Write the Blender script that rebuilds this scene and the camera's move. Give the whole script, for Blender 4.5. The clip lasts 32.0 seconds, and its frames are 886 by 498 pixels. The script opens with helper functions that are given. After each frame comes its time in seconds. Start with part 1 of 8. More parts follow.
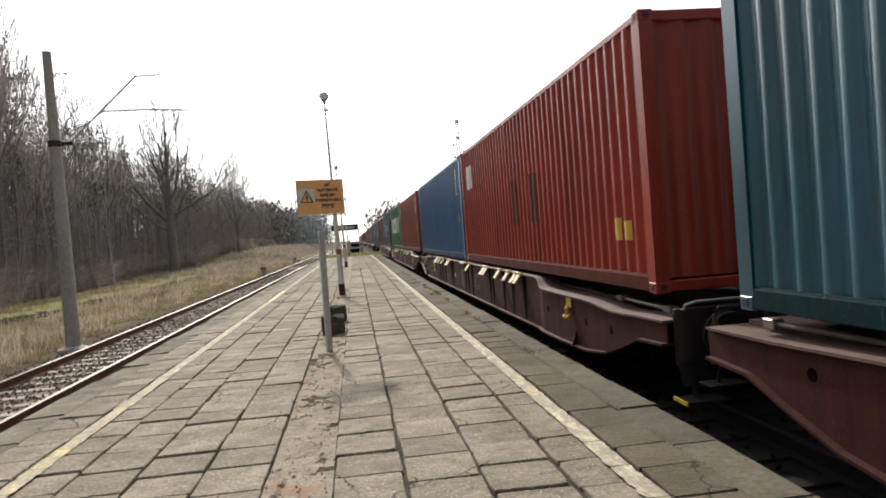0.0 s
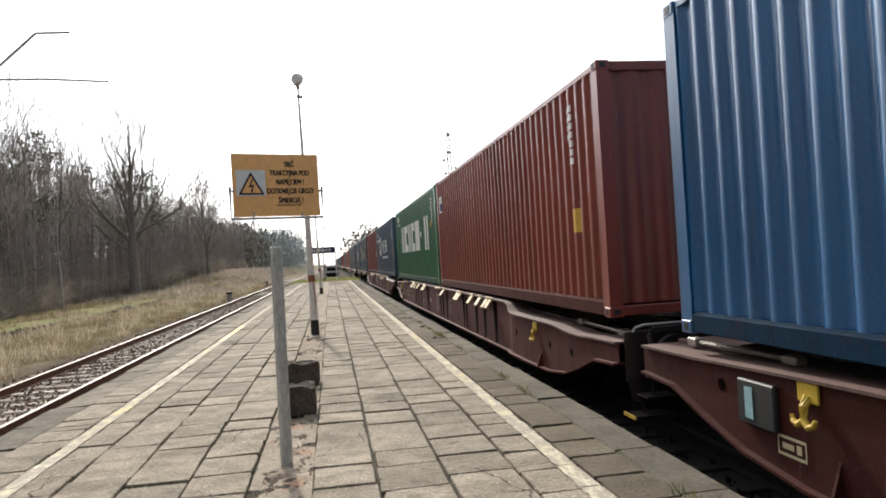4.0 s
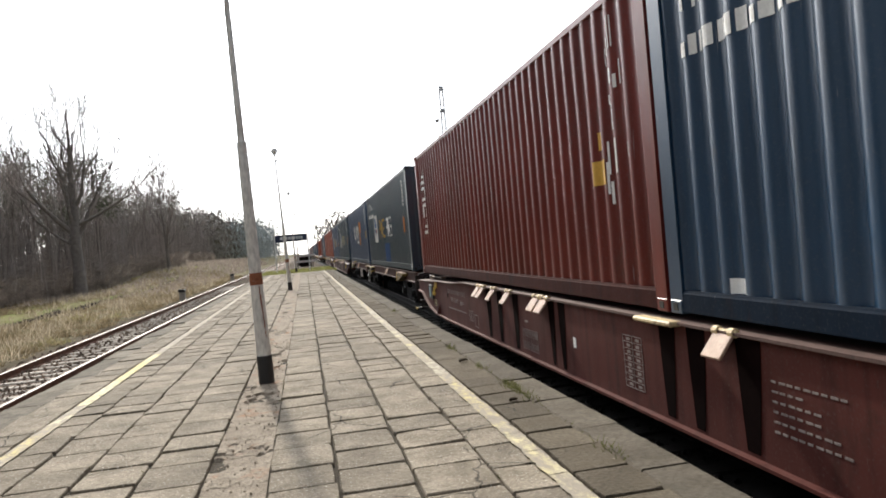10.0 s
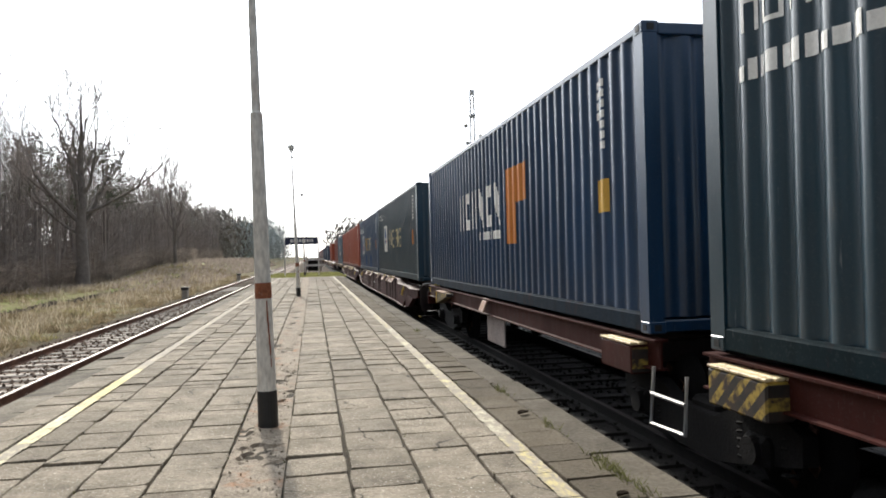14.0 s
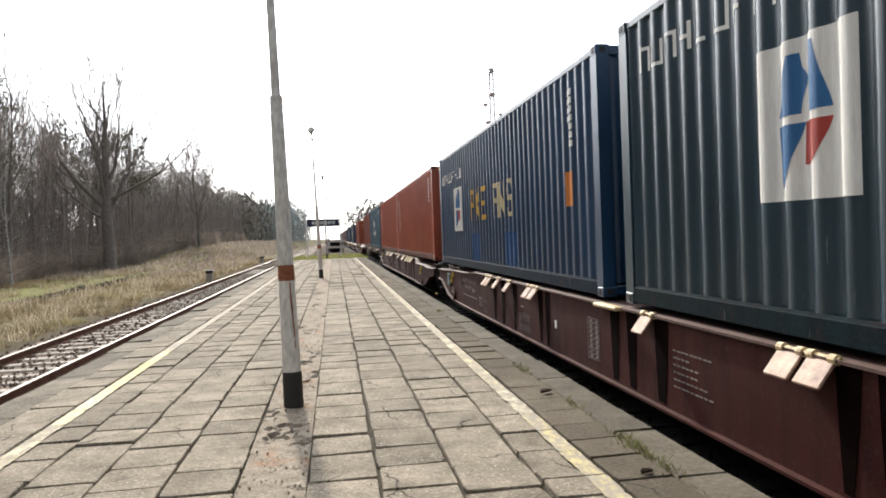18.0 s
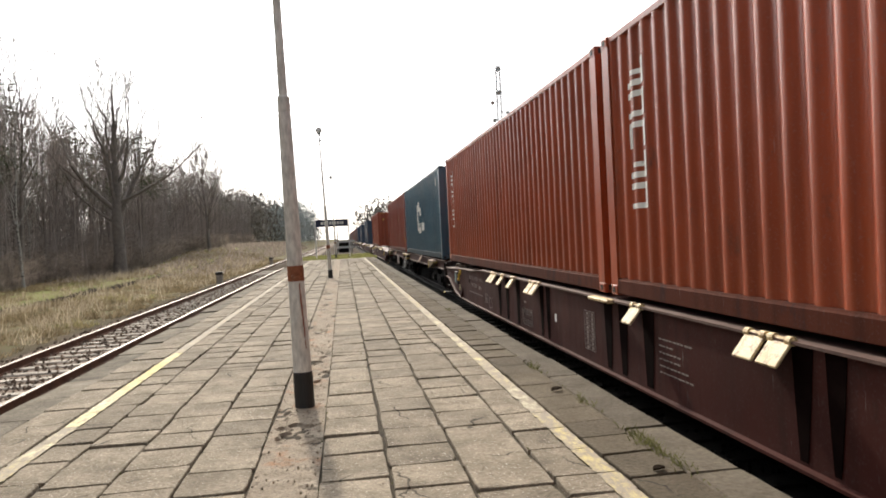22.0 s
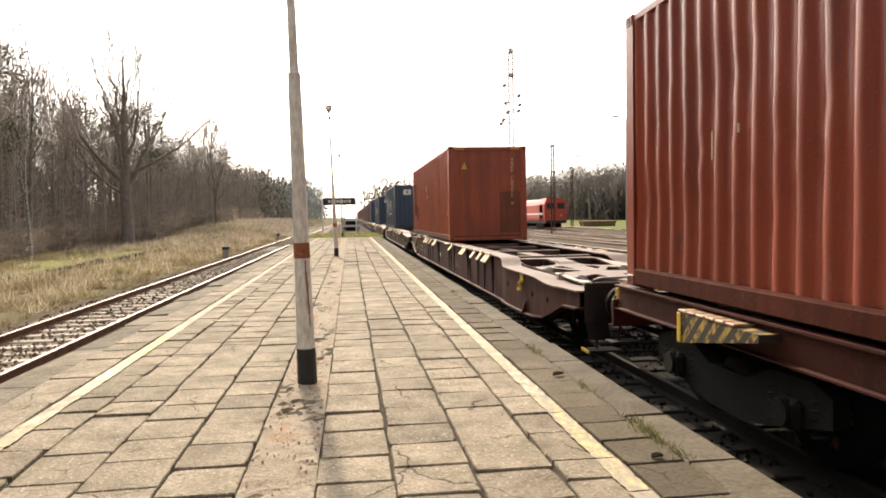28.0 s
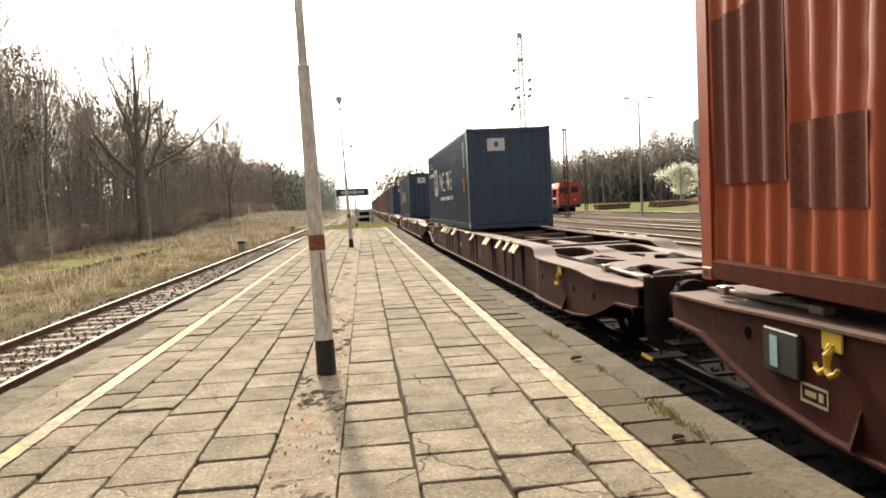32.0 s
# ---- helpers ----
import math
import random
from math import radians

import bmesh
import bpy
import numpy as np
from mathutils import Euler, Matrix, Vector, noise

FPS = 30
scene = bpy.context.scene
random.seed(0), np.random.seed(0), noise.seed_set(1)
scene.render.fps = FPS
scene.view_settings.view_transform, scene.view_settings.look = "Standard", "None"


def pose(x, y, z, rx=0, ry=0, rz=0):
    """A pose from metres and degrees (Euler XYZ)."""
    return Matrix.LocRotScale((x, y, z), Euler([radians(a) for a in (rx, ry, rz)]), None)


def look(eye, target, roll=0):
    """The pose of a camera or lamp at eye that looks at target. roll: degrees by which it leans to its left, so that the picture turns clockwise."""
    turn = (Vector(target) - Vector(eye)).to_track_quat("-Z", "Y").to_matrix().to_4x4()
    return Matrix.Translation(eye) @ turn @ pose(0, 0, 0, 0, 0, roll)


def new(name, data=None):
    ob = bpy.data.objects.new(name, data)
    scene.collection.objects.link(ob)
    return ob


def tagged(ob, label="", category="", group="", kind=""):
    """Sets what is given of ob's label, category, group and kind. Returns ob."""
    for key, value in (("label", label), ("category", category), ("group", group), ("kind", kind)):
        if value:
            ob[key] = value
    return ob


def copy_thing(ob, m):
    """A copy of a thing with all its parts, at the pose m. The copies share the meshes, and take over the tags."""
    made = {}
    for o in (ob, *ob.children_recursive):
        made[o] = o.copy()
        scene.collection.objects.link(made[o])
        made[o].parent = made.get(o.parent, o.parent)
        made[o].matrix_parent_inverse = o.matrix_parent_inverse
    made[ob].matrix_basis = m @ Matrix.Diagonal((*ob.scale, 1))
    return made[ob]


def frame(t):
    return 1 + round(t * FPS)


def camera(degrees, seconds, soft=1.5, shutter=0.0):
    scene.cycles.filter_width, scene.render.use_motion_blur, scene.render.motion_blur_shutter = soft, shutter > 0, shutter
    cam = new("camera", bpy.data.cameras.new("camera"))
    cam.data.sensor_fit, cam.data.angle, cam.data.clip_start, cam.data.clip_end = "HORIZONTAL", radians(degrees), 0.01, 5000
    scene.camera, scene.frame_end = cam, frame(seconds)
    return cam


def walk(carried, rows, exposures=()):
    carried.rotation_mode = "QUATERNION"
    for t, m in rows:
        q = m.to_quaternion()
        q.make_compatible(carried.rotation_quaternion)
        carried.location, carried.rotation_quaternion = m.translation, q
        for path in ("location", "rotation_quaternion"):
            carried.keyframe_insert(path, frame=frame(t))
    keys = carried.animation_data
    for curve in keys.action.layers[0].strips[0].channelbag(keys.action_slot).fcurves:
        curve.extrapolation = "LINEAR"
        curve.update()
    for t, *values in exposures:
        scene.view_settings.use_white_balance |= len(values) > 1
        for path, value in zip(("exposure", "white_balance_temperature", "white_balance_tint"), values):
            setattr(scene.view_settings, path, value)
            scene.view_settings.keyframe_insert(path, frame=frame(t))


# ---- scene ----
EXPO, SKY, VEIL, SUN = 0.0, 0.05, 1.35, 4.0
LENS = 63.88
# seconds, eye x y z, yaw to the left, pitch, roll
CAMERA_ROWS = [
    (0, -0.499, -0.135, 1.490, -7.04, -1.23, -4.34),
    (0.5, -0.534, 0.364, 1.507, -6.66, 0.70, -4.57),
    (1, -0.600, 0.869, 1.495, -11.72, 2.30, -4.77),
    (1.5, -0.664, 1.382, 1.495, -12.85, 0.58, -6.77),
    (2, -0.684, 1.893, 1.501, -8.96, -1.33, -5.26),
    (2.5, -0.665, 2.451, 1.500, -11.58, -0.93, -5.86),
    (3, -0.607, 3.039, 1.502, -11.53, 0.09, -8.06),
    (3.5, -0.573, 3.649, 1.483, -9.41, 1.15, -3.59),
    (5.5, -0.479, 5.950, 1.547, -8.32, -1.91, -3.13),
    (6, -0.487, 6.490, 1.524, -7.72, -0.94, -2.37),
    (6.5, -0.467, 7.059, 1.509, -8.99, -0.20, -4.67),
    (7, -0.439, 7.643, 1.512, -10.34, -1.20, -4.08),
    (7.5, -0.412, 8.222, 1.518, -13.14, -3.09, -5.72),
    (8, -0.378, 8.851, 1.512, -11.46, -1.69, -5.62),
    (8.5, -0.337, 9.555, 1.473, -10.78, -1.42, -6.34),
    (9, -0.327, 10.202, 1.468, -10.02, 1.86, -6.13),
    (9.5, -0.367, 10.782, 1.453, -7.75, 0.51, -5.12),
    (10, -0.386, 11.331, 1.457, -11.05, -0.63, -5.01),
    (10.5, -0.401, 11.886, 1.488, -8.57, -0.58, -5.36),
    (11, -0.433, 12.419, 1.492, -9.18, -2.28, -7.57),
    (11.5, -0.465, 12.766, 1.501, -12.79, 1.77, -1.56),
    (12, -0.510, 12.985, 1.507, -12.90, 0.70, 0.59),
    (12.5, -0.560, 13.143, 1.506, -14.19, 0.74, -1.95),
    (13, -0.555, 13.234, 1.522, -10.93, 0.00, -2.93),
    (13.5, -0.519, 13.293, 1.501, -10.44, -0.68, -0.94),
    (14, -0.519, 13.293, 1.501, -10.44, 0.37, -1.41),
    (14.5, -0.519, 13.293, 1.501, -10.14, -0.19, -1.34),
    (16.5, -0.519, 13.293, 1.501, -9.12, -1.77, -1.42),
    (17, -0.519, 13.293, 1.501, -9.26, -1.35, -1.74),
    (17.5, -0.519, 13.293, 1.501, -8.55, -1.36, -1.89),
    (18, -0.519, 13.293, 1.501, -8.68, -1.16, -2.17),
    (18.5, -0.519, 13.293, 1.501, -8.56, -0.98, -1.75),
    (19, -0.519, 13.293, 1.501, -8.33, -0.83, -1.66),
    (19.5, -0.519, 13.293, 1.501, -8.01, -1.00, -1.96),
    (20, -0.519, 13.293, 1.501, -8.24, -0.70, -2.29),
    (20.5, -0.519, 13.293, 1.501, -8.19, -0.85, -2.53),
    (21, -0.519, 13.293, 1.501, -7.92, -0.95, -2.95),
    (21.5, -0.519, 13.293, 1.501, -8.29, -1.01, -2.76),
    (22, -0.519, 13.293, 1.501, -7.97, -1.23, -2.90),
    (22.5, -0.519, 13.293, 1.501, -8.06, -1.42, -2.81),
    (23, -0.519, 13.293, 1.501, -7.97, -1.49, -2.68),
    (23.5, -0.519, 13.293, 1.501, -8.04, -1.35, -1.62),
    (24, -0.519, 13.293, 1.501, -7.29, -1.90, -2.03),
    (24.5, -0.519, 13.293, 1.501, -7.29, -2.14, -1.75),
    (26.5, -0.519, 13.293, 1.501, -7.59, -1.91, -1.94),
    (27, -0.519, 13.293, 1.501, -7.43, -2.19, -1.71),
    (27.5, -0.519, 13.293, 1.501, -7.28, -2.66, -1.79),
    (28, -0.519, 13.293, 1.501, -7.42, -2.68, -1.06),
    (28.5, -0.519, 13.293, 1.501, -9.64, -3.66, -1.06),
    (29, -0.519, 13.293, 1.501, -9.31, -3.83, -1.19),
    (29.5, -0.519, 13.293, 1.501, -9.42, -4.12, -1.26),
    (30, -0.519, 13.293, 1.501, -8.45, -3.64, -1.17),
    (30.5, -0.519, 13.293, 1.501, -7.80, -3.75, -1.41),
    (31, -0.519, 13.293, 1.501, -7.07, -3.35, -1.89),
    (31.5, -0.519, 13.293, 1.501, -5.62, -3.19, -2.07),
    (32, -0.519, 13.293, 1.501, -6.21, -3.61, -2.86),
]


def aim(x, y, z, yaw, pitch, roll):
    a, b = radians(yaw), radians(pitch)
    ahead = Vector((-math.sin(a) * math.cos(b), math.cos(a) * math.cos(b), math.sin(b)))
    eye = Vector((x, y, z))
    return look(eye, eye + ahead, roll)


cam = camera(LENS, 32.0, soft=1.8)
walk(cam, [(t, aim(*row)) for t, *row in CAMERA_ROWS],
     exposures=[(0, EXPO - 0.08, 6500, 10), (1, EXPO - 0.33, 6550, 10), (2, EXPO - 0.48, 6550, 10), (3, EXPO - 0.13, 6450, 10), (3.5, EXPO + 0.02, 6400, 10),
                (5.5, EXPO + 0.25, 6350, 10), (6, EXPO + 0.28, 6330, 10), (7, EXPO + 0.52, 6300, 10), (8, EXPO + 0.30, 6280, 10), (9, EXPO + 0.44, 6250, 10), (10, EXPO + 0.07, 6350, 10), (11, EXPO - 0.23, 6400, 10),
                (12, EXPO - 0.30, 6050, 3), (13, EXPO + 0.10, 6200, 7), (14, EXPO + 0.15, 6250, 9), (17, EXPO + 0.34, 6300, 10), (20, EXPO + 0.10, 6550, 10), (22, EXPO + 0.07, 6750, 11),
                (24, EXPO + 0.47, 6850, 10), (26.5, EXPO + 0.64, 7300, 12), (28, EXPO + 0.5, 7600, 13), (29, EXPO + 0.16, 7800, 15), (32, EXPO + 0.44, 7650, 11)])

# ---- light: a high milky sky, the sun ahead and a little to the left ----
SUN_ELEVATION, SUN_LEFT = 35.0, 7.5
world = bpy.data.worlds.new("sky")
world.use_nodes = True
scene.world = world
wn = world.node_tree
sky = wn.nodes.new("ShaderNodeTexSky")
sky.sky_type = "NISHITA"
sky.sun_disc = False
sky.sun_elevation = radians(SUN_ELEVATION)
sky.sun_rotation = radians(-SUN_LEFT)
sky.dust_density = 2.0
sky.air_density = 0.7
sky.ozone_density = 1.0
wn.links.new(sky.outputs[0], wn.nodes["Background"].inputs[0])
wn.nodes["Background"].inputs[1].default_value = SKY
# a veil of thin cloud over the whole sky, brightest round the sun
veil = wn.nodes.new("ShaderNodeBackground")
veil.inputs[0].default_value = (0.955, 0.98, 1.0, 1)
_a, _e = radians(SUN_LEFT), radians(SUN_ELEVATION)
_to_sun = Vector((-math.sin(_a) * math.cos(_e), math.cos(_a) * math.cos(_e), math.sin(_e)))
_dot = wn.nodes.new("ShaderNodeVectorMath")
_dot.operation = "DOT_PRODUCT"
_dot.inputs[1].default_value = _to_sun
wn.links.new(wn.nodes.new("ShaderNodeTexCoord").outputs["Generated"], _dot.inputs[0])
_fall = wn.nodes.new("ShaderNodeMapRange")
_fall.interpolation_type = "SMOOTHSTEP"
_fall.inputs["From Min"].default_value, _fall.inputs["From Max"].default_value = -0.05, 1.0
_fall.inputs["To Min"].default_value, _fall.inputs["To Max"].default_value = 0.2 * VEIL, VEIL
wn.links.new(_dot.outputs["Value"], _fall.inputs["Value"])
# the bright glow of the veiled sun
_face = wn.nodes.new("ShaderNodeMath")
_face.operation = "MAXIMUM"
_face.inputs[1].default_value = 0.0
wn.links.new(_dot.outputs["Value"], _face.inputs[0])
_lobe = wn.nodes.new("ShaderNodeMath")
_lobe.operation = "POWER"
_lobe.inputs[1].default_value = 13.0
wn.links.new(_face.outputs[0], _lobe.inputs[0])
_glow = wn.nodes.new("ShaderNodeMath")
_glow.operation = "MULTIPLY_ADD"
_glow.inputs[1].default_value = 4.8
wn.links.new(_lobe.outputs[0], _glow.inputs[0])
wn.links.new(_fall.outputs[0], _glow.inputs[2])
wn.links.new(_glow.outputs[0], veil.inputs[1])
both_skies = wn.nodes.new("ShaderNodeAddShader")
wn.links.new(wn.nodes["Background"].outputs[0], both_skies.inputs[0])
wn.links.new(veil.outputs[0], both_skies.inputs[1])
wn.links.new(both_skies.outputs[0], wn.nodes["World Output"].inputs[0])
sun_data = bpy.data.lights.new("sun", "SUN")
sun_data.energy = SUN
sun_data.angle = radians(1.8)
sun_data.color = (1.0, 0.92, 0.79)
sun = new("sun", sun_data)
sun.matrix_world = look(_to_sun * 60, (0, 0, 0))

# ---- materials ----
def shader(name):
    m = bpy.data.materials.new(name)
    m.use_nodes = True
    return m, m.node_tree.nodes, m.node_tree.links, m.node_tree.nodes["Principled BSDF"]


def noise_tex(nodes, links, coord, scale, detail=4.0, stretch=None, rough=0.55):
    n = nodes.new("ShaderNodeTexNoise")
    n.inputs["Scale"].default_value = scale
    n.inputs["Detail"].default_value = detail
    n.inputs["Roughness"].default_value = rough
    src = coord
    if stretch:
        mp = nodes.new("ShaderNodeMapping")
        mp.inputs["Scale"].default_value = stretch
        links.new(coord, mp.inputs["Vector"])
        src = mp.outputs[0]
    links.new(src, n.inputs["Vector"])
    return n


def ramp(nodes, links, fac, a, b):
    r = nodes.new("ShaderNodeMapRange")
    r.inputs["From Min"].default_value, r.inputs["From Max"].default_value = a, b
    links.new(fac, r.inputs["Value"])
    return r.outputs[0]


def mix(nodes, links, fac, a, b, kind="MIX"):
    m = nodes.new("ShaderNodeMix")
    m.data_type, m.blend_type = "RGBA", kind
    for sock, val in ((m.inputs["Factor"], fac), (m.inputs["A"], a), (m.inputs["B"], b)):
        if isinstance(val, (float, int)):
            sock.default_value = val
        elif isinstance(val, tuple):
            sock.default_value = (*val, 1.0)
        else:
            links.new(val, sock)
    return m.outputs["Result"]


def surface(name, colour, dark, light, rough=0.8, metal=0.0, coarse=1.5, fine=30.0, bump=0.15, vary=0.0,
            island=0.0, dirt=None, dirt_scale=4.0, dirt_at=(0.55, 0.75), stretch=None, laid=False, cracks=None, leafy=False, speckle=None):
    """A worn surface: a base colour with a coarse and a fine variation, dirt patches and fine relief."""
    m, nodes, links, bsdf = shader(name)
    tc = nodes.new("ShaderNodeNewGeometry").outputs["Position"] if laid else nodes.new("ShaderNodeTexCoord").outputs["Object"]
    n1 = noise_tex(nodes, links, tc, coarse, 5, stretch)
    n2 = noise_tex(nodes, links, tc, fine, 3, stretch)
    col = mix(nodes, links, ramp(nodes, links, n1.outputs[0], 0.3, 0.7), dark, light)
    col = mix(nodes, links, 0.45, col, colour)
    g = nodes.new("ShaderNodeMix")
    g.data_type, g.blend_type = "RGBA", "MULTIPLY"
    g.inputs["Factor"].default_value = 1.0
    links.new(col, g.inputs["A"])
    cr = nodes.new("ShaderNodeValToRGB")
    cr.color_ramp.elements[0].position, cr.color_ramp.elements[1].position = 0.3, 0.7
    grain = 0.3 if rough < 0.63 else 1.0
    cr.color_ramp.elements[0].color = (1 - 0.28 * grain,) * 3 + (1,)
    cr.color_ramp.elements[1].color = (1 + 0.18 * grain,) * 3 + (1,)
    links.new(n2.outputs[0], cr.inputs[0])
    links.new(cr.outputs[0], g.inputs["B"])
    col = g.outputs["Result"]
    if dirt:
        n3 = noise_tex(nodes, links, tc, dirt_scale, 6, stretch, 0.65)
        col = mix(nodes, links, ramp(nodes, links, n3.outputs[0], *dirt_at), col, dirt)
    if speckle:
        n4 = noise_tex(nodes, links, tc, 60.0, 2, stretch, 0.5)
        col = mix(nodes, links, ramp(nodes, links, n4.outputs[0], 0.64, 0.72), col, speckle)
    if cracks:
        warp = nodes.new("ShaderNodeVectorMath")
        warp.operation = "MULTIPLY_ADD"
        wob = noise_tex(nodes, links, tc, 3.0, 4)
        links.new(wob.outputs["Color"], warp.inputs[0])
        warp.inputs[1].default_value = (0.35, 0.35, 0.0)
        links.new(tc, warp.inputs[2])
        vor = nodes.new("ShaderNodeTexVoronoi")
        vor.feature = "DISTANCE_TO_EDGE"
        vor.voronoi_dimensions = "2D"
        vor.inputs["Scale"].default_value = 1.05
        links.new(warp.outputs[0], vor.inputs["Vector"])
        where = noise_tex(nodes, links, tc, 0.9, 3)
        thin = nodes.new("ShaderNodeMath")
        thin.operation = "MULTIPLY"
        links.new(ramp(nodes, links, vor.outputs["Distance"], 0.011, 0.004), thin.inputs[0])
        links.new(ramp(nodes, links, where.outputs[0], 0.5, 0.56), thin.inputs[1])
        col = mix(nodes, links, thin.outputs[0], col, cracks)
    rnd = None
    if vary:
        rnd = nodes.new("ShaderNodeObjectInfo").outputs["Random"]
    if island:
        rnd, vary = nodes.new("ShaderNodeNewGeometry").outputs["Random Per Island"], island
    if rnd is not None:
        hs = nodes.new("ShaderNodeHueSaturation")
        v = nodes.new("ShaderNodeMapRange")
        v.inputs["To Min"].default_value, v.inputs["To Max"].default_value = 1 - vary, 1 + vary
        links.new(rnd, v.inputs["Value"])
        links.new(v.outputs[0], hs.inputs["Value"])
        links.new(col, hs.inputs["Color"])
        col = hs.outputs[0]
    links.new(col, bsdf.inputs["Base Color"])
    if leafy:
        leaf, both = nodes.new("ShaderNodeBsdfTranslucent"), nodes.new("ShaderNodeMixShader")
        links.new(col, leaf.inputs["Color"])
        links.new(bsdf.outputs[0], both.inputs[1])
        links.new(leaf.outputs[0], both.inputs[2])
        links.new(both.outputs[0], nodes["Material Output"].inputs["Surface"])
    bsdf.inputs["Roughness"].default_value = rough
    if rough > 0.68:
        bsdf.inputs["Specular IOR Level"].default_value = 0.2
    bsdf.inputs["Metallic"].default_value = metal
    if bump:
        bp = nodes.new("ShaderNodeBump")
        bp.inputs["Strength"].default_value = bump
        bp.inputs["Distance"].default_value = 0.02
        links.new(n2.outputs[0], bp.inputs["Height"])
        links.new(bp.outputs[0], bsdf.inputs["Normal"])
    return m


def tone(c, k):
    return tuple(min(1.0, v * k) for v in c)


def paint(name, c, rust=(0.10, 0.04, 0.02), rough=0.38, at=(0.60, 0.74), gloss=0.5, coat=0.0):
    """Weathered container paint: chalky patches, vertical streaks, scattered rust."""
    m, nodes, links, bsdf = shader(name)
    shift = nodes.new("ShaderNodeVectorMath")
    shift.operation = "MULTIPLY_ADD"
    links.new(nodes.new("ShaderNodeObjectInfo").outputs["Random"], shift.inputs[0])
    shift.inputs[1].default_value = (37.0, 53.0, 0.0)
    links.new(nodes.new("ShaderNodeTexCoord").outputs["Object"], shift.inputs[2])
    tc = shift.outputs[0]
    big = noise_tex(nodes, links, tc, 0.7, 4)
    streak = noise_tex(nodes, links, tc, 1.0, 5, (6.0, 6.0, 0.35))
    spot = noise_tex(nodes, links, tc, 3.0, 8, (1, 1, 0.5), 0.7)
    fine = noise_tex(nodes, links, tc, 45.0, 3)
    col = mix(nodes, links, ramp(nodes, links, big.outputs[0], 0.3, 0.7), tone(c, 0.78), tone(c, 1.18))
    col = mix(nodes, links, ramp(nodes, links, streak.outputs[0], 0.48, 0.72), col, tone(c, 0.6))
    pale = tuple(0.75 * v + 0.25 * (sum(c) / 3 + 0.08) for v in c)
    col = mix(nodes, links, ramp(nodes, links, fine.outputs[0], 0.55, 0.8), col, pale)
    col = mix(nodes, links, ramp(nodes, links, spot.outputs[0], *at), col, rust)
    scratch = noise_tex(nodes, links, tc, 2.2, 3, (16.0, 16.0, 1.1), 0.6)
    col = mix(nodes, links, ramp(nodes, links, scratch.outputs[0], 0.70, 0.78), col, tuple(0.55 * v + 0.16 for v in c))
    links.new(col, bsdf.inputs["Base Color"])
    rr = ramp(nodes, links, spot.outputs[0], 0.3, 0.75)
    mr = nodes.new("ShaderNodeMapRange")
    mr.inputs["To Min"].default_value, mr.inputs["To Max"].default_value = rough - 0.04, rough + 0.16
    links.new(rr, mr.inputs["Value"])
    links.new(mr.outputs[0], bsdf.inputs["Roughness"])
    bsdf.inputs["Specular IOR Level"].default_value = gloss
    bsdf.inputs["Coat Weight"].default_value = coat
    bsdf.inputs["Coat Roughness"].default_value = 0.3
    bp = nodes.new("ShaderNodeBump")
    bp.inputs["Strength"].default_value = 0.08
    bp.inputs["Distance"].default_value = 0.02
    links.new(streak.outputs[0], bp.inputs["Height"])
    links.new(bp.outputs[0], bsdf.inputs["Normal"])
    return m


SLAB_TONES = ((0.222, 0.186, 0.138), (0.102, 0.083, 0.058), (0.342, 0.291, 0.223), 0.9, 0, 2.8, 34, 0.9)
SLAB_DIRT = {"dirt": (0.11, 0.09, 0.063), "dirt_scale": 5.5, "dirt_at": (0.5, 0.78), "speckle": (0.5, 0.46, 0.39)}
CONCRETE = surface("concrete_slab", *SLAB_TONES, vary=0.18, laid=True, cracks=(0.05, 0.042, 0.03), **SLAB_DIRT)
CONCRETE_FAR = surface("concrete_slab_far", *SLAB_TONES, island=0.18, laid=True, cracks=(0.05, 0.042, 0.03), **SLAB_DIRT)
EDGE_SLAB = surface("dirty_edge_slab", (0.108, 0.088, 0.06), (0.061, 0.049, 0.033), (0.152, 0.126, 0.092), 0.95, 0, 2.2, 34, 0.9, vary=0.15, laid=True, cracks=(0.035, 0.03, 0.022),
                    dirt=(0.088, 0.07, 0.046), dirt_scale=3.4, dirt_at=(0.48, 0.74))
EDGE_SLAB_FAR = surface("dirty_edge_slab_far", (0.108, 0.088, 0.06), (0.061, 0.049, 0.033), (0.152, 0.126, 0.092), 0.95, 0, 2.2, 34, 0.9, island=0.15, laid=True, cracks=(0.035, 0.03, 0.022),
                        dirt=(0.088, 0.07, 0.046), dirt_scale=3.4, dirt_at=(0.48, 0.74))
KERB = surface("kerb_concrete", (0.105, 0.088, 0.065), (0.059, 0.049, 0.035), (0.16, 0.136, 0.105), 0.95, 0, 2.6, 30, 0.7, vary=0.14, laid=True,
               dirt=(0.09, 0.08, 0.06), dirt_scale=3.0, dirt_at=(0.5, 0.75))
WESTKERB = surface("west_kerb_concrete", (0.168, 0.144, 0.112), (0.084, 0.071, 0.052), (0.255, 0.225, 0.178), 0.95, 0, 2.6, 30, 0.7, vary=0.2, laid=True,
                   dirt=(0.09, 0.078, 0.058), dirt_scale=3.0, dirt_at=(0.45, 0.72))
SOIL = surface("joint_soil", (0.05, 0.041, 0.029), (0.025, 0.021, 0.015), (0.08, 0.066, 0.047), 1.0, 0, 6, 60, 0.5)
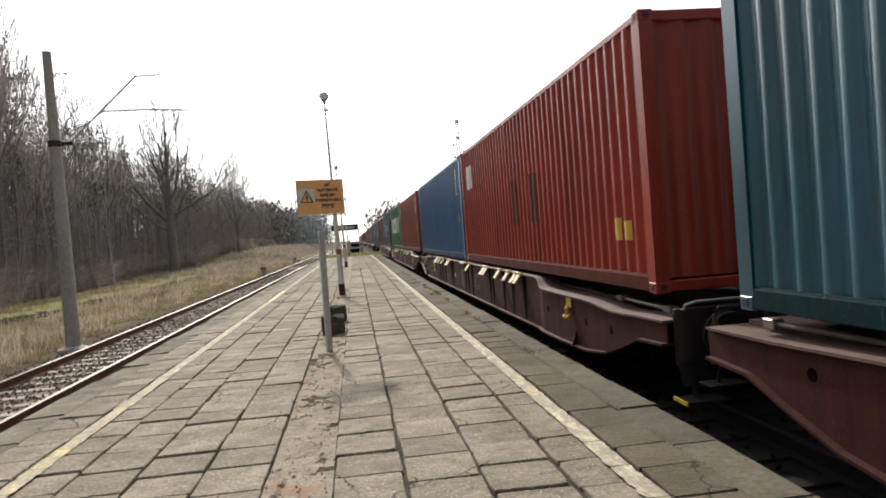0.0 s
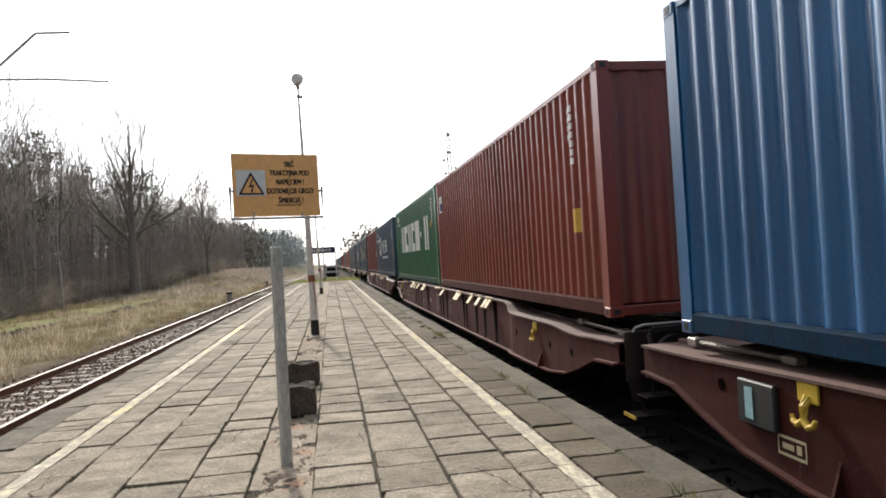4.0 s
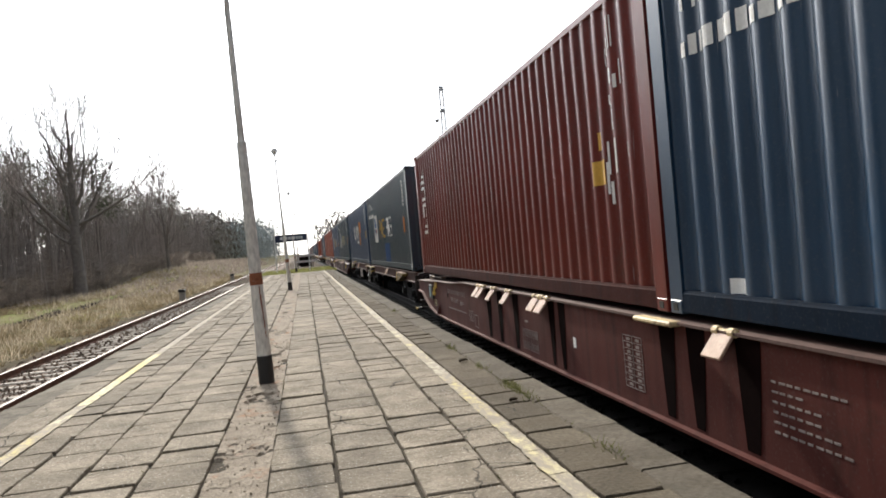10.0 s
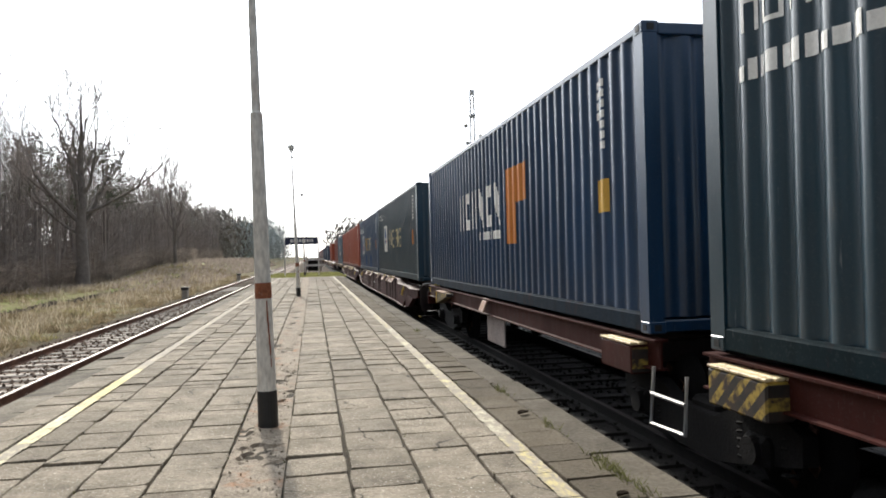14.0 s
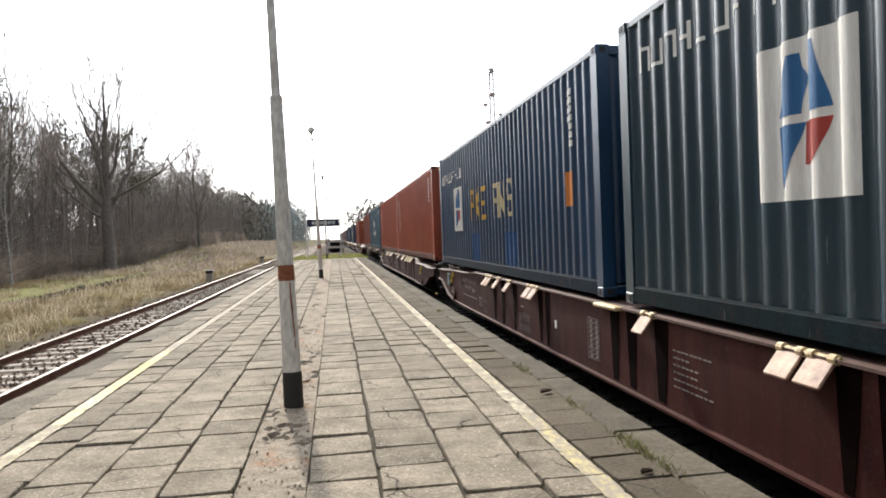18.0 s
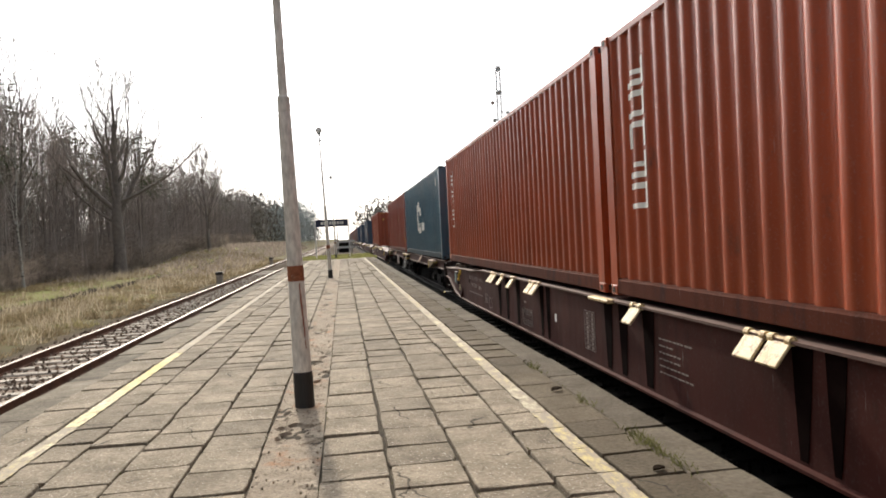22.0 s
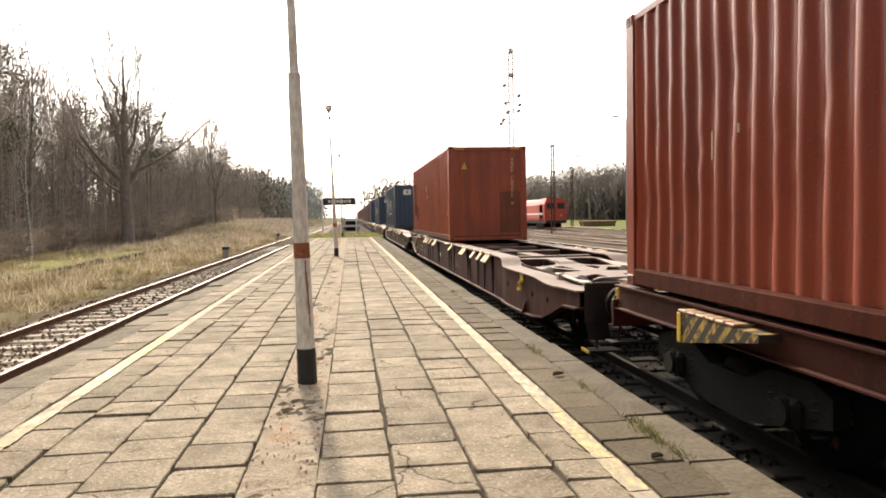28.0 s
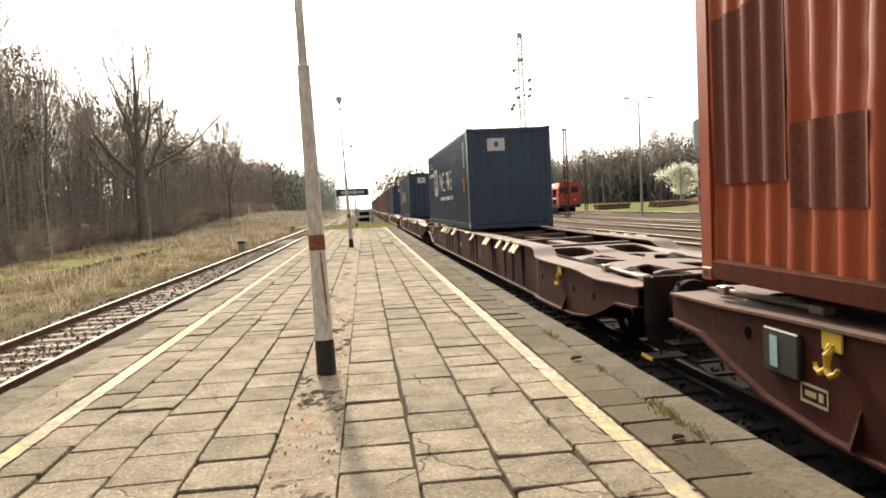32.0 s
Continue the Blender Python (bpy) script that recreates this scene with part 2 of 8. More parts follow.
RUBBLE = surface("brick_rubble", (0.28, 0.233, 0.178), (0.157, 0.125, 0.092), (0.375, 0.323, 0.255), 0.95, 0, 6, 50, 0.8, laid=True,
                 dirt=(0.30, 0.165, 0.095), dirt_scale=2.6, dirt_at=(0.56, 0.68), speckle=(0.08, 0.06, 0.042))
BALLAST = surface("ballast", (0.15, 0.112, 0.086), (0.07, 0.05, 0.037), (0.26, 0.2, 0.158), 0.95, 0, 9, 40, 0.8, island=0.5)
CINDER = surface("yard_cinders", (0.06, 0.043, 0.033), (0.035, 0.025, 0.019), (0.1, 0.074, 0.058), 0.95, 0, 9, 40, 0.8)
# Oily ballast taken down to near-black so it holds the shade under the train.
SHADED_BED = surface("oily_shaded_ballast", (0.006, 0.005, 0.0043), (0.0033, 0.0027, 0.0023), (0.011, 0.009, 0.0075), 0.95, 0, 9, 40, 0.8, island=0.5)
RUST = surface("rusty_rail", (0.1, 0.045, 0.027), (0.055, 0.025, 0.016), (0.15, 0.07, 0.042), 0.9, 0.0, 4, 40, 0.3)
RAILHEAD = surface("polished_rail_head", (0.26, 0.22, 0.18), (0.15, 0.12, 0.095), (0.34, 0.3, 0.26), 0.45, 0.5, 6, 60, 0.05)
SLEEPER = surface("sleeper", (0.37, 0.33, 0.282), (0.255, 0.22, 0.182), (0.45, 0.413, 0.36), 0.95, 0, 4, 40, 0.4, vary=0.25, laid=True)
# Oily sleeper colour with the shade beneath the wagons put in.
SHADED_SLEEPER = surface("oily_shaded_sleeper", (0.008, 0.0065, 0.0055), (0.0045, 0.0037, 0.003), (0.013, 0.0105, 0.009), 0.9, 0, 4, 40, 0.4)
WAGONRED = paint("wagon_brown_red_paint", (0.05, 0.01, 0.0065), (0.022, 0.009, 0.006), 0.6, gloss=0.18)
WAGONLIGHT = paint("wagon_faded_red_paint", (0.085, 0.022, 0.016), (0.045, 0.02, 0.014), 0.6, gloss=0.18)
WAGONDARK = surface("wagon_dark_paint", (0.016, 0.010, 0.009), (0.011, 0.007, 0.006), (0.024, 0.016, 0.014), 0.7, 0.0, 3, 30, 0.2)
WAGONTOP = surface("worn_wagon_deck", (0.095, 0.048, 0.037), (0.06, 0.029, 0.022), (0.15, 0.086, 0.068), 0.68, 0.0, 2, 25, 0.2)
# Near-black that paints the shade inside the sill's pockets and holes.
POCKET = surface("pocket_shade", (0.006, 0.0022, 0.0018), (0.004, 0.0015, 0.0012), (0.009, 0.0035, 0.003), 1.0, 0.0, 3, 30, 0.0)
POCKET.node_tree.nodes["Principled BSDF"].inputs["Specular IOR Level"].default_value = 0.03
AMBERRAIL = surface("amber_rail_paint", (0.42, 0.2, 0.05), (0.3, 0.13, 0.035), (0.52, 0.28, 0.08), 0.5, 0, 8, 50, 0.1)
# Real grime, darkened further for the shade under the wagons.
BOGIE = surface("grime_and_shade", (0.006, 0.005, 0.0046), (0.0035, 0.003, 0.0027), (0.011, 0.009, 0.008), 0.85, 0.0, 5, 40, 0.3)
STEEL = surface("bare_steel", (0.36, 0.34, 0.32), (0.25, 0.23, 0.21), (0.45, 0.43, 0.4), 0.45, 0.7, 8, 60, 0.1)
CLAMP = surface("pale_clamp_paint", (0.72, 0.56, 0.3), (0.5, 0.34, 0.16), (0.84, 0.7, 0.42), 0.5, 0.0, 9, 60, 0.3,
                dirt=(0.17, 0.08, 0.04), dirt_scale=13, dirt_at=(0.5, 0.68))
RUSTYCLAMP = surface("rusty_clamp", (0.4, 0.24, 0.15), (0.25, 0.13, 0.08), (0.55, 0.38, 0.26), 0.55, 0.0, 8, 60, 0.15,
                     dirt=(0.16, 0.07, 0.04), dirt_scale=7, dirt_at=(0.48, 0.68))
YELLOW = surface("yellow_steel_paint", (0.55, 0.36, 0.03), (0.40, 0.25, 0.02), (0.65, 0.45, 0.06), 0.5, 0, 6, 40, 0.1,
                 dirt=(0.15, 0.08, 0.03), dirt_scale=8, dirt_at=(0.58, 0.7))
WHITEPAINT = surface("white_lettering", (0.86, 0.85, 0.81), (0.76, 0.74, 0.7), (0.9, 0.9, 0.87), 0.6, 0, 3, 40, 0.05,
                     dirt=(0.25, 0.22, 0.19), dirt_scale=5, dirt_at=(0.6, 0.75))
CREAMPAINT = surface("cream_lettering", (0.60, 0.51, 0.30), (0.45, 0.37, 0.2), (0.68, 0.6, 0.4), 0.6, 0, 3, 40, 0.05)
OCHREPAINT = surface("ochre_lettering", (0.64, 0.37, 0.05), (0.52, 0.29, 0.04), (0.72, 0.45, 0.09), 0.6, 0, 3, 40, 0.05)
ORANGEPAINT = surface("orange_marking", (0.62, 0.22, 0.04), (0.5, 0.16, 0.03), (0.7, 0.28, 0.06), 0.55, 0, 3, 40, 0.05)
GREYPAINT = surface("faint_grey_lettering", (0.27, 0.22, 0.2), (0.19, 0.15, 0.135), (0.34, 0.285, 0.26), 0.7, 0, 5, 40, 0.05)
BROWNPATCH = surface("brown_overpaint", (0.2, 0.05, 0.022), (0.16, 0.04, 0.018), (0.24, 0.062, 0.028), 0.65, 0, 3, 40, 0.05)
DARKPATCH = surface("dark_overpaint", (0.165, 0.05, 0.034), (0.135, 0.042, 0.028), (0.19, 0.058, 0.04), 0.7, 0, 3, 40, 0.05)
BLUEPATCH = surface("blue_overpaint", (0.02, 0.075, 0.2), (0.015, 0.06, 0.16), (0.026, 0.09, 0.24), 0.5, 0, 3, 40, 0.05)
BLUESIGN = surface("blue_sign_paint", (0.02, 0.12, 0.30), (0.016, 0.1, 0.25), (0.025, 0.14, 0.34), 0.5, 0, 3, 40, 0.05)
PALEPAPER = surface("pale_placard", (0.24, 0.42, 0.45), (0.08, 0.2, 0.23), (0.45, 0.6, 0.62), 0.5, 0, 9, 40, 0.05)
TEALPATCH = surface("turquoise_mark", (0.05, 0.2, 0.24), (0.04, 0.16, 0.2), (0.08, 0.26, 0.3), 0.6, 0, 3, 40, 0.05)
REDPAINT = surface("red_marking", (0.4, 0.04, 0.03), (0.3, 0.03, 0.02), (0.45, 0.06, 0.04), 0.6, 0, 3, 40, 0.05)
BLACK = surface("black_paint", (0.018, 0.018, 0.018), (0.012, 0.012, 0.012), (0.03, 0.028, 0.026), 0.6, 0, 5, 40, 0.1)
POLE = surface("weathered_pole", (0.72, 0.69, 0.63), (0.57, 0.54, 0.48), (0.8, 0.78, 0.73), 0.85, 0, 3, 35, 0.25,
               dirt=(0.27, 0.145, 0.09), dirt_scale=2.6, dirt_at=(0.54, 0.68), stretch=(1, 1, 0.3))
RUSTBAND = surface("rust_band", (0.28, 0.10, 0.05), (0.2, 0.06, 0.03), (0.36, 0.16, 0.09), 0.9, 0, 12, 50, 0.3,
                   dirt=(0.42, 0.38, 0.33), dirt_scale=9, dirt_at=(0.55, 0.62))
GALV = surface("galvanised_steel", (0.42, 0.43, 0.42), (0.33, 0.34, 0.33), (0.5, 0.5, 0.5), 0.55, 0.2, 4, 40, 0.1)
# Light grey mast paint, paled further to put the haze into its colour.
MASTPAINT = surface("pale_mast_paint", (0.6, 0.6, 0.59), (0.48, 0.48, 0.47), (0.7, 0.7, 0.69), 0.5, 0.1, 4, 40, 0.1)
LAMPGLASS = surface("milky_lamp_glass", (0.62, 0.62, 0.61), (0.54, 0.54, 0.53), (0.68, 0.68, 0.67), 0.35, 0, 4, 40, 0.02, leafy=True)
GREYPOST = surface("pale_grey_post", (0.47, 0.46, 0.42), (0.38, 0.37, 0.33), (0.54, 0.53, 0.485), 0.7, 0, 3, 40, 0.1, stretch=(1, 1, 0.3))
SIGNORANGE = surface("warning_board_orange", (0.92, 0.5, 0.185), (0.86, 0.455, 0.16), (0.95, 0.54, 0.21), 0.5, 0, 1.5, 20, 0.03)
SIGNWHITE = surface("sign_white", (0.74, 0.74, 0.7), (0.68, 0.68, 0.64), (0.78, 0.78, 0.75), 0.5, 0, 3, 30, 0.03)
PANELWHITE = surface("dirty_white_panel", (0.76, 0.74, 0.69), (0.6, 0.58, 0.53), (0.82, 0.81, 0.77), 0.5, 0, 2, 25, 0.05, stretch=(1, 4, 0.4),
                     dirt=(0.4, 0.37, 0.32), dirt_scale=4, dirt_at=(0.58, 0.8))
SIGNBLUE = surface("sign_dark_blue", (0.018, 0.028, 0.07), (0.015, 0.022, 0.055), (0.024, 0.036, 0.085), 0.45, 0, 3, 30, 0.03)
MOSSBLOCK = surface("mossy_concrete", (0.082, 0.064, 0.048), (0.024, 0.018, 0.013), (0.185, 0.16, 0.13), 0.95, 0, 5, 40, 0.8,
                    dirt=(0.06, 0.05, 0.03), dirt_scale=6, dirt_at=(0.52, 0.68))
OLDCONC = surface("old_pole_concrete", (0.36, 0.34, 0.30), (0.26, 0.24, 0.21), (0.43, 0.41, 0.37), 0.9, 0, 2, 40, 0.3,
                  dirt=(0.12, 0.11, 0.09), dirt_scale=2, dirt_at=(0.58, 0.75), stretch=(1, 1, 0.3))
BARK = surface("bark", (0.2, 0.178, 0.162), (0.13, 0.115, 0.104), (0.29, 0.26, 0.238), 0.95, 0, 3, 30, 0.6)
TWIG = surface("twigs", (0.42, 0.372, 0.35), (0.33, 0.29, 0.27), (0.51, 0.455, 0.43), 0.95, 0, 2, 20, 0.0, island=0.3)
SAPLING = surface("sapling_bark", (0.31, 0.272, 0.25), (0.22, 0.192, 0.175), (0.4, 0.355, 0.325), 0.95, 0, 2, 20, 0.0, island=0.3)
OAKTWIG = surface("oak_twigs", (0.27, 0.24, 0.22), (0.2, 0.178, 0.162), (0.34, 0.305, 0.28), 0.95, 0, 2, 20, 0.0, island=0.25)
BIRCH = surface("birch_bark", (0.42, 0.41, 0.38), (0.2, 0.19, 0.17), (0.52, 0.51, 0.48), 0.8, 0, 3, 14, 0.3,
                dirt=(0.05, 0.045, 0.04), dirt_scale=3.5, dirt_at=(0.55, 0.62), stretch=(1, 1, 2.5))
NEEDLES = surface("pine_needles", (0.14, 0.154, 0.105), (0.1, 0.112, 0.075), (0.19, 0.205, 0.145), 0.9, 0, 1, 12, 0.0, island=0.35)
YARDWOOD = surface("yard_wood", (0.115, 0.107, 0.1), (0.08, 0.074, 0.068), (0.15, 0.14, 0.13), 1.0, 0, 0.06, 0.8, 0.0, leafy=True, island=0.3)
# The haze of distance is put into these two wood colours.
FARPINE = surface("hazy_far_pines", (0.37, 0.405, 0.4), (0.32, 0.352, 0.348), (0.42, 0.455, 0.448), 1.0, 0, 0.06, 0.8, 0.0, island=0.14)
FARWOOD = surface("far_wood", (0.20, 0.185, 0.16), (0.155, 0.145, 0.125), (0.25, 0.235, 0.205), 1.0, 0, 0.06, 0.8, 0.0, island=0.3)
SCRUB = surface("brown_scrub", (0.26, 0.218, 0.185), (0.16, 0.134, 0.113), (0.36, 0.305, 0.26), 1.0, 0, 1, 10, 0.0, leafy=True, island=0.35)
DRYGRASS = surface("dry_grass", (0.195, 0.153, 0.094), (0.118, 0.094, 0.054), (0.288, 0.228, 0.147), 0.95, 0, 0.5, 5, 0.0, leafy=True, island=0.4,
                   dirt=(0.24, 0.23, 0.1), dirt_scale=0.25, dirt_at=(0.55, 0.68))
DEADSTALK = surface("dead_stalks", (0.34, 0.285, 0.205), (0.22, 0.18, 0.125), (0.46, 0.395, 0.3), 0.95, 0, 1, 10, 0.0, leafy=True, island=0.4)
GREENGRASS = surface("green_weeds", (0.21, 0.215, 0.075), (0.15, 0.155, 0.052), (0.27, 0.272, 0.11), 0.95, 0, 2, 10, 0.0, leafy=True, island=0.35)
DULLWEED = surface("dull_weeds", (0.1, 0.105, 0.04), (0.06, 0.062, 0.025), (0.15, 0.145, 0.06), 0.95, 0, 2, 10, 0.0, leafy=True, island=0.35)
DEADLEAF = surface("dead_leaf", (0.06, 0.042, 0.026), (0.035, 0.024, 0.015), (0.09, 0.065, 0.04), 0.9, 0, 20, 80, 0.2)
BLOSSOM = surface("white_blossom", (0.75, 0.76, 0.66), (0.65, 0.67, 0.55), (0.82, 0.82, 0.74), 0.9, 0, 2, 10, 0.0, island=0.2, leafy=True)
LOCORED = surface("red_locomotive_paint", (0.52, 0.06, 0.035), (0.42, 0.045, 0.03), (0.6, 0.09, 0.05), 0.45, 0, 1, 20, 0.03)
LOCOROOF = surface("dusty_pale_roof", (0.42, 0.4, 0.37), (0.33, 0.31, 0.29), (0.5, 0.48, 0.45), 0.7, 0, 1, 20, 0.05)
WOODPILE = surface("cut_timber", (0.22, 0.15, 0.09), (0.14, 0.09, 0.055), (0.3, 0.21, 0.13), 0.9, 0, 3, 20, 0.2, vary=0.3)
MACHINE = surface("machine_yellow", (0.55, 0.37, 0.12), (0.46, 0.3, 0.1), (0.62, 0.43, 0.15), 0.5, 0, 2, 20, 0.05)


def line_paint(name, at):
    """Worn pale yellow road paint, rubbed through to the concrete in patches."""
    m, nodes, links, bsdf = shader(name)
    tc = nodes.new("ShaderNodeTexCoord").outputs["Object"]
    wear = noise_tex(nodes, links, tc, 4.0, 10, (2.2, 0.8, 1.0), 0.8)
    tint = noise_tex(nodes, links, tc, 0.45, 3)
    col = mix(nodes, links, ramp(nodes, links, tint.outputs[0], 0.4, 0.62), (0.64, 0.59, 0.41), (0.6, 0.485, 0.17))
    col = mix(nodes, links, ramp(nodes, links, wear.outputs[0], *at), col, (0.27, 0.23, 0.175))
    grit = noise_tex(nodes, links, tc, 26.0, 6, None, 0.75)
    col = mix(nodes, links, ramp(nodes, links, grit.outputs[0], 0.52, 0.66), col, (0.2, 0.165, 0.12))
    links.new(col, bsdf.inputs["Base Color"])
    bsdf.inputs["Roughness"].default_value = 0.85
    return m


LINEPAINT = line_paint("worn_yellow_line", (0.34, 0.53))
FAINTLINE = line_paint("faint_yellow_line", (0.24, 0.5))
FRESHLINE = line_paint("fresher_yellow_line", (0.5, 0.66))


def ground_material():
    """Dry grass, moss and bare earth on the left; cinders and gravel towards the tracks and the yard."""
    m, nodes, links, bsdf = shader("open_ground")
    tc = nodes.new("ShaderNodeTexCoord").outputs["Object"]
    a = noise_tex(nodes, links, tc, 0.22, 6)
    b = noise_tex(nodes, links, tc, 3.5, 5)
    c = noise_tex(nodes, links, tc, 14.0, 5)
    sep = nodes.new("ShaderNodeSeparateXYZ")
    links.new(tc, sep.inputs[0])
    wob = nodes.new("ShaderNodeMath")
    wob.operation = "MULTIPLY_ADD"
    wob.inputs[1].default_value = 2.2
    links.new(a.outputs[0], wob.inputs[0])
    links.new(sep.outputs[0], wob.inputs[2])
    bank = mix(nodes, links, ramp(nodes, links, a.outputs[0], 0.4, 0.6), (0.165, 0.142, 0.088), (0.12, 0.116, 0.06))
    meadow = mix(nodes, links, ramp(nodes, links, a.outputs[0], 0.36, 0.56), (0.235, 0.205, 0.11), (0.165, 0.19, 0.065))
    col = mix(nodes, links, ramp(nodes, links, wob.outputs[0], -12.2, -11.4), meadow, bank)
    litter = mix(nodes, links, ramp(nodes, links, b.outputs[0], 0.4, 0.6), (0.085, 0.062, 0.044), (0.13, 0.1, 0.07))
    col = mix(nodes, links, ramp(nodes, links, wob.outputs[0], -17.4, -18.6), col, litter)
    col = mix(nodes, links, ramp(nodes, links, b.outputs[0], 0.47, 0.68), col, (0.11, 0.08, 0.052))
    # Ditch stripe: bare soil with the bank's shade painted in along one line.
    earth = nodes.new("ShaderNodeMath")
    earth.operation = "COMPARE"
    bend = nodes.new("ShaderNodeMath")
    bend.operation = "MULTIPLY_ADD"
    bend.inputs[1].default_value = 0.35
    links.new(b.outputs[0], bend.inputs[0])
    links.new(sep.outputs[0], bend.inputs[2])
    earth.inputs[1].default_value, earth.inputs[2].default_value = -12.885, 0.17
    links.new(bend.outputs[0], earth.inputs[0])
    short = nodes.new("ShaderNodeMath")
    short.operation = "MULTIPLY"
    links.new(earth.outputs[0], short.inputs[0])
    links.new(ramp(nodes, links, sep.outputs[1], 96.0, 84.0), short.inputs[1])
    col = mix(nodes, links, short.outputs[0], col, (0.042, 0.032, 0.021))
    yard = nodes.new("ShaderNodeMapRange")
    yard.inputs["From Min"].default_value, yard.inputs["From Max"].default_value = -8.6, -7.4
    links.new(sep.outputs[0], yard.inputs["Value"])
    far = nodes.new("ShaderNodeMapRange")
    far.inputs["From Min"].default_value, far.inputs["From Max"].default_value = 74.0, 62.0
    links.new(sep.outputs[0], far.inputs["Value"])
    both = nodes.new("ShaderNodeMath")
    both.operation = "MULTIPLY"
    links.new(yard.outputs[0], both.inputs[0])
    links.new(far.outputs[0], both.inputs[1])
    verge = nodes.new("ShaderNodeMapRange")
    verge.inputs["From Min"].default_value, verge.inputs["From Max"].default_value = 33.5, 35.5
    links.new(sep.outputs[0], verge.inputs["Value"])
    d = noise_tex(nodes, links, tc, 0.12, 5, (1.6, 0.5, 1.0))
    lawn = mix(nodes, links, ramp(nodes, links, d.outputs[0], 0.42, 0.54), (0.16, 0.125, 0.085), (0.115, 0.15, 0.035))
    lawn = mix(nodes, links, ramp(nodes, links, b.outputs[0], 0.5, 0.7), lawn, (0.06, 0.05, 0.036))
    grit = mix(nodes, links, ramp(nodes, links, c.outputs[0], 0.35, 0.65), (0.035, 0.027, 0.02), (0.1, 0.078, 0.058))
    grit = mix(nodes, links, verge.outputs[0], grit, lawn)
    col = mix(nodes, links, both.outputs[0], col, grit)
    links.new(col, bsdf.inputs["Base Color"])
    bsdf.inputs["Roughness"].default_value = 1.0
    bsdf.inputs["Specular IOR Level"].default_value = 0.05
    bp = nodes.new("ShaderNodeBump")
    bp.inputs["Strength"].default_value = 0.6
    bp.inputs["Distance"].default_value = 0.06
    links.new(c.outputs[0], bp.inputs["Height"])
    links.new(bp.outputs[0], bsdf.inputs["Normal"])
    return m


GROUND = ground_material()


def stripes():
    m, nodes, links, bsdf = shader("black_yellow_stripes")
    tc = nodes.new("ShaderNodeTexCoord").outputs["Object"]
    sep = nodes.new("ShaderNodeSeparateXYZ")
    links.new(tc, sep.inputs[0])
    add = nodes.new("ShaderNodeMath")
    links.new(sep.outputs[1], add.inputs[0])
    links.new(sep.outputs[2], add.inputs[1])
    mod = nodes.new("ShaderNodeMath")
    mod.operation = "PINGPONG"
    mod.inputs[1].default_value = 0.09
    links.new(add.outputs[0], mod.inputs[0])
    gt = nodes.new("ShaderNodeMath")
    gt.operation = "GREATER_THAN"
    gt.inputs[1].default_value = 0.045
    links.new(mod.outputs[0], gt.inputs[0])
    n = noise_tex(nodes, links, tc, 12, 5)
    col = mix(nodes, links, gt.outputs[0], (0.022, 0.019, 0.015), (0.4, 0.27, 0.045))
    col = mix(nodes, links, ramp(nodes, links, n.outputs[0], 0.4, 0.6), col, (0.04, 0.025, 0.018))
    links.new(col, bsdf.inputs["Base Color"])
    bsdf.inputs["Roughness"].default_value = 0.65
    return m


STRIPES = stripes()
COLOURS = {
    "teal": paint("teal_paint", (0.004, 0.072, 0.11), (0.05, 0.04, 0.03), coat=0.5),
    "red": paint("red_oxide_paint", (0.31, 0.028, 0.011), (0.11, 0.034, 0.02), gloss=0.3, coat=0.18),
    "blue": paint("blue_paint", (0.002, 0.088, 0.235), (0.05, 0.06, 0.07), at=(0.66, 0.78), coat=0.55),
    "maroon": paint("maroon_paint", (0.15, 0.018, 0.0105), (0.085, 0.028, 0.018), gloss=0.4, coat=0.3),
    "oxide": paint("faded_oxide_paint", (0.23, 0.04, 0.022), (0.13, 0.05, 0.035), gloss=0.4, coat=0.32),
    "green": paint("green_paint", (0.002, 0.115, 0.036), (0.04, 0.07, 0.04), at=(0.66, 0.78), coat=0.5),
    "navy": paint("navy_paint", (0.004, 0.038, 0.088), (0.04, 0.04, 0.04), at=(0.66, 0.78), coat=0.6),
    "slate": paint("slate_blue_paint", (0.003, 0.03, 0.05), (0.05, 0.045, 0.04), at=(0.64, 0.77), coat=0.7),
    "deep": paint("deep_blue_paint", (0.004, 0.038, 0.1), (0.045, 0.042, 0.04), at=(0.65, 0.77), coat=0.65),
    "rust": paint("orange_brown_paint", (0.34, 0.058, 0.016), (0.12, 0.042, 0.024), gloss=0.4, coat=0.34),
    "sea": paint("sea_blue_paint", (0.01, 0.088, 0.145), (0.05, 0.05, 0.05), at=(0.66, 0.78), coat=0.6),
    "brown": paint("brown_red_paint", (0.24, 0.035, 0.013), (0.11, 0.034, 0.02), gloss=0.4, coat=0.3),
}
# the lower rails, dulled by road and brake dust, with shade painted in
GRIMY_SHADED = {"teal": (0.01, 0.068, 0.085), "red": (0.24, 0.034, 0.018), "blue": (0.004, 0.065, 0.15), "maroon": (0.13, 0.026, 0.018), "oxide": (0.17, 0.034, 0.022), "green": (0.006, 0.085, 0.042),
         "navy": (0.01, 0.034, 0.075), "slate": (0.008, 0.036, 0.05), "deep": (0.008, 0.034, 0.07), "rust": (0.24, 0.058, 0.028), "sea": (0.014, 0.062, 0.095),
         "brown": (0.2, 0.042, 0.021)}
GRIMY_SHADED = {k: paint(k + "_grimy_shaded_rail", tone(c, 0.34), (0.03, 0.018, 0.02), 0.8, (0.55, 0.72), 0.1) for k, c in GRIMY_SHADED.items()}

# ---- building helpers ----
rng = random.Random(7)


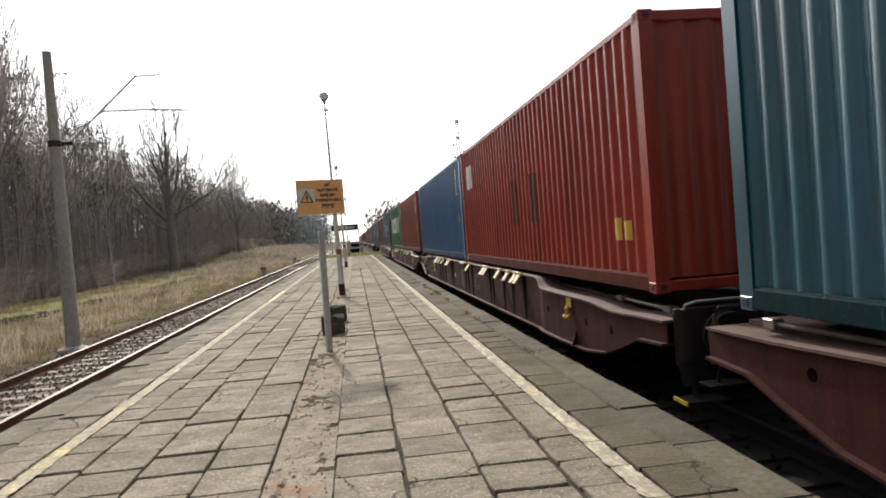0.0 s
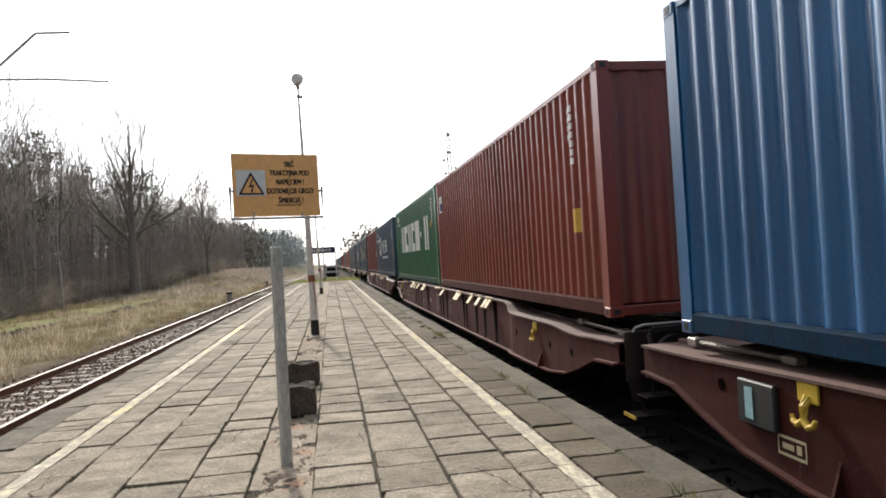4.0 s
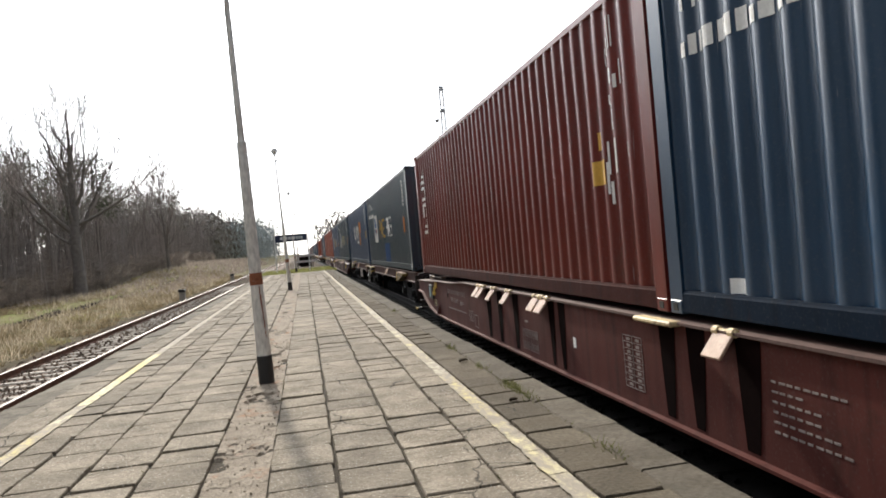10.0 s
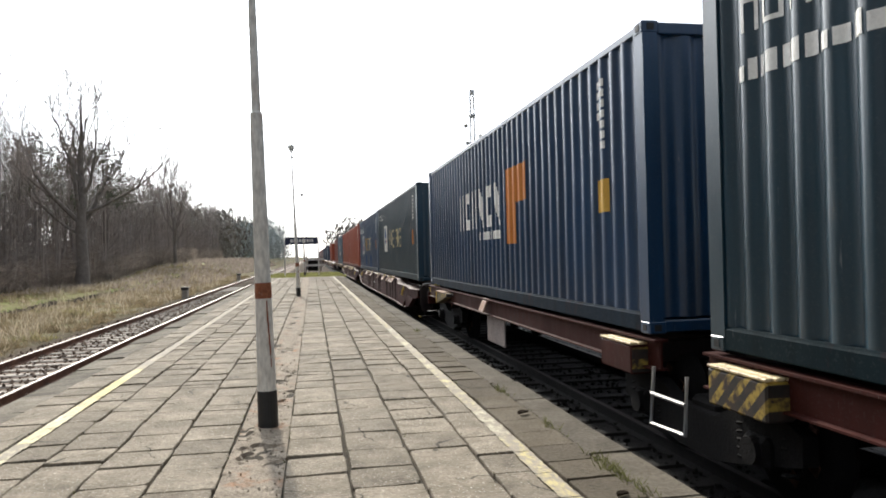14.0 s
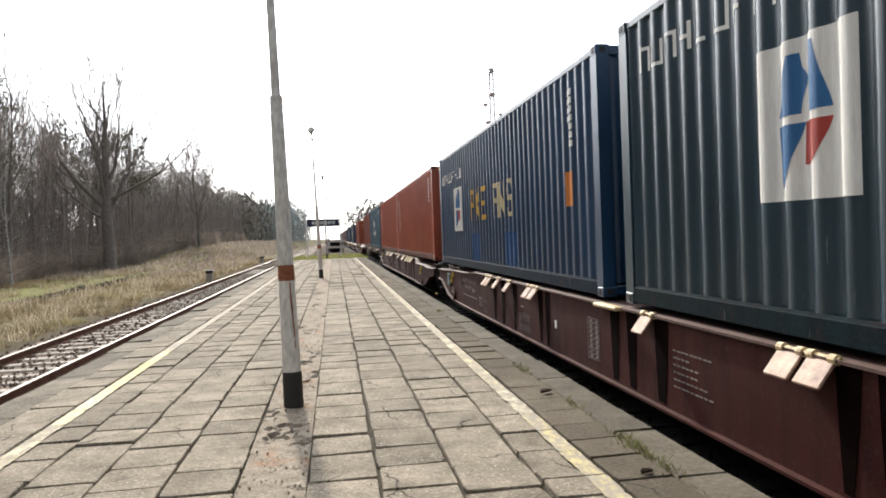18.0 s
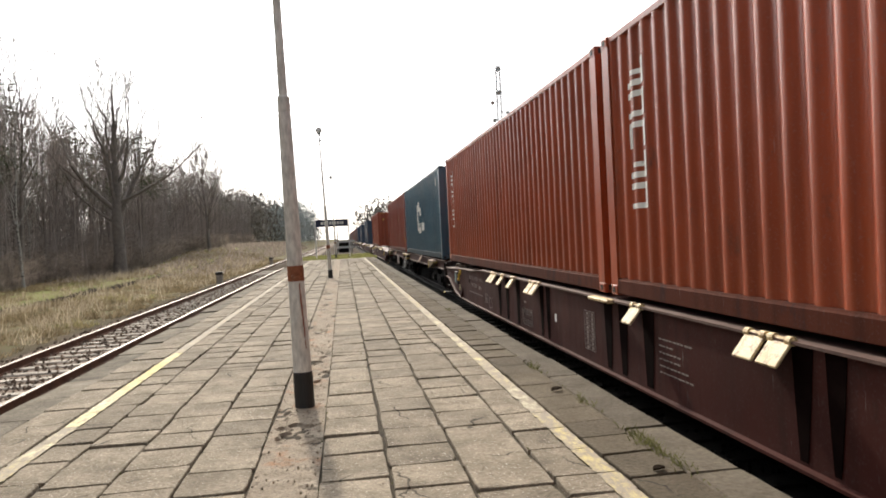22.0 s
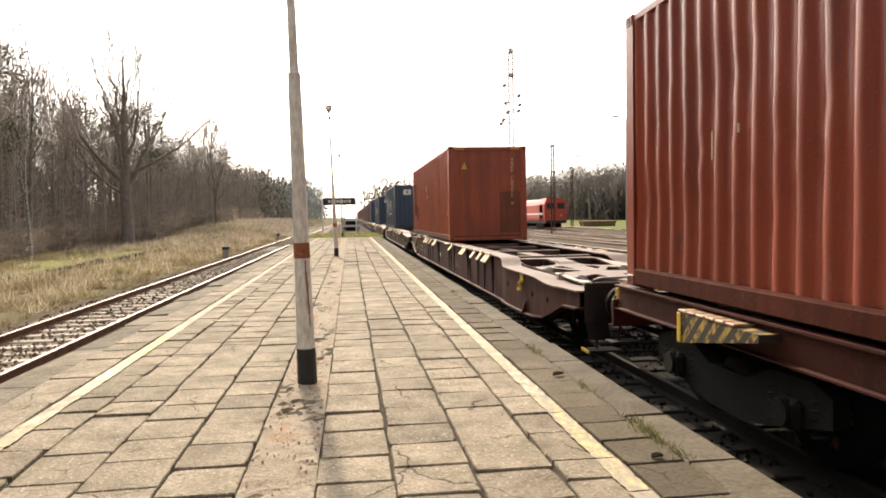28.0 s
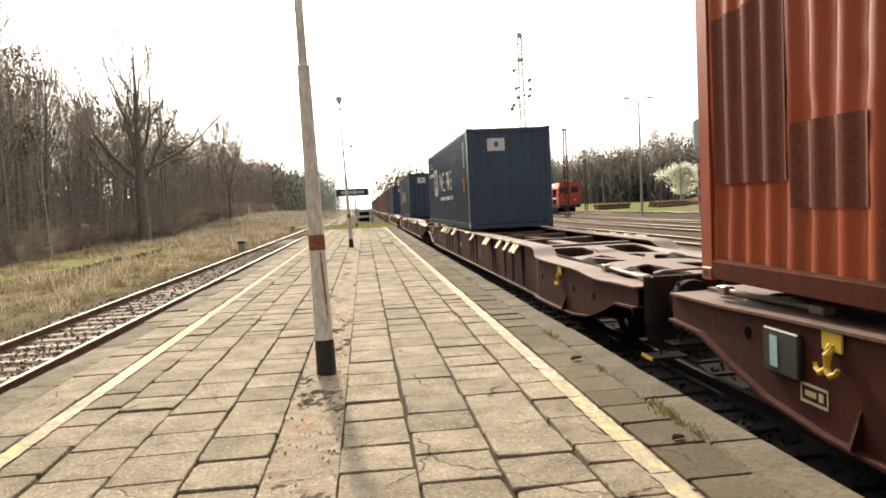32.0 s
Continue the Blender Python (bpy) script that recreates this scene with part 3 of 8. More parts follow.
class Geo:
    """Collects faces for one mesh."""

    def __init__(self):
        self.v, self.f, self.m = [], [], []

    def add(self, verts, faces, mi=0):
        o = len(self.v)
        self.v += [tuple(p) for p in verts]
        self.f += [tuple(i + o for i in f) for f in faces]
        self.m += [mi] * len(faces)
        return self

    def box(self, x0, x1, y0, y1, z0, z1, c=0.0, mi=0, turn=None):
        cx, cy, cz = (x0 + x1) / 2, (y0 + y1) / 2, (z0 + z1) / 2
        hx, hy, hz = (x1 - x0) / 2, (y1 - y0) / 2, (z1 - z0) / 2
        if c <= 0:
            vs = [(sx * hx, sy * hy, sz * hz) for sx in (-1, 1) for sy in (-1, 1) for sz in (-1, 1)]
            fs = [(0, 1, 3, 2), (4, 6, 7, 5), (0, 4, 5, 1), (2, 3, 7, 6), (0, 2, 6, 4), (1, 5, 7, 3)]
        else:
            c = min(c, hx * 0.9, hy * 0.9, hz * 0.9)
            vs, ix = [], {}
            for sx in (-1, 1):
                for sy in (-1, 1):
                    for sz in (-1, 1):
                        ix[sx, sy, sz] = len(vs)
                        vs += [(sx * hx, sy * (hy - c), sz * (hz - c)), (sx * (hx - c), sy * hy, sz * (hz - c)),
                               (sx * (hx - c), sy * (hy - c), sz * hz)]
            fs = []
            for s in (-1, 1):
                fs.append([ix[s, a, b] for a, b in ((-1, -1), (1, -1), (1, 1), (-1, 1))])
                fs.append([ix[a, s, b] + 1 for a, b in ((-1, -1), (1, -1), (1, 1), (-1, 1))])
                fs.append([ix[a, b, s] + 2 for a, b in ((-1, -1), (1, -1), (1, 1), (-1, 1))])
            for a in (-1, 1):
                for b in (-1, 1):
                    fs.append([ix[a, b, -1], ix[a, b, 1], ix[a, b, 1] + 1, ix[a, b, -1] + 1])
                    fs.append([ix[a, -1, b], ix[a, 1, b], ix[a, 1, b] + 2, ix[a, -1, b] + 2])
                    fs.append([ix[-1, a, b] + 1, ix[1, a, b] + 1, ix[1, a, b] + 2, ix[-1, a, b] + 2])
                    for d in (-1, 1):
                        fs.append([ix[a, b, d], ix[a, b, d] + 1, ix[a, b, d] + 2])
        if turn is not None:
            vs = [tuple(turn @ Vector(p)) for p in vs]
        return self.add([(p[0] + cx, p[1] + cy, p[2] + cz) for p in vs], fs, mi)

    def tube(self, pts, radii, n=8, mi=0, caps=True):
        pts = [Vector(p) for p in pts]
        if not isinstance(radii, (list, tuple)):
            radii = [radii] * len(pts)
        o, up = len(self.v), Vector((0.13, 0.29, 0.95))
        for i, p in enumerate(pts):
            d = (pts[min(i + 1, len(pts) - 1)] - pts[max(i - 1, 0)]).normalized()
            a = d.cross(up if abs(d.dot(up)) < 0.95 else Vector((1, 0.1, 0))).normalized()
            b = d.cross(a)
            for k in range(n):
                w = 2 * math.pi * k / n
                q = p + (a * math.cos(w) + b * math.sin(w)) * radii[i]
                self.v.append((q.x, q.y, q.z))
        for i in range(len(pts) - 1):
            for k in range(n):
                self.f.append((o + i * n + k, o + i * n + (k + 1) % n, o + (i + 1) * n + (k + 1) % n, o + (i + 1) * n + k))
                self.m.append(mi)
        if caps and n > 2:
            self.f += [tuple(o + k for k in range(n))[::-1], tuple(o + (len(pts) - 1) * n + k for k in range(n))]
            self.m += [mi, mi]
        return self

    def prism(self, poly, axis, a0, a1, mi=0):
        """A flat outline in the other two axes, given thickness along one axis."""
        def put(p, a):
            return {0: (a, p[0], p[1]), 1: (p[0], a, p[1]), 2: (p[0], p[1], a)}[axis]
        n = len(poly)
        vs = [put(p, a0) for p in poly] + [put(p, a1) for p in poly]
        fs = [tuple(range(n))[::-1], tuple(range(n, 2 * n))] + [(k, (k + 1) % n, n + (k + 1) % n, n + k) for k in range(n)]
        return self.add(vs, fs, mi)

    def strip(self, lo, hi, x0, x1, mi=0):
        """A wall of quads between two lines of (y, z) points, of thickness x0..x1."""
        n = len(lo)
        vs = [(x, p[0], p[1]) for x in (x0, x1) for p in (*lo, *hi)]
        fs = []
        for k in range(n - 1):
            for o in (0, 2 * n):
                fs.append((o + k, o + k + 1, o + n + k + 1, o + n + k))
            fs.append((k, k + 1, 2 * n + k + 1, 2 * n + k))
            fs.append((n + k, n + k + 1, 3 * n + k + 1, 3 * n + k))
        for k in (0, n - 1):
            fs.append((k, n + k, 3 * n + k, 2 * n + k))
        return self.add(vs, fs, mi)

    def mesh(self, name, mats, smooth=False):
        me = bpy.data.meshes.new(name)
        me.from_pydata(self.v, [], self.f)
        for mat in (mats if isinstance(mats, (list, tuple)) else [mats]):
            me.materials.append(mat)
        if any(self.m):
            me.polygons.foreach_set("material_index", self.m)
        if smooth:
            me.polygons.foreach_set("use_smooth", [True] * len(self.f))
        me.update()
        return me


def part(name, geo, mats, parent=None, label="", at=None, smooth=False, kind=""):
    """Links a mesh as ONE object under a thing or under a part."""
    me = geo if isinstance(geo, bpy.types.Mesh) else geo.mesh(name, mats, smooth)
    ob = new(name, me)
    if parent is not None:
        ob.parent = parent
    if at is not None:
        ob.matrix_basis = at if isinstance(at, Matrix) else pose(*at)
    return tagged(ob, label, kind=kind)


def recolour(ob, mat):
    ob.material_slots[0].link = "OBJECT"
    ob.material_slots[0].material = mat
    return ob


def thing(name, label, category, group="", at=None, kind=""):
    ob = new(name)
    ob.empty_display_size = 0.2
    if at is not None:
        ob.matrix_basis = at if isinstance(at, Matrix) else pose(*at)
    return tagged(ob, label, category, group, kind)


def text_mesh(text, size, mat, spread=1.0, bold=0.0):
    cu = bpy.data.curves.new("lettering", "FONT")
    cu.body, cu.size, cu.align_x, cu.align_y, cu.extrude = text, size, "CENTER", "CENTER", 0.001
    cu.space_character = spread
    cu.offset = bold
    ob = bpy.data.objects.new("lettering", cu)
    scene.collection.objects.link(ob)
    me = bpy.data.meshes.new_from_object(ob.evaluated_get(bpy.context.evaluated_depsgraph_get()))
    bpy.data.objects.remove(ob)
    me.materials.clear()
    me.materials.append(mat)
    return me


# ---- the ground: one sheet to the horizon ----
RAIL = -0.40          # top of the rails; the platform's surface is 0
LEFT_TRACK, RIGHT_TRACK = -5.72, 3.72
WEST, EAST = -3.90, 1.82   # the platform's two edges
PAVED_END = 68.0


def smooth_step(a, b, x):
    t = max(0.0, min(1.0, (x - a) / (b - a)))
    return t * t * (3 - 2 * t)


def ground_z(x, y):
    z = -0.66
    left = smooth_step(-8.0, -13.0, x)
    z += left * (0.12 + 1.72 * smooth_step(71, 112, y) + 0.12 * noise.noise(Vector((x * 0.25, y * 0.25, 0))))
    z += smooth_step(-16, -60, x) * 0.9
    z -= 0.14 * math.exp(-((x + 12.9) / 0.3) ** 2) * (1 - smooth_step(84, 96, y))
    z += 0.2 * smooth_step(-12.95, -13.35, x) * smooth_step(-17.5, -14.0, x) * (1 - smooth_step(84, 96, y))
    z += smooth_step(30, 60, x) * 0.35 + smooth_step(90, 300, abs(x)) * 3
    if WEST - 0.6 < x < EAST + 0.4 and y >= PAVED_END:
        z += 0.55 * smooth_step(105, 80, y)
    return z


def build_ground():
    xs = [-1600, -900, -500, -300, -200, -140, -100, -75, -60, -50] + [-45 + i for i in range(0, 31)] + \
         [-14.2 + 0.15 * i for i in range(16)] + [-11.5, -11, -10, -9, -8.3, -7.6, -7, -4.4, -3.7, -2, 0, 1.6, 2.4, 5.5, 7, 10, 14, 18, 22, 26, 30, 36, 42, 50, 60,
          75, 100, 140, 200, 300, 500, 900, 1600]
    ys = [-1600, -700, -300, -120, -50, -20] + [-10 + 2 * i for i in range(0, 60)] + [112, 120, 130, 145, 165, 190, 230, 300, 420, 600, 900, 1600]
    g = Geo()
    g.v = [(x, y, ground_z(x, y)) for y in ys for x in xs]
    n = len(xs)
    g.f = [(j * n + i, j * n + i + 1, (j + 1) * n + i + 1, (j + 1) * n + i) for j in range(len(ys) - 1) for i in range(n - 1)]
    g.m = [0] * len(g.f)
    ob = part("ground", g, GROUND, smooth=True)
    tagged(ob, "open ground of dry grass, moss, earth and cinders", "ground", kind="structure")


build_ground()


# ---- tracks ----
def rail_geo(y0, y1):
    g = Geo()
    foot, web, head = 0.07, 0.012, 0.036
    prof = [(-foot, -0.16), (foot, -0.16), (foot, -0.145), (web, -0.125), (web, -0.04), (head, -0.03), (head, -0.006), (0.028, 0.0),
            (-0.028, 0.0), (-head, -0.006), (-head, -0.03), (-web, -0.04), (-web, -0.125), (-foot, -0.145)]
    n = len(prof)
    vs = [(p[0], y, p[1]) for y in (y0, y1) for p in prof]
    fs = [(k, (k + 1) % n, n + (k + 1) % n, n + k) for k in range(n)]
    g.add(vs, fs)
    for k in (6, 7, 8):
        g.m[k] = 1
    return g


SLEEPER_MESH = Geo().box(-1.25, 1.25, -0.12, 0.12, -0.2, -0.03, 0.02).mesh("sleeper", SLEEPER)


def stones(g, x0, x1, y0, y1, z, count, size, seed):
    r = random.Random(seed)
    for _ in range(count):
        x, y, s = r.uniform(x0, x1), r.uniform(y0, y1), size * r.uniform(0.6, 1.3)
        zz = z + r.uniform(-0.02, 0.02)
        t = Euler((r.uniform(0, 3), r.uniform(0, 3), r.uniform(0, 3))).to_matrix()
        vs = [t @ Vector(p) for p in ((s, 0, 0), (-s, 0.1 * s, 0), (0, 0.8 * s, 0), (0, -0.9 * s, 0.2 * s), (0, 0, 0.7 * s), (0.1 * s, 0, -0.7 * s))]
        g.add([(p.x + x, p.y + y, p.z + zz) for p in vs],
              [(0, 2, 4), (2, 1, 4), (1, 3, 4), (3, 0, 4), (2, 0, 5), (1, 2, 5), (3, 1, 5), (0, 3, 5)])


def build_track(name, x, y0, y1, sleepers, label, pale=True):
    bed_mat = BALLAST if pale else SHADED_BED
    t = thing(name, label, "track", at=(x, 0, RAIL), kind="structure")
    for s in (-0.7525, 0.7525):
        # Rails below the train are near-black too, shade put into their colour.
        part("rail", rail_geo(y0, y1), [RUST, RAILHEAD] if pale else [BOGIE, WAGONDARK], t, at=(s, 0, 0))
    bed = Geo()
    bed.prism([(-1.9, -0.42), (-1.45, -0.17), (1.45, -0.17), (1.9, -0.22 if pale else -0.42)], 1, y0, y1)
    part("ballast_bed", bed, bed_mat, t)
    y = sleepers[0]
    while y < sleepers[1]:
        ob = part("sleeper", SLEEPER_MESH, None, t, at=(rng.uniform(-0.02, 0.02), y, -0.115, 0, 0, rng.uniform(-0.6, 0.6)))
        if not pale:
            recolour(ob, SHADED_SLEEPER)
        y += 0.62
    return t


left_track = build_track("railway_track", LEFT_TRACK, -60, 420, (-12, 120), "single railway track with rusty rails and pale sleepers in ballast")
g = Geo()
stones(g, -1.45, 1.45, -8, 26, -0.145, 9500, 0.030, 3)
stones(g, -1.45, 1.45, 26, 60, -0.145, 3800, 0.042, 4)
stones(g, 1.0, 1.95, -8, 45, -0.17, 5200, 0.045, 14)
part("ballast_stones", g, BALLAST, left_track, kind="stuff")
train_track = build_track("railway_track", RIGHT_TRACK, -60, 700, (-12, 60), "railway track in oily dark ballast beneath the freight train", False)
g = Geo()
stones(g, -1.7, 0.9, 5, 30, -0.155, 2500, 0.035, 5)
part("ballast_stones", g, SHADED_BED, train_track, kind="stuff")

# ---- platform ----
platform = thing("platform", "old railway platform of worn concrete slabs with a rubble strip along the middle", "platform", kind="structure")
g = Geo()
g.box(-3.46, 1.48, -14, PAVED_END, -0.95, -0.035)
g.box(WEST + 0.12, EAST - 0.12, -14, PAVED_END, -0.96, -0.2)
part("bed", g, SOIL, platform)
COLUMNS = [-3.44, -3.01, -2.54, -2.09, -1.63, -1.18, None, -0.75, -0.30, 0.17, 0.65, 1.08, 1.46]
CELLS = [(COLUMNS[i], COLUMNS[i + 1]) for i in range(len(COLUMNS) - 1) if COLUMNS[i] is not None and COLUMNS[i + 1] is not None]

# ---- the freight train ----
import collections
from mathutils import geometry

LOAD = 0.71            # height of the containers' undersides
RUN = (170.063, -22.062, 216.427, -287.71, 121.453)


def run_at(t):
    """Metres that the train has rolled towards the camera by t seconds."""
    return sum(c * (t / 32.0) ** (k + 1) for k, c in enumerate(RUN))


TIMES = [float(t) for t in range(0, 33)]
MOVING = []            # thing, x, place along the train, z


def corrugation(a, b, pitch=0.278, depth=0.044):
    """Points along a corrugated wall from a to b: place and depth inwards."""
    n = max(1, round((b - a) / pitch))
    p = (b - a) / n
    pts = [(a, 0.0)]
    for k in range(n):
        s = a + k * p
        pts += [(s + 0.13 * p, 0.0), (s + 0.375 * p, depth), (s + 0.625 * p, depth), (s + 0.87 * p, 0.0)]
    return soft_folds(pts + [(b, 0.0)], 0.026)


def soft_folds(pts, r):
    """Gives each fold of a pressed sheet a small bend instead of a sharp edge."""
    out = [pts[0]]
    for p, q, w in zip(pts, pts[1:], pts[2:]):
        p, q, w = Vector(p), Vector(q), Vector(w)
        if (q - p).normalized().dot((w - q).normalized()) > 0.999:
            out.append(tuple(q))
            continue
        a, b = q + (p - q).normalized() * min(r, 0.42 * (p - q).length), q + (w - q).normalized() * min(r, 0.42 * (w - q).length)
        out += [tuple((1 - f) ** 2 * a + 2 * f * (1 - f) * q + f * f * b) for f in (0.0, 0.33, 0.67, 1.0)]
    return out + [pts[-1]]


CL, CW, CH = 12.192, 2.438, 2.896
SIDE = corrugation(0.20, CL - 0.20)
ENDW = corrugation(-CW / 2 + 0.14, CW / 2 - 0.14, 0.31, 0.045)


def sheet(pts, z0, z1, place, rows=1, dents=0.0, seed=0):
    """A folded steel wall; dents press it softly inwards here and there."""
    g = Geo()
    n = len(pts)
    vs = []
    for j in range(rows + 1):
        z = z0 + (z1 - z0) * j / rows
        rim = math.sin(math.pi * j / rows) if rows > 1 else 0.0
        for s, d in pts:
            soft = max(0.0, noise.noise(Vector((s * 0.6, z * 0.8, seed)))) + 0.5 * max(0.0, noise.noise(Vector((s * 2.6, z * 1.9, seed + 9.0))))
            crease = dents * 0.9 * max(0.0, noise.noise(Vector((s * 3.3, z * 5.0, seed + 4.0))) - 0.12)
            vs.append(place(s, d + rim * (dents * soft + crease), z))
    return g.add(vs, [(j * n + k, j * n + k + 1, (j + 1) * n + k + 1, (j + 1) * n + k) for j in range(rows) for k in range(n - 1)])


def side_place(s, d, z):
    return (-CW / 2 + 0.022 + d, s, z)


def far_place(s, d, z):
    return (CW / 2 - 0.022 - d, s, z)


def near_end(s, d, z):
    return (s, 0.03 + d, z)


def side_mark(g, y0, y1, z0, z1, mi=0, off=0.004):
    """A painted patch that follows the corrugated wall, seen from the platform: y0..y1 from the front end."""
    for (s0, d0), (s1, d1) in zip(SIDE, SIDE[1:]):
        a, b = max(s0, y0), min(s1, y1)
        if b - a > 1e-4:
            da, db = (d0 + (d1 - d0) * (q - s0) / (s1 - s0) for q in (a, b))
            xa, xb = -CW / 2 + 0.022 + da - off, -CW / 2 + 0.022 + db - off
            g.add([(xa, a, z0), (xb, b, z0), (xb, b, z1), (xa, a, z1)], [(0, 1, 2, 3)], mi)


def end_mark(g, x0, x1, z0, z1, off=0.004):
    for (s0, d0), (s1, d1) in zip(ENDW, ENDW[1:]):
        a, b = max(s0, x0), min(s1, x1)
        if b - a > 1e-4:
            da, db = (d0 + (d1 - d0) * (q - s0) / (s1 - s0) for q in (a, b))
            g.add([(a, 0.03 + da - off, z0), (b, 0.03 + db - off, z0), (b, 0.03 + db - off, z1), (a, 0.03 + da - off, z1)], [(0, 1, 2, 3)])


def corner_casting(g, x, y, z):
    g.box(x - 0.085, x + 0.085, y - 0.09, y + 0.09, z - 0.059, z + 0.059, 0.012)
    for k in (-1, 1):
        g.box(x + k * 0.086 - 0.004, x + k * 0.086 + 0.004, y - 0.035, y + 0.035, z - 0.03, z + 0.03, 0, 1)
        g.box(x - 0.035, x + 0.035, y + k * 0.091 - 0.004, y + k * 0.091 + 0.004, z - 0.03, z + 0.03, 0, 1)


def container_meshes():
    m, any_mat = {}, COLOURS["red"]
    m["side_wall"] = [sheet(SIDE, 0.17, CH - 0.07, side_place, 8, 0.008, 1).mesh("side_wall", any_mat, True), sheet(SIDE, 0.17, CH - 0.07, far_place).mesh("side_wall", any_mat, True)]
    m["end_wall"] = [sheet(ENDW, 0.15, CH - 0.1, near_end, 6, 0.01, 3).mesh("end_wall", any_mat, True)]
    g = Geo()
    g.box(-CW / 2 + 0.06, CW / 2 - 0.06, CL - 0.09, CL - 0.03, 0.12, CH - 0.1, 0.01)
    m["door_wall"] = [g.mesh("door_wall", any_mat)]
    g = Geo()
    pts = corrugation(0.1, CL - 0.1, 0.21, 0.02)
    n = len(pts)
    g.add([(x, s, CH - 0.015 - d) for x in (-CW / 2 + 0.05, CW / 2 - 0.05) for s, d in pts], [(k, k + 1, n + k + 1, n + k) for k in range(n - 1)])
    m["roof"] = [g.mesh("roof", any_mat)]
    m["floor_pan"] = [Geo().box(-CW / 2 + 0.07, CW / 2 - 0.07, 0.1, CL - 0.1, 0.05, 0.15).mesh("floor_pan", any_mat)]
    m["corner_post"], m["bottom_rail"], m["top_rail"], m["corner_casting"], m["end_beam"] = [], [], [], [], []
    for sx in (-1, 1):
        x = sx * (CW / 2 - 0.055)
        m["bottom_rail"].append(Geo().prism([(x - sx * 0.045, 0.018), (x + sx * 0.045, 0.018), (x + sx * 0.05, 0.026), (x + sx * 0.05, 0.168), (x + sx * 0.042, 0.18),
                                             (x + sx * 0.036, 0.196), (x - sx * 0.045, 0.196)], 1, 0.16, CL - 0.16).mesh("bottom_rail", any_mat))
        m["top_rail"].append(Geo().box(x - 0.035, x + 0.04 if sx > 0 else x + 0.035, 0.16, CL - 0.16, CH - 0.085, CH - 0.01, 0.008).mesh("top_rail", any_mat))
        for y in (0.09, CL - 0.09):
            g = Geo()
            g.prism([(sx * (CW / 2 - 0.004), y - 0.085), (sx * (CW / 2 - 0.004), y + 0.10), (sx * (CW / 2 - 0.05), y + 0.10), (sx * (CW / 2 - 0.15), y + 0.04), (sx * (CW / 2 - 0.15), y - 0.085)]
                    if y < 1 else
                    [(sx * (CW / 2 - 0.004), y + 0.085), (sx * (CW / 2 - 0.004), y - 0.10), (sx * (CW / 2 - 0.05), y - 0.10), (sx * (CW / 2 - 0.15), y - 0.04), (sx * (CW / 2 - 0.15), y + 0.085)], 2, 0.11, CH - 0.11)
            m["corner_post"].append(g.mesh("corner_post", any_mat))
            for z in (0.06, CH - 0.06):
                g = Geo()
                corner_casting(g, sx * (CW / 2 - 0.083), y, z)
                m["corner_casting"].append(g.mesh("corner_casting", [any_mat, BLACK]))
    for y in (0.06, CL - 0.06):
        for z in (0.07, CH - 0.07):
            m["end_beam"].append(Geo().box(-CW / 2 + 0.16, CW / 2 - 0.16, y - 0.05, y + 0.05, z - 0.055, z + 0.055, 0.01).mesh("end_beam", any_mat))
    return m


CONTAINER = container_meshes()
DENTED = sheet(SIDE, 0.17, CH - 0.07, side_place, 14, 0.035, 6).mesh("side_wall", COLOURS["red"], True)


def marks_code(g):
    """Columns of small white code bars high at the front end of the wall."""
    r = random.Random(5)
    for col, (n, y) in enumerate(((4, 1.14), (7, 0.98), (2, 0.82))):
        for k in range(n):
            w = r.uniform(0.05, 0.085)
            side_mark(g, y, y + w, 2.52 - 0.11 * k, 2.60 - 0.11 * k)


def strokes(letter, f):
    """The painted spans of a capital letter at the height f of its body, from 0 at the left to 1 at the right."""
    bar, mid, top = f < 0.15, 0.43 < f < 0.57, f > 0.85
    if letter == "P":
        bowl = math.sqrt(max(0.0, 1 - ((f - 0.72) / 0.28) ** 2))
        inner = math.sqrt(max(0.0, 1 - ((f - 0.72) / 0.14) ** 2))
        if f < 0.44:
            return [(0, 0.3)]
        return [(0, 0.5 + 0.5 * bowl)] if inner == 0.0 else [(0, 0.3), (0.46 + 0.2 * inner, 0.5 + 0.5 * bowl)]
    if letter == "K":
        c = 0.3 + 1.1 * abs(f - 0.5)
        return [(0, 0.3), (max(0.3, c - 0.18), min(1.0, c + 0.16))]
    if letter in "EF":
        return [(0, 1.0 if top else 0.9 if mid else 1.0 if bar and letter == "E" else 0.32)]
    if letter == "N":
        c = 0.14 + 0.72 * (1 - f)
        a, b = max(0.24, c - 0.13), min(0.76, c + 0.13)
        return [(0, 0.24), (a, b), (0.76, 1.0)] if a < b else [(0, 0.24), (0.76, 1.0)]
    # the double bend
    up = f >= 0.5
    g = (f - 0.72) / 0.28 if up else (f - 0.28) / 0.28
    out = 0.5 * math.sqrt(max(0.0, 1 - g * g))
    inn = 0.24 * math.sqrt(max(0.0, 1 - (g * 1.75) ** 2)) if abs(g) < 0.57 else 0.0
    if inn == 0.0:
        return [(0.5 - out, 0.5 + out)] if out > 0 else []
    spans = [(0.5 - out, 0.5 - inn), (0.5 + inn, 0.5 + out)]
    if up:
        return spans if f > 0.76 else spans[:1]
    return spans if f < 0.24 else spans[1:]


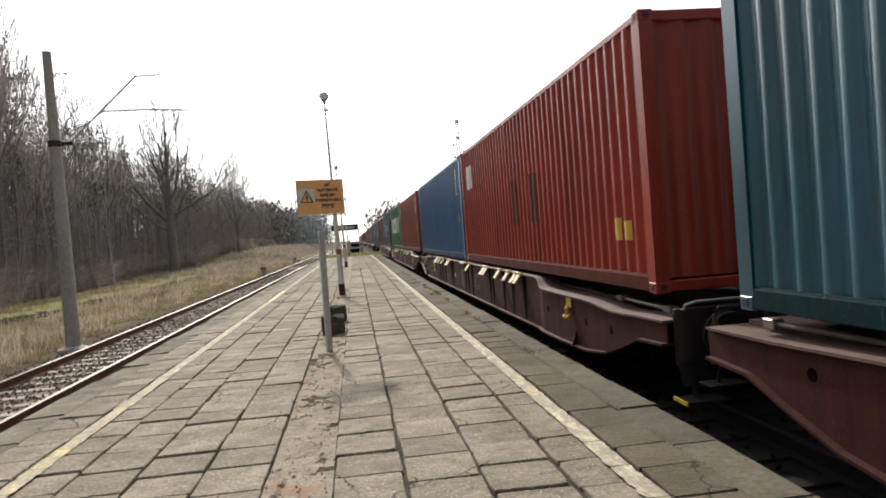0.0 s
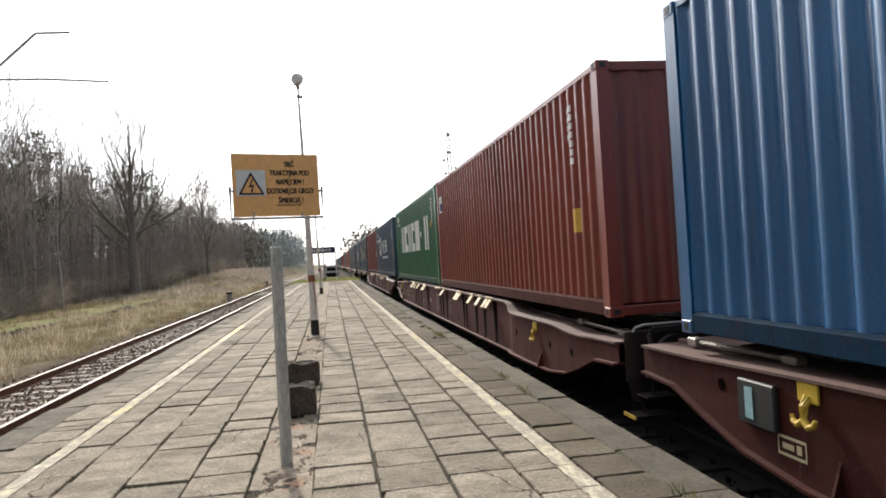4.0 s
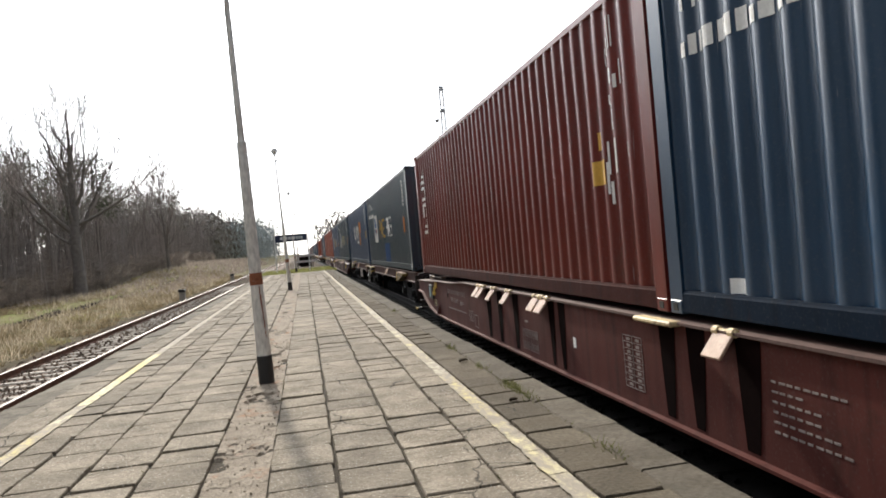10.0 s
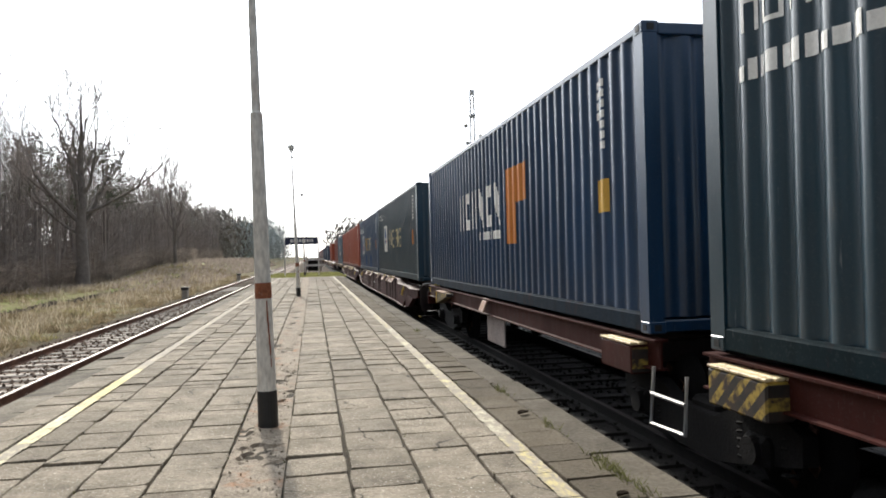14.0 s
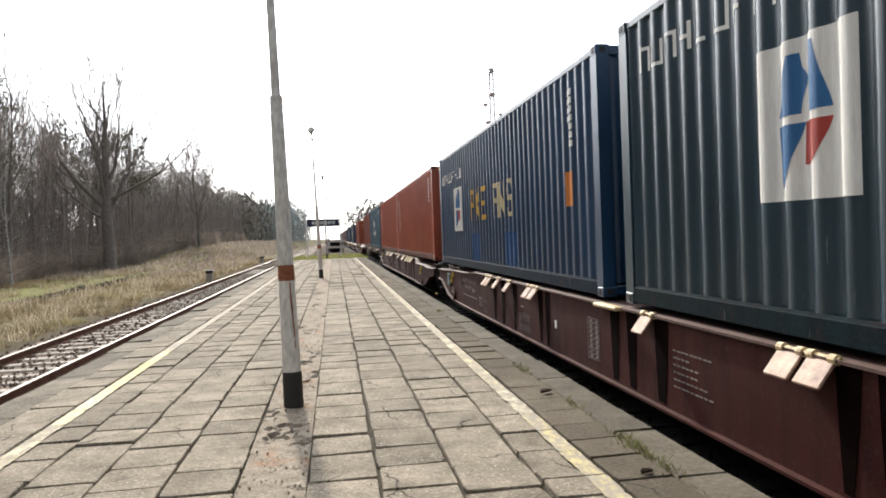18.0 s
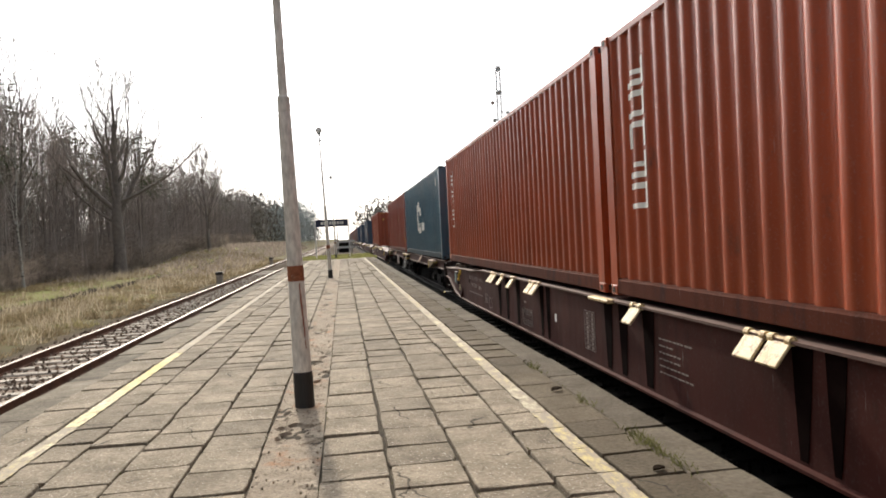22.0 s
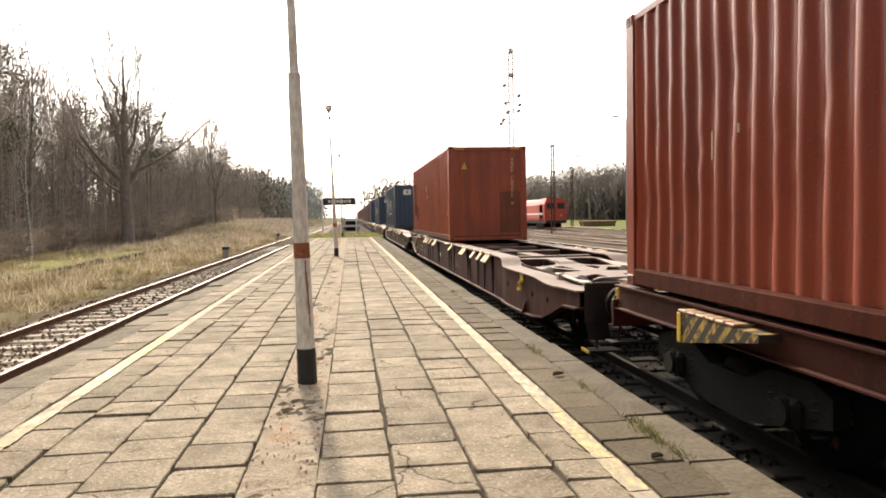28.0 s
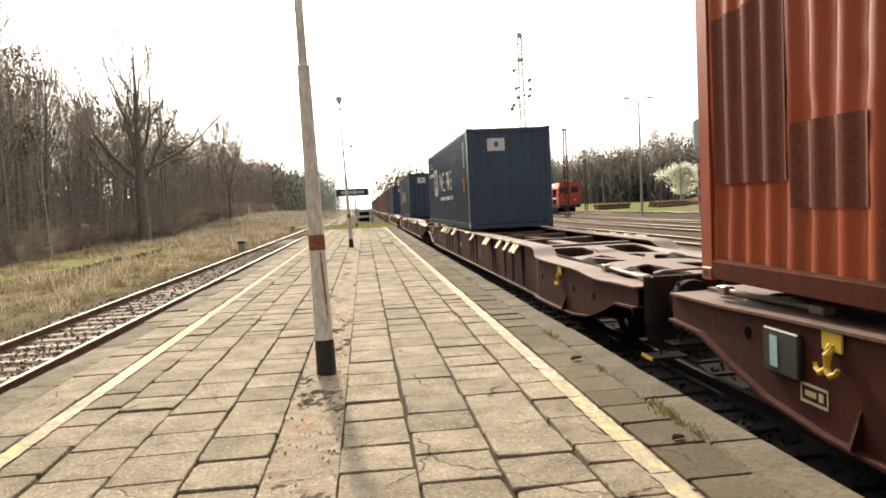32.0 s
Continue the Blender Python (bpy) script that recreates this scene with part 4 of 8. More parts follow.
def blocks(out, y, z0, z1, widths, gap=0.09, kinds="wdwdw", mat=None):
    """Plain upright blocks in a row, running towards the front end; each is a part of its own."""
    for w, k in zip(widths, kinds):
        g = Geo()
        out.append(("letter_block", g, mat or WHITEPAINT, ""))
        if k == "w":
            side_mark(g, y - w, y, z0, z1)
        elif k == "d":
            side_mark(g, y - w * 0.4, y, z0, z1)
            side_mark(g, y - w, y - w * 0.62, z0, z1)
        elif k == "s":
            for i in range(10):
                f0, f1 = i / 10, (i + 1) / 10
                side_mark(g, y - w * (0.35 + 0.65 * f1), y - w * 0.65 * f0, z1 - (z1 - z0) * f1, z1 - (z1 - z0) * f0)
        elif k == "e":
            side_mark(g, y - w * 0.42, y, z0, z1)
            side_mark(g, y - w, y - w * 0.42, z0, z0 + 0.28 * (z1 - z0))
            side_mark(g, y - w, y - w * 0.42, z1 - 0.28 * (z1 - z0), z1)
        else:
            for i in range(28):
                f, h = (i + 0.5) / 28, (z1 - z0) / 28
                for a, b in strokes(k, f):
                    side_mark(g, y - w * b, y - w * a, z0 + h * i, z0 + h * (i + 1))
        y -= w + gap
    return y


def logo_carrier(first, second, strip, tail, up=0.0, blue=(), back=0.0, drop=0.0):
    """The marks of one operator's dark containers: a white panel with a red and blue sign, two block groups, a line of small text."""
    out = []
    out.append(("logo_panel", patch(8.82 + back, 9.82 + back, 0.93 + up - drop * 0.4, 2.0 + up - drop * 0.4), PANELWHITE, "dirty white panel"))
    def blade(name, label, mat, z0, z1, edge):
        g = Geo()
        for i in range(24):
            f, h = (i + 0.5) / 24, (z1 - z0) / 24
            a, b = edge(f)
            if a > b:
                side_mark(g, b + back, a + back, z0 + up - drop * 0.4 + h * i, z0 + up - drop * 0.4 + h * (i + 1), off=0.006)
        out.append((name, g, mat, label))
    # a four-pointed star between two blue blades and a red quarter
    blade("logo_sign", "blue sign", BLUESIGN, 1.5, 1.9, lambda f: (9.6 - 0.14 * f, 9.36 - 0.3 * f ** 2 if f < 0.55 else 9.27 + 0.38 * (f - 0.55) - 0.3 * (f > 0.75) * (f - 0.75)))
    blade("logo_sign", "blue sign", BLUESIGN, 1.5, 1.95, lambda f: (9.27 - 0.02 * f, 9.06 + 0.14 * f))
    blade("logo_sign", "blue sign", BLUESIGN, 1.02, 1.44, lambda f: (9.57 + 0.03 * f, 9.52 - 0.2 * f))
    blade("logo_spot", "red sign", REDPAINT, 1.16, 1.44, lambda f: (9.34 - 0.02 * f, 9.28 - 0.22 * math.sqrt(f)))
    blocks(out, 7.87, 1.07 + up, 1.75 + up, (0.40, 0.5, 0.52), 0.07, "PKE", first)
    blocks(out, 5.72, 1.07 + up, 1.73 + up, (0.42, 0.55, 0.5), 0.07, "FNS", second)
    g = Geo()
    r = random.Random(3)
    y = 11.72 + back
    while y > 9.2:
        w = r.choice((0.14, 0.18, 0.2))
        low, q = 2.3 - drop, 0.035
        side_mark(g, y - q, y, low, low + 0.24)
        if r.random() < 0.7:
            side_mark(g, y - w, y - w + q, low, low + 0.24)
        if r.random() < 0.6:
            bar = low + r.choice((0.0, 0.1, 0.205))
            side_mark(g, y - w + q, y - q, bar, bar + q)
        y -= w + 0.09
    if strip:
        y = 11.8
        while y > 9.85:
            w = r.uniform(0.06, 0.11)
            side_mark(g, y - w, y, 1.96, 2.07 + r.choice((0, 0.04)))
            y -= w + 0.035
    out.append(("small_text", g, WHITEPAINT, ""))
    if tail:
        g = Geo()
        for lo, hi in ((5.98, 7.88), (4.08, 5.58)):
            y = hi
            while y > lo:
                w = r.uniform(0.08, 0.15)
                side_mark(g, y - w, y, 0.93, 1.06)
                y -= w + 0.05
        out.append(("small_text", g, WHITEPAINT, ""))
    for y0, y1, z0, z1 in blue:
        out.append(("overpainted_patch", patch(y0, y1, z0, z1, 0.003), BLUEPATCH, "blue overpainted patch"))
    return out


def yellow_label(y=0.62, z=1.25, h=0.42, w=0.32, mat=None):
    g = Geo()
    side_mark(g, y, y + w, z, z + h)
    return ("hazard_label", g, mat or OCHREPAINT, "orange-yellow label")


def side_triangle(y, z, h):
    """A warning triangle stuck over the folds of the wall."""
    g = Geo()
    for i in range(7):
        w = 0.15 * (1 - i / 7)
        side_mark(g, y + 0.15 - w, y + 0.15 + w, z + h * i / 7, z + h * (i + 1) / 7)
    return ("warning_triangle", g, OCHREPAINT, "orange-yellow warning triangle")


def code_part():
    g = Geo()
    marks_code(g)
    return ("code_marking", g, WHITEPAINT, "")


def end_panel(kind):
    """Marks on a container's front end: a white panel with a blue emblem, or a warning triangle with its code column."""
    g = Geo()
    if kind == "panel":
        end_mark(g, -0.62, -0.12, 2.24, 2.6)
        emblem = Geo()
        end_mark(emblem, -0.42, -0.3, 2.36, 2.5, 0.006)
        return [("end_panel", g, SIGNWHITE, "white panel"), ("emblem", emblem, BLUESIGN, "blue emblem")]
    for i in range(6):
        end_mark(g, -0.72 - 0.09 * (1 - i / 6), -0.72 + 0.09 * (1 - i / 6), 2.2 + i * 0.035, 2.2 + (i + 1) * 0.035)
    code, r = Geo(), random.Random(4)
    for k in range(13):
        z = 2.53 - 0.112 * k
        if k not in (4, 11):
            end_mark(code, 0.74, 0.755, z - 0.085, z)
            if r.random() < 0.7:
                end_mark(code, 0.785, 0.8, z - 0.085, z)
            end_mark(code, 0.755, 0.785, z - (0.015 if r.random() < 0.5 else 0.05), z - (0.0 if k % 2 else 0.035))
    panel, frame_lines = Geo(), Geo()
    end_mark(panel, 0.4, 0.99, 0.27, 1.48, 0.003)
    for x0, x1, z0, z1 in ((0.385, 0.4, 0.25, 1.5), (0.99, 1.005, 0.25, 1.5), (0.4, 0.99, 0.25, 0.27), (0.4, 0.99, 1.48, 1.5), (0.6, 0.615, 0.27, 1.48)):
        end_mark(frame_lines, x0, x1, z0, z1, 0.005)
    strips = []
    for x0 in (-1.0, 0.72):
        for k in range(4):
            strips.append(("hazard_stripe", Geo().box(x0 + 0.075 * k, x0 + 0.04 + 0.075 * k, 0.006, 0.0095, CH - 0.11, CH - 0.04), OCHREPAINT, ""))
    return [("warning_triangle", g, OCHREPAINT, "yellow warning triangle"), ("code_marking", code, CREAMPAINT, "upright pale code column"),
            ("overpainted_patch", panel, BROWNPATCH, "tall browner overpainted panel"), ("patch_outline", frame_lines, DARKPATCH, "")] + strips


def bar_column(y, z0, z1, w, mat, n=5):
    """An upright row of letter-sized shapes, solid, open or split."""
    g = Geo()
    h = (z1 - z0) / n
    for k in range(n):
        a, b = z0 + k * h + 0.1 * h, z0 + (k + 1) * h - 0.06 * h
        kind = (k * 2 + n) % 3
        side_mark(g, y, y + w * 0.3, a, b)
        if kind == 0:
            side_mark(g, y + w * 0.68, y + w, a, b)
            side_mark(g, y + w * 0.3, y + w * 0.68, b - 0.2 * h, b)
        elif kind == 1:
            side_mark(g, y + w * 0.3, y + w, a, a + 0.2 * h)
            side_mark(g, y + w * 0.3, y + w * 0.85, a + 0.36 * h, a + 0.52 * h)
        else:
            side_mark(g, y + w * 0.3, y + w, b - 0.2 * h, b)
            side_mark(g, y + w * 0.3, y + w, a, a + 0.18 * h)
    return ("upright_lettering", g, mat, "white upright row of letter shapes")


def container(name_label, colour, u, marks=(), end=None, dented=False):
    c = thing("shipping_container", name_label, "container", "containers on the freight train", at=(RIGHT_TRACK, u, LOAD))
    for name, meshes in CONTAINER.items():
        for k, me in enumerate(meshes):
            # lower rails and floor pan take the paints darkened for shade
            recolour(part(name, DENTED if dented and name == "side_wall" and k == 0 else me, None, c), GRIMY_SHADED[colour] if name in ("bottom_rail", "floor_pan") else COLOURS[colour])
    for name, g, m, label in marks:
        small = name in ("small_text", "code_marking", "scratched_paint", "upright_lettering")
        part(name, g, m, c, label, kind="stuff" if small else "")
    for name, g, m, label in end_panel(end) if end else ():
        part(name, g, m, c, label, kind="stuff" if name == "code_marking" else "")
    MOVING.append((c, RIGHT_TRACK, u, LOAD))
    return c


def green_marks():
    out = []
    blocks(out, 10.12, 1.08, 2.12, (0.97, 0.95, 0.92, 0.95, 0.95), 0.27, "deded")
    blocks(out, 4.0, 1.52, 1.70, (0.42,), 0.1, "w")
    blocks(out, 2.85, 1.06, 2.14, (0.78,), 0.1, "d")
    h = Geo()
    side_mark(h, 11.0, 11.45, 2.42, 2.66)
    for k in range(6):
        side_mark(h, 10.75 + 0.16 * k, 10.85 + 0.16 * k, 2.25, 2.32)
    return out + [("small_mark", h, WHITEPAINT, ""), code_part(), yellow_label(1.1, 1.75, 0.16, 0.2)]


def pan_marks():
    out = []
    blocks(out, 8.5, 1.24, 1.96, (0.46,) * 6, 0.105, "dedses")
    t = Geo()
    for k in range(8):
        side_mark(t, 5.22 + 0.2 * k, 5.36 + 0.2 * k, 1.02, 1.16)
    out.append(("small_text", t, WHITEPAINT, ""))
    h = Geo()
    side_mark(h, 3.8, 4.9, 1.55, 2.1)
    side_mark(h, 4.35, 4.9, 0.92, 1.55)
    return out + [("orange_sign", h, ORANGEPAINT, "orange sign"), code_part(), yellow_label(0.94, 1.19, 0.35, 0.29)]


def sea_marks():
    out = []
    for y0, y1, z0, z1 in ((6.62, 7.05, 0.95, 2.0), (6.2, 6.62, 1.72, 2.1), (5.75, 6.2, 1.55, 1.85), (5.95, 6.62, 0.85, 1.08)):
        out.append(("white_sign", patch(y0, y1, z0, z1), WHITEPAINT, "faded white sign"))
    for k in range(5):
        out.append(("letter_bar", patch(4.75 + 0.34 * k, 4.98 + 0.34 * k, 0.95, 1.25), WHITEPAINT, "faded white bar"))
    h = Geo()
    side_mark(h, 0.98, 1.04, 2.35, 2.6)
    return out + [("code_marking", h, WHITEPAINT, "")]


def red_patches():
    out = []
    blocks(out, 11.5, 1.87, 2.45, (0.42, 0.18), 0.1, "dw")
    return out + [("overpainted_patch", patch(4.5, 5.0, 0.86, 1.68), DARKPATCH, "dark overpainted patch"),
            ("overpainted_patch", patch(6.0, 6.55, 0.86, 1.68), DARKPATCH, "dark overpainted patch"),
            yellow_label(0.95, 0.55, 0.26, 0.22), yellow_label(0.66, 0.55, 0.22, 0.2)]


def plain_marks():
    return [code_part(), yellow_label()]


def scuffs(seed, mat, n=6):
    r = random.Random(seed)
    g = Geo()
    for _ in range(n):
        y, z = r.uniform(0.5, 11.0), r.uniform(0.3, 2.2)
        side_mark(g, y, y + r.uniform(0.015, 0.04), z, z + r.uniform(0.06, 0.25), off=0.003)
    return ("scratched_paint", g, mat, "")


def peeling():
    """Pale upright flakes where the paint has come off near the front end."""
    r = random.Random(17)
    g = Geo()
    for _ in range(16):
        y, z = r.uniform(0.5, 1.0), r.uniform(0.7, 2.4)
        side_mark(g, y, y + r.uniform(0.012, 0.04), z, z + r.uniform(0.06, 0.34), off=0.003)
    return ("scratched_paint", g, WHITEPAINT, "")


# ---- wagons ----
SPAN = 24.67                     # two forty-foot loads
END = 0.36                       # the frame reaches past the loads


def sill_lines():
    """Upper and lower edge of the deep side sill, from the front end to the rear end."""
    front_top = [(-END, 0.47), (0.35, 0.455), (0.7, 0.435), (1.05, 0.43), (1.4, 0.45), (1.75, 0.475), (2.1, 0.48), (3.6, 0.475), (4.0, 0.48), (4.15, 0.49),
                 (4.25, 0.515), (4.35, 0.55), (4.45, 0.59), (4.55, 0.62), (4.7, 0.638), (12.335, 0.64)]
    half_top = [(-END, 0.50), (0.6, 0.51), (1.6, 0.545), (2.6, 0.57), (3.4, 0.575), (4.0, 0.59), (4.6, 0.63), (5.0, 0.64), (12.335, 0.64)]
    half_low = [(-END, 0.27), (0.25, 0.24), (0.75, 0.08), (1.3, -0.07), (2.0, -0.15), (3.2, -0.175), (12.335, -0.18)]
    ys = sorted({p[0] for p in half_top + half_low + front_top})

    def at(line, y):
        for (a, za), (b, zb) in zip(line, line[1:]):
            if a <= y <= b:
                return za + (zb - za) * (y - a) / (b - a)
        return line[-1][1]
    lo = [(y, at(half_low, y)) for y in ys]
    hi = [(y, at(half_top, y)) for y in ys]
    lo += [(SPAN - y, z) for y, z in lo[-2::-1]]
    rear = hi[-2::-1]
    hi = [(y, at(front_top, y)) for y in ys] + [(SPAN - y, z) for y, z in rear]
    return lo, hi


LOW, HIGH = sill_lines()


CLAMPS = [(5.74, 0.22), (6.03, 0.22), (6.68, 0.23), (7.52, 0.23), (8.92, 0.25), (9.22, 0.25), (11.36, 0.24),
          (15.15, 0.25), (15.45, 0.25), (16.72, 0.23), (17.54, 0.23), (18.2, 0.22), (18.47, 0.22)]
POCKETS = [(5.36, 5.66), (6.32, 6.6), (7.14, 7.42), (8.3, 8.5), (8.62, 8.84), (11.0, 11.28), (11.66, 11.92), (12.1, 12.36), (14.55, 14.78), (14.9, 15.12), (16.36, 16.64), (17.18, 17.46), (17.84, 18.12)]


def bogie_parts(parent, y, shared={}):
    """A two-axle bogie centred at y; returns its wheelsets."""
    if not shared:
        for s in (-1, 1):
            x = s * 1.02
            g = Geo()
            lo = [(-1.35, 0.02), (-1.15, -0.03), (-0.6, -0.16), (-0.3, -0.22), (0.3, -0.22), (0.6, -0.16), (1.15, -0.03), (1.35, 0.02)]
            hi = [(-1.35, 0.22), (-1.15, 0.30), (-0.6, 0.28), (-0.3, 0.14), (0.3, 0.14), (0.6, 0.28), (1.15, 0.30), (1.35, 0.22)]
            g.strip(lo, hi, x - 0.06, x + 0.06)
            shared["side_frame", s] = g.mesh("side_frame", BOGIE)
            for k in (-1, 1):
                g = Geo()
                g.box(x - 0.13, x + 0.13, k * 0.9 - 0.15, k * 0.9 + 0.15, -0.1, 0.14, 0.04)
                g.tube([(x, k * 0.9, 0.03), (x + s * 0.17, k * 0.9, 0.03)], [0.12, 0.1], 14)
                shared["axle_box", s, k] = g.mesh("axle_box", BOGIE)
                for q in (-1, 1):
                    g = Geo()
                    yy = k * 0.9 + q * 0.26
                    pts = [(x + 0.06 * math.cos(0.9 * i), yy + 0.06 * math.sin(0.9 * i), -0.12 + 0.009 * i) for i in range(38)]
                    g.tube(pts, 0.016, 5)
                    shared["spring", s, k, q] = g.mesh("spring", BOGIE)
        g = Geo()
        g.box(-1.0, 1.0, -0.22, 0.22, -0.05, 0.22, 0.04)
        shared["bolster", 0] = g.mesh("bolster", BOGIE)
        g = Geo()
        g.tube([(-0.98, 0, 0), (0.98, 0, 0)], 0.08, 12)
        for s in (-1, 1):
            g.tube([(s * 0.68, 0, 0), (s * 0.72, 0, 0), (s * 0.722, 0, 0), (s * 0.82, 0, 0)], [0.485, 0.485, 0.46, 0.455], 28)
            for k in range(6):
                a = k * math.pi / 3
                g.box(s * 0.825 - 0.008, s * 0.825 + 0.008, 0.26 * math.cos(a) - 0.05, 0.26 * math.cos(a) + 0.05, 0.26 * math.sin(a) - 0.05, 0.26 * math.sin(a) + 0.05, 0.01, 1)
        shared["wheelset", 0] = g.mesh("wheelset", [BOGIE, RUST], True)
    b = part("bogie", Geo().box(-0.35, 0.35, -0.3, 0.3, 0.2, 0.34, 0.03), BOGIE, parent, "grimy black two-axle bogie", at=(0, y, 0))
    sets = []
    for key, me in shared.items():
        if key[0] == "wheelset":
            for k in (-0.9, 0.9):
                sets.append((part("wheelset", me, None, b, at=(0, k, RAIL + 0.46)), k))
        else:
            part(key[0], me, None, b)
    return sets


def end_gear(w, y, s, mats, rail_mat=None):
    """Headstock, buffers, coupling, rails and step at one end; s points outwards."""
    def box(x0, x1, a, b, z0, z1, c=0.01):
        return Geo().box(x0, x1, min(y + s * a, y + s * b), max(y + s * a, y + s * b), z0, z1, c)
    front = s < 0
    part("headstock", box(-1.24, 1.24, 0.0, 0.07, 0.06 if front else 0.18, 0.6 if front else 0.5, 0.012), WAGONDARK if front else mats, w, "dark dirty headstock" if front else "")
    for x in (-0.875, 0.875):
        g = Geo()
        g.tube([(x, y, 0.36), (x, y + s * 0.42, 0.36)], 0.09, 14)
        g.tube([(x, y + s * 0.40, 0.36), (x, y + s * 0.46, 0.36)], [0.23, 0.225], 20)
        part("buffer", g, BOGIE, w)
    g = Geo()
    g.tube([(0, y, 0.36), (0, y + s * 0.35, 0.36), (0, y + s * 0.5, 0.3)], 0.05, 8)
    part("coupling", g, BOGIE, w)
    if front:
        # a curved corner plate that carries the step, a bright bar along the top and a raised loop
        g = Geo()
        arc = [(-1.25 + 0.1 * (1 - math.cos(a)), 0.12 * math.sin(a)) for a in (0.0, 0.5, 1.0, 1.57)] + [(-1.0, 0.125), (-0.98, 0.125)]
        for z0, z1, k in ((0.12, 0.6, 1.0), (-0.14, 0.12, 0.75)):
            o = len(g.v)
            g.v += [(p[0] + (0.05 if z < 0.1 else 0.0), y + s * (0.06 + p[1] * k), z) for z in (z0, z1) for p in arc]
            n = len(arc)
            g.f += [(o + i, o + i + 1, o + n + i + 1, o + n + i) for i in range(n - 1)]
            g.m += [0] * (n - 1)
        part("corner_plate", g, WAGONDARK, w, "dark curved corner plate", smooth=True)
        g = Geo()
        g.tube([(-1.12, y + s * 0.1, 0.1), (-1.12, y + s * 0.14, -0.24)], 0.018, 6)
        g.add(*slab_box(-1.28, -0.86, y + s * 0.02, y + s * 0.3, -0.27, -0.245))
        step = part("shunter_step", g, WAGONDARK, w)
        part("step_edge", Geo().box(-1.29, -1.275, min(y + s * 0.02, y + s * 0.3), max(y + s * 0.02, y + s * 0.3), -0.275, -0.24), YELLOW, step, "yellow step edge")
        g = Geo().tube([(-1.18, y + s * 0.1, 0.58), (-1.16, y + s * 0.13, 0.64), (-1.05, y + s * 0.13, 0.665), (1.1, y + s * 0.13, 0.665), (1.16, y + s * 0.1, 0.6)], 0.016, 8)
        part("handrail", g, STEEL, w, "bright steel bar")
        g = Geo().tube([(-0.12, y + s * 0.13, 0.665), (-0.1, y + s * 0.13, 0.78), (0.0, y + s * 0.13, 0.86), (1.0, y + s * 0.13, 0.88), (1.1, y + s * 0.13, 0.8), (1.12, y + s * 0.13, 0.665)], 0.014, 8)
        part("handrail", g, rail_mat or AMBERRAIL, w, "amber painted loop")
    else:
        for x in (-1.16, 0.7):
            g = Geo().tube([(x, y, 0.42), (x, y + s * 0.1, 0.6), (x + 0.06, y + s * 0.12, 0.66), (x + 0.42, y + s * 0.12, 0.66), (x + 0.48, y + s * 0.1, 0.6), (x + 0.48, y, 0.42)], 0.02, 7)
            part("handrail", g, rail_mat or WAGONDARK, w)
        g = Geo()
        g.tube([(-1.1, y + s * 0.06, 0.3), (-1.1, y + s * 0.2, 0.05), (-1.1, y + s * 0.2, -0.02)], 0.018, 6)
        g.add(*slab_box(-1.22, -0.88, y + s * 0.1, y + s * 0.34, -0.04, -0.02))
        part("shunter_step", g, WAGONDARK, w)


def slab_box(x0, x1, y0, y1, z0, z1):
    g = Geo().box(x0, x1, min(y0, y1), max(y0, y1), z0, z1, 0.004)
    return g.v, g.f


TEXT_CACHE = {}


def lettering(text, size, mat):
    if (text, size) not in TEXT_CACHE:
        TEXT_CACHE[text, size] = text_mesh(text, size, mat)
    return TEXT_CACHE[text, size]


def face_west(y, z, x=-1.262):
    """A pose for lettering on a wall that faces the platform."""
    return Matrix.Translation((x, y, z)) @ Matrix(((0, 0, -1, 0), (-1, 0, 0, 0), (0, 1, 0, 0), (0, 0, 0, 1)))


def deep_wagon(u, label):
    w = thing("flat_wagon", label, "wagon", "wagons of the freight train", at=(RIGHT_TRACK, u, 0))
    if not DEEP_WAGON:
        build_deep_wagon(w)
        DEEP_WAGON.append(w)
    else:
        bpy.data.objects.remove(w)
        w = copy_thing(DEEP_WAGON[0], pose(RIGHT_TRACK, u, 0))
        if u in (59.69, 113.45):
            for ob in w.children:
                if ob.name.startswith("container_clamp"):
                    recolour(ob, RUSTYCLAMP)
        if u in (33.05, 59.69):
            for ob in w.children_recursive:
                if ob.type == "MESH" and ob.data.materials[0] == WAGONRED:
                    recolour(ob, WAGONLIGHT)
        if u == 6.76:
            hand_wheel(w)
            w.scale.y = 1.014
        if u == 113.45:
            w.scale.y = 1.016
        if u > 190:
            for ob in [ob for ob in w.children if ob.name.startswith("load_table")]:
                bpy.data.objects.remove(ob)
    MOVING.append((w, RIGHT_TRACK, u, 0.0))
    return w


DEEP_WAGON = []


def hand_wheel(w):
    """A yellow brake wheel with three spokes on the sill."""
    g = Geo()
    y, z, x = 19.3, 0.33, -1.315
    ring = [(x, y + 0.2 * math.cos(a * math.pi / 12), z + 0.2 * math.sin(a * math.pi / 12)) for a in range(25)]
    g.tube(ring, 0.016, 8)
    for a in (0.4, 2.5, 4.6):
        g.tube([(x + 0.03, y, z), (x, y + 0.2 * math.cos(a), z + 0.2 * math.sin(a))], 0.014, 6)
    g.tube([(x - 0.01, y, z), (x + 0.06, y, z)], 0.035, 10)
    part("brake_wheel", g, YELLOW, w, "yellow hand brake wheel")


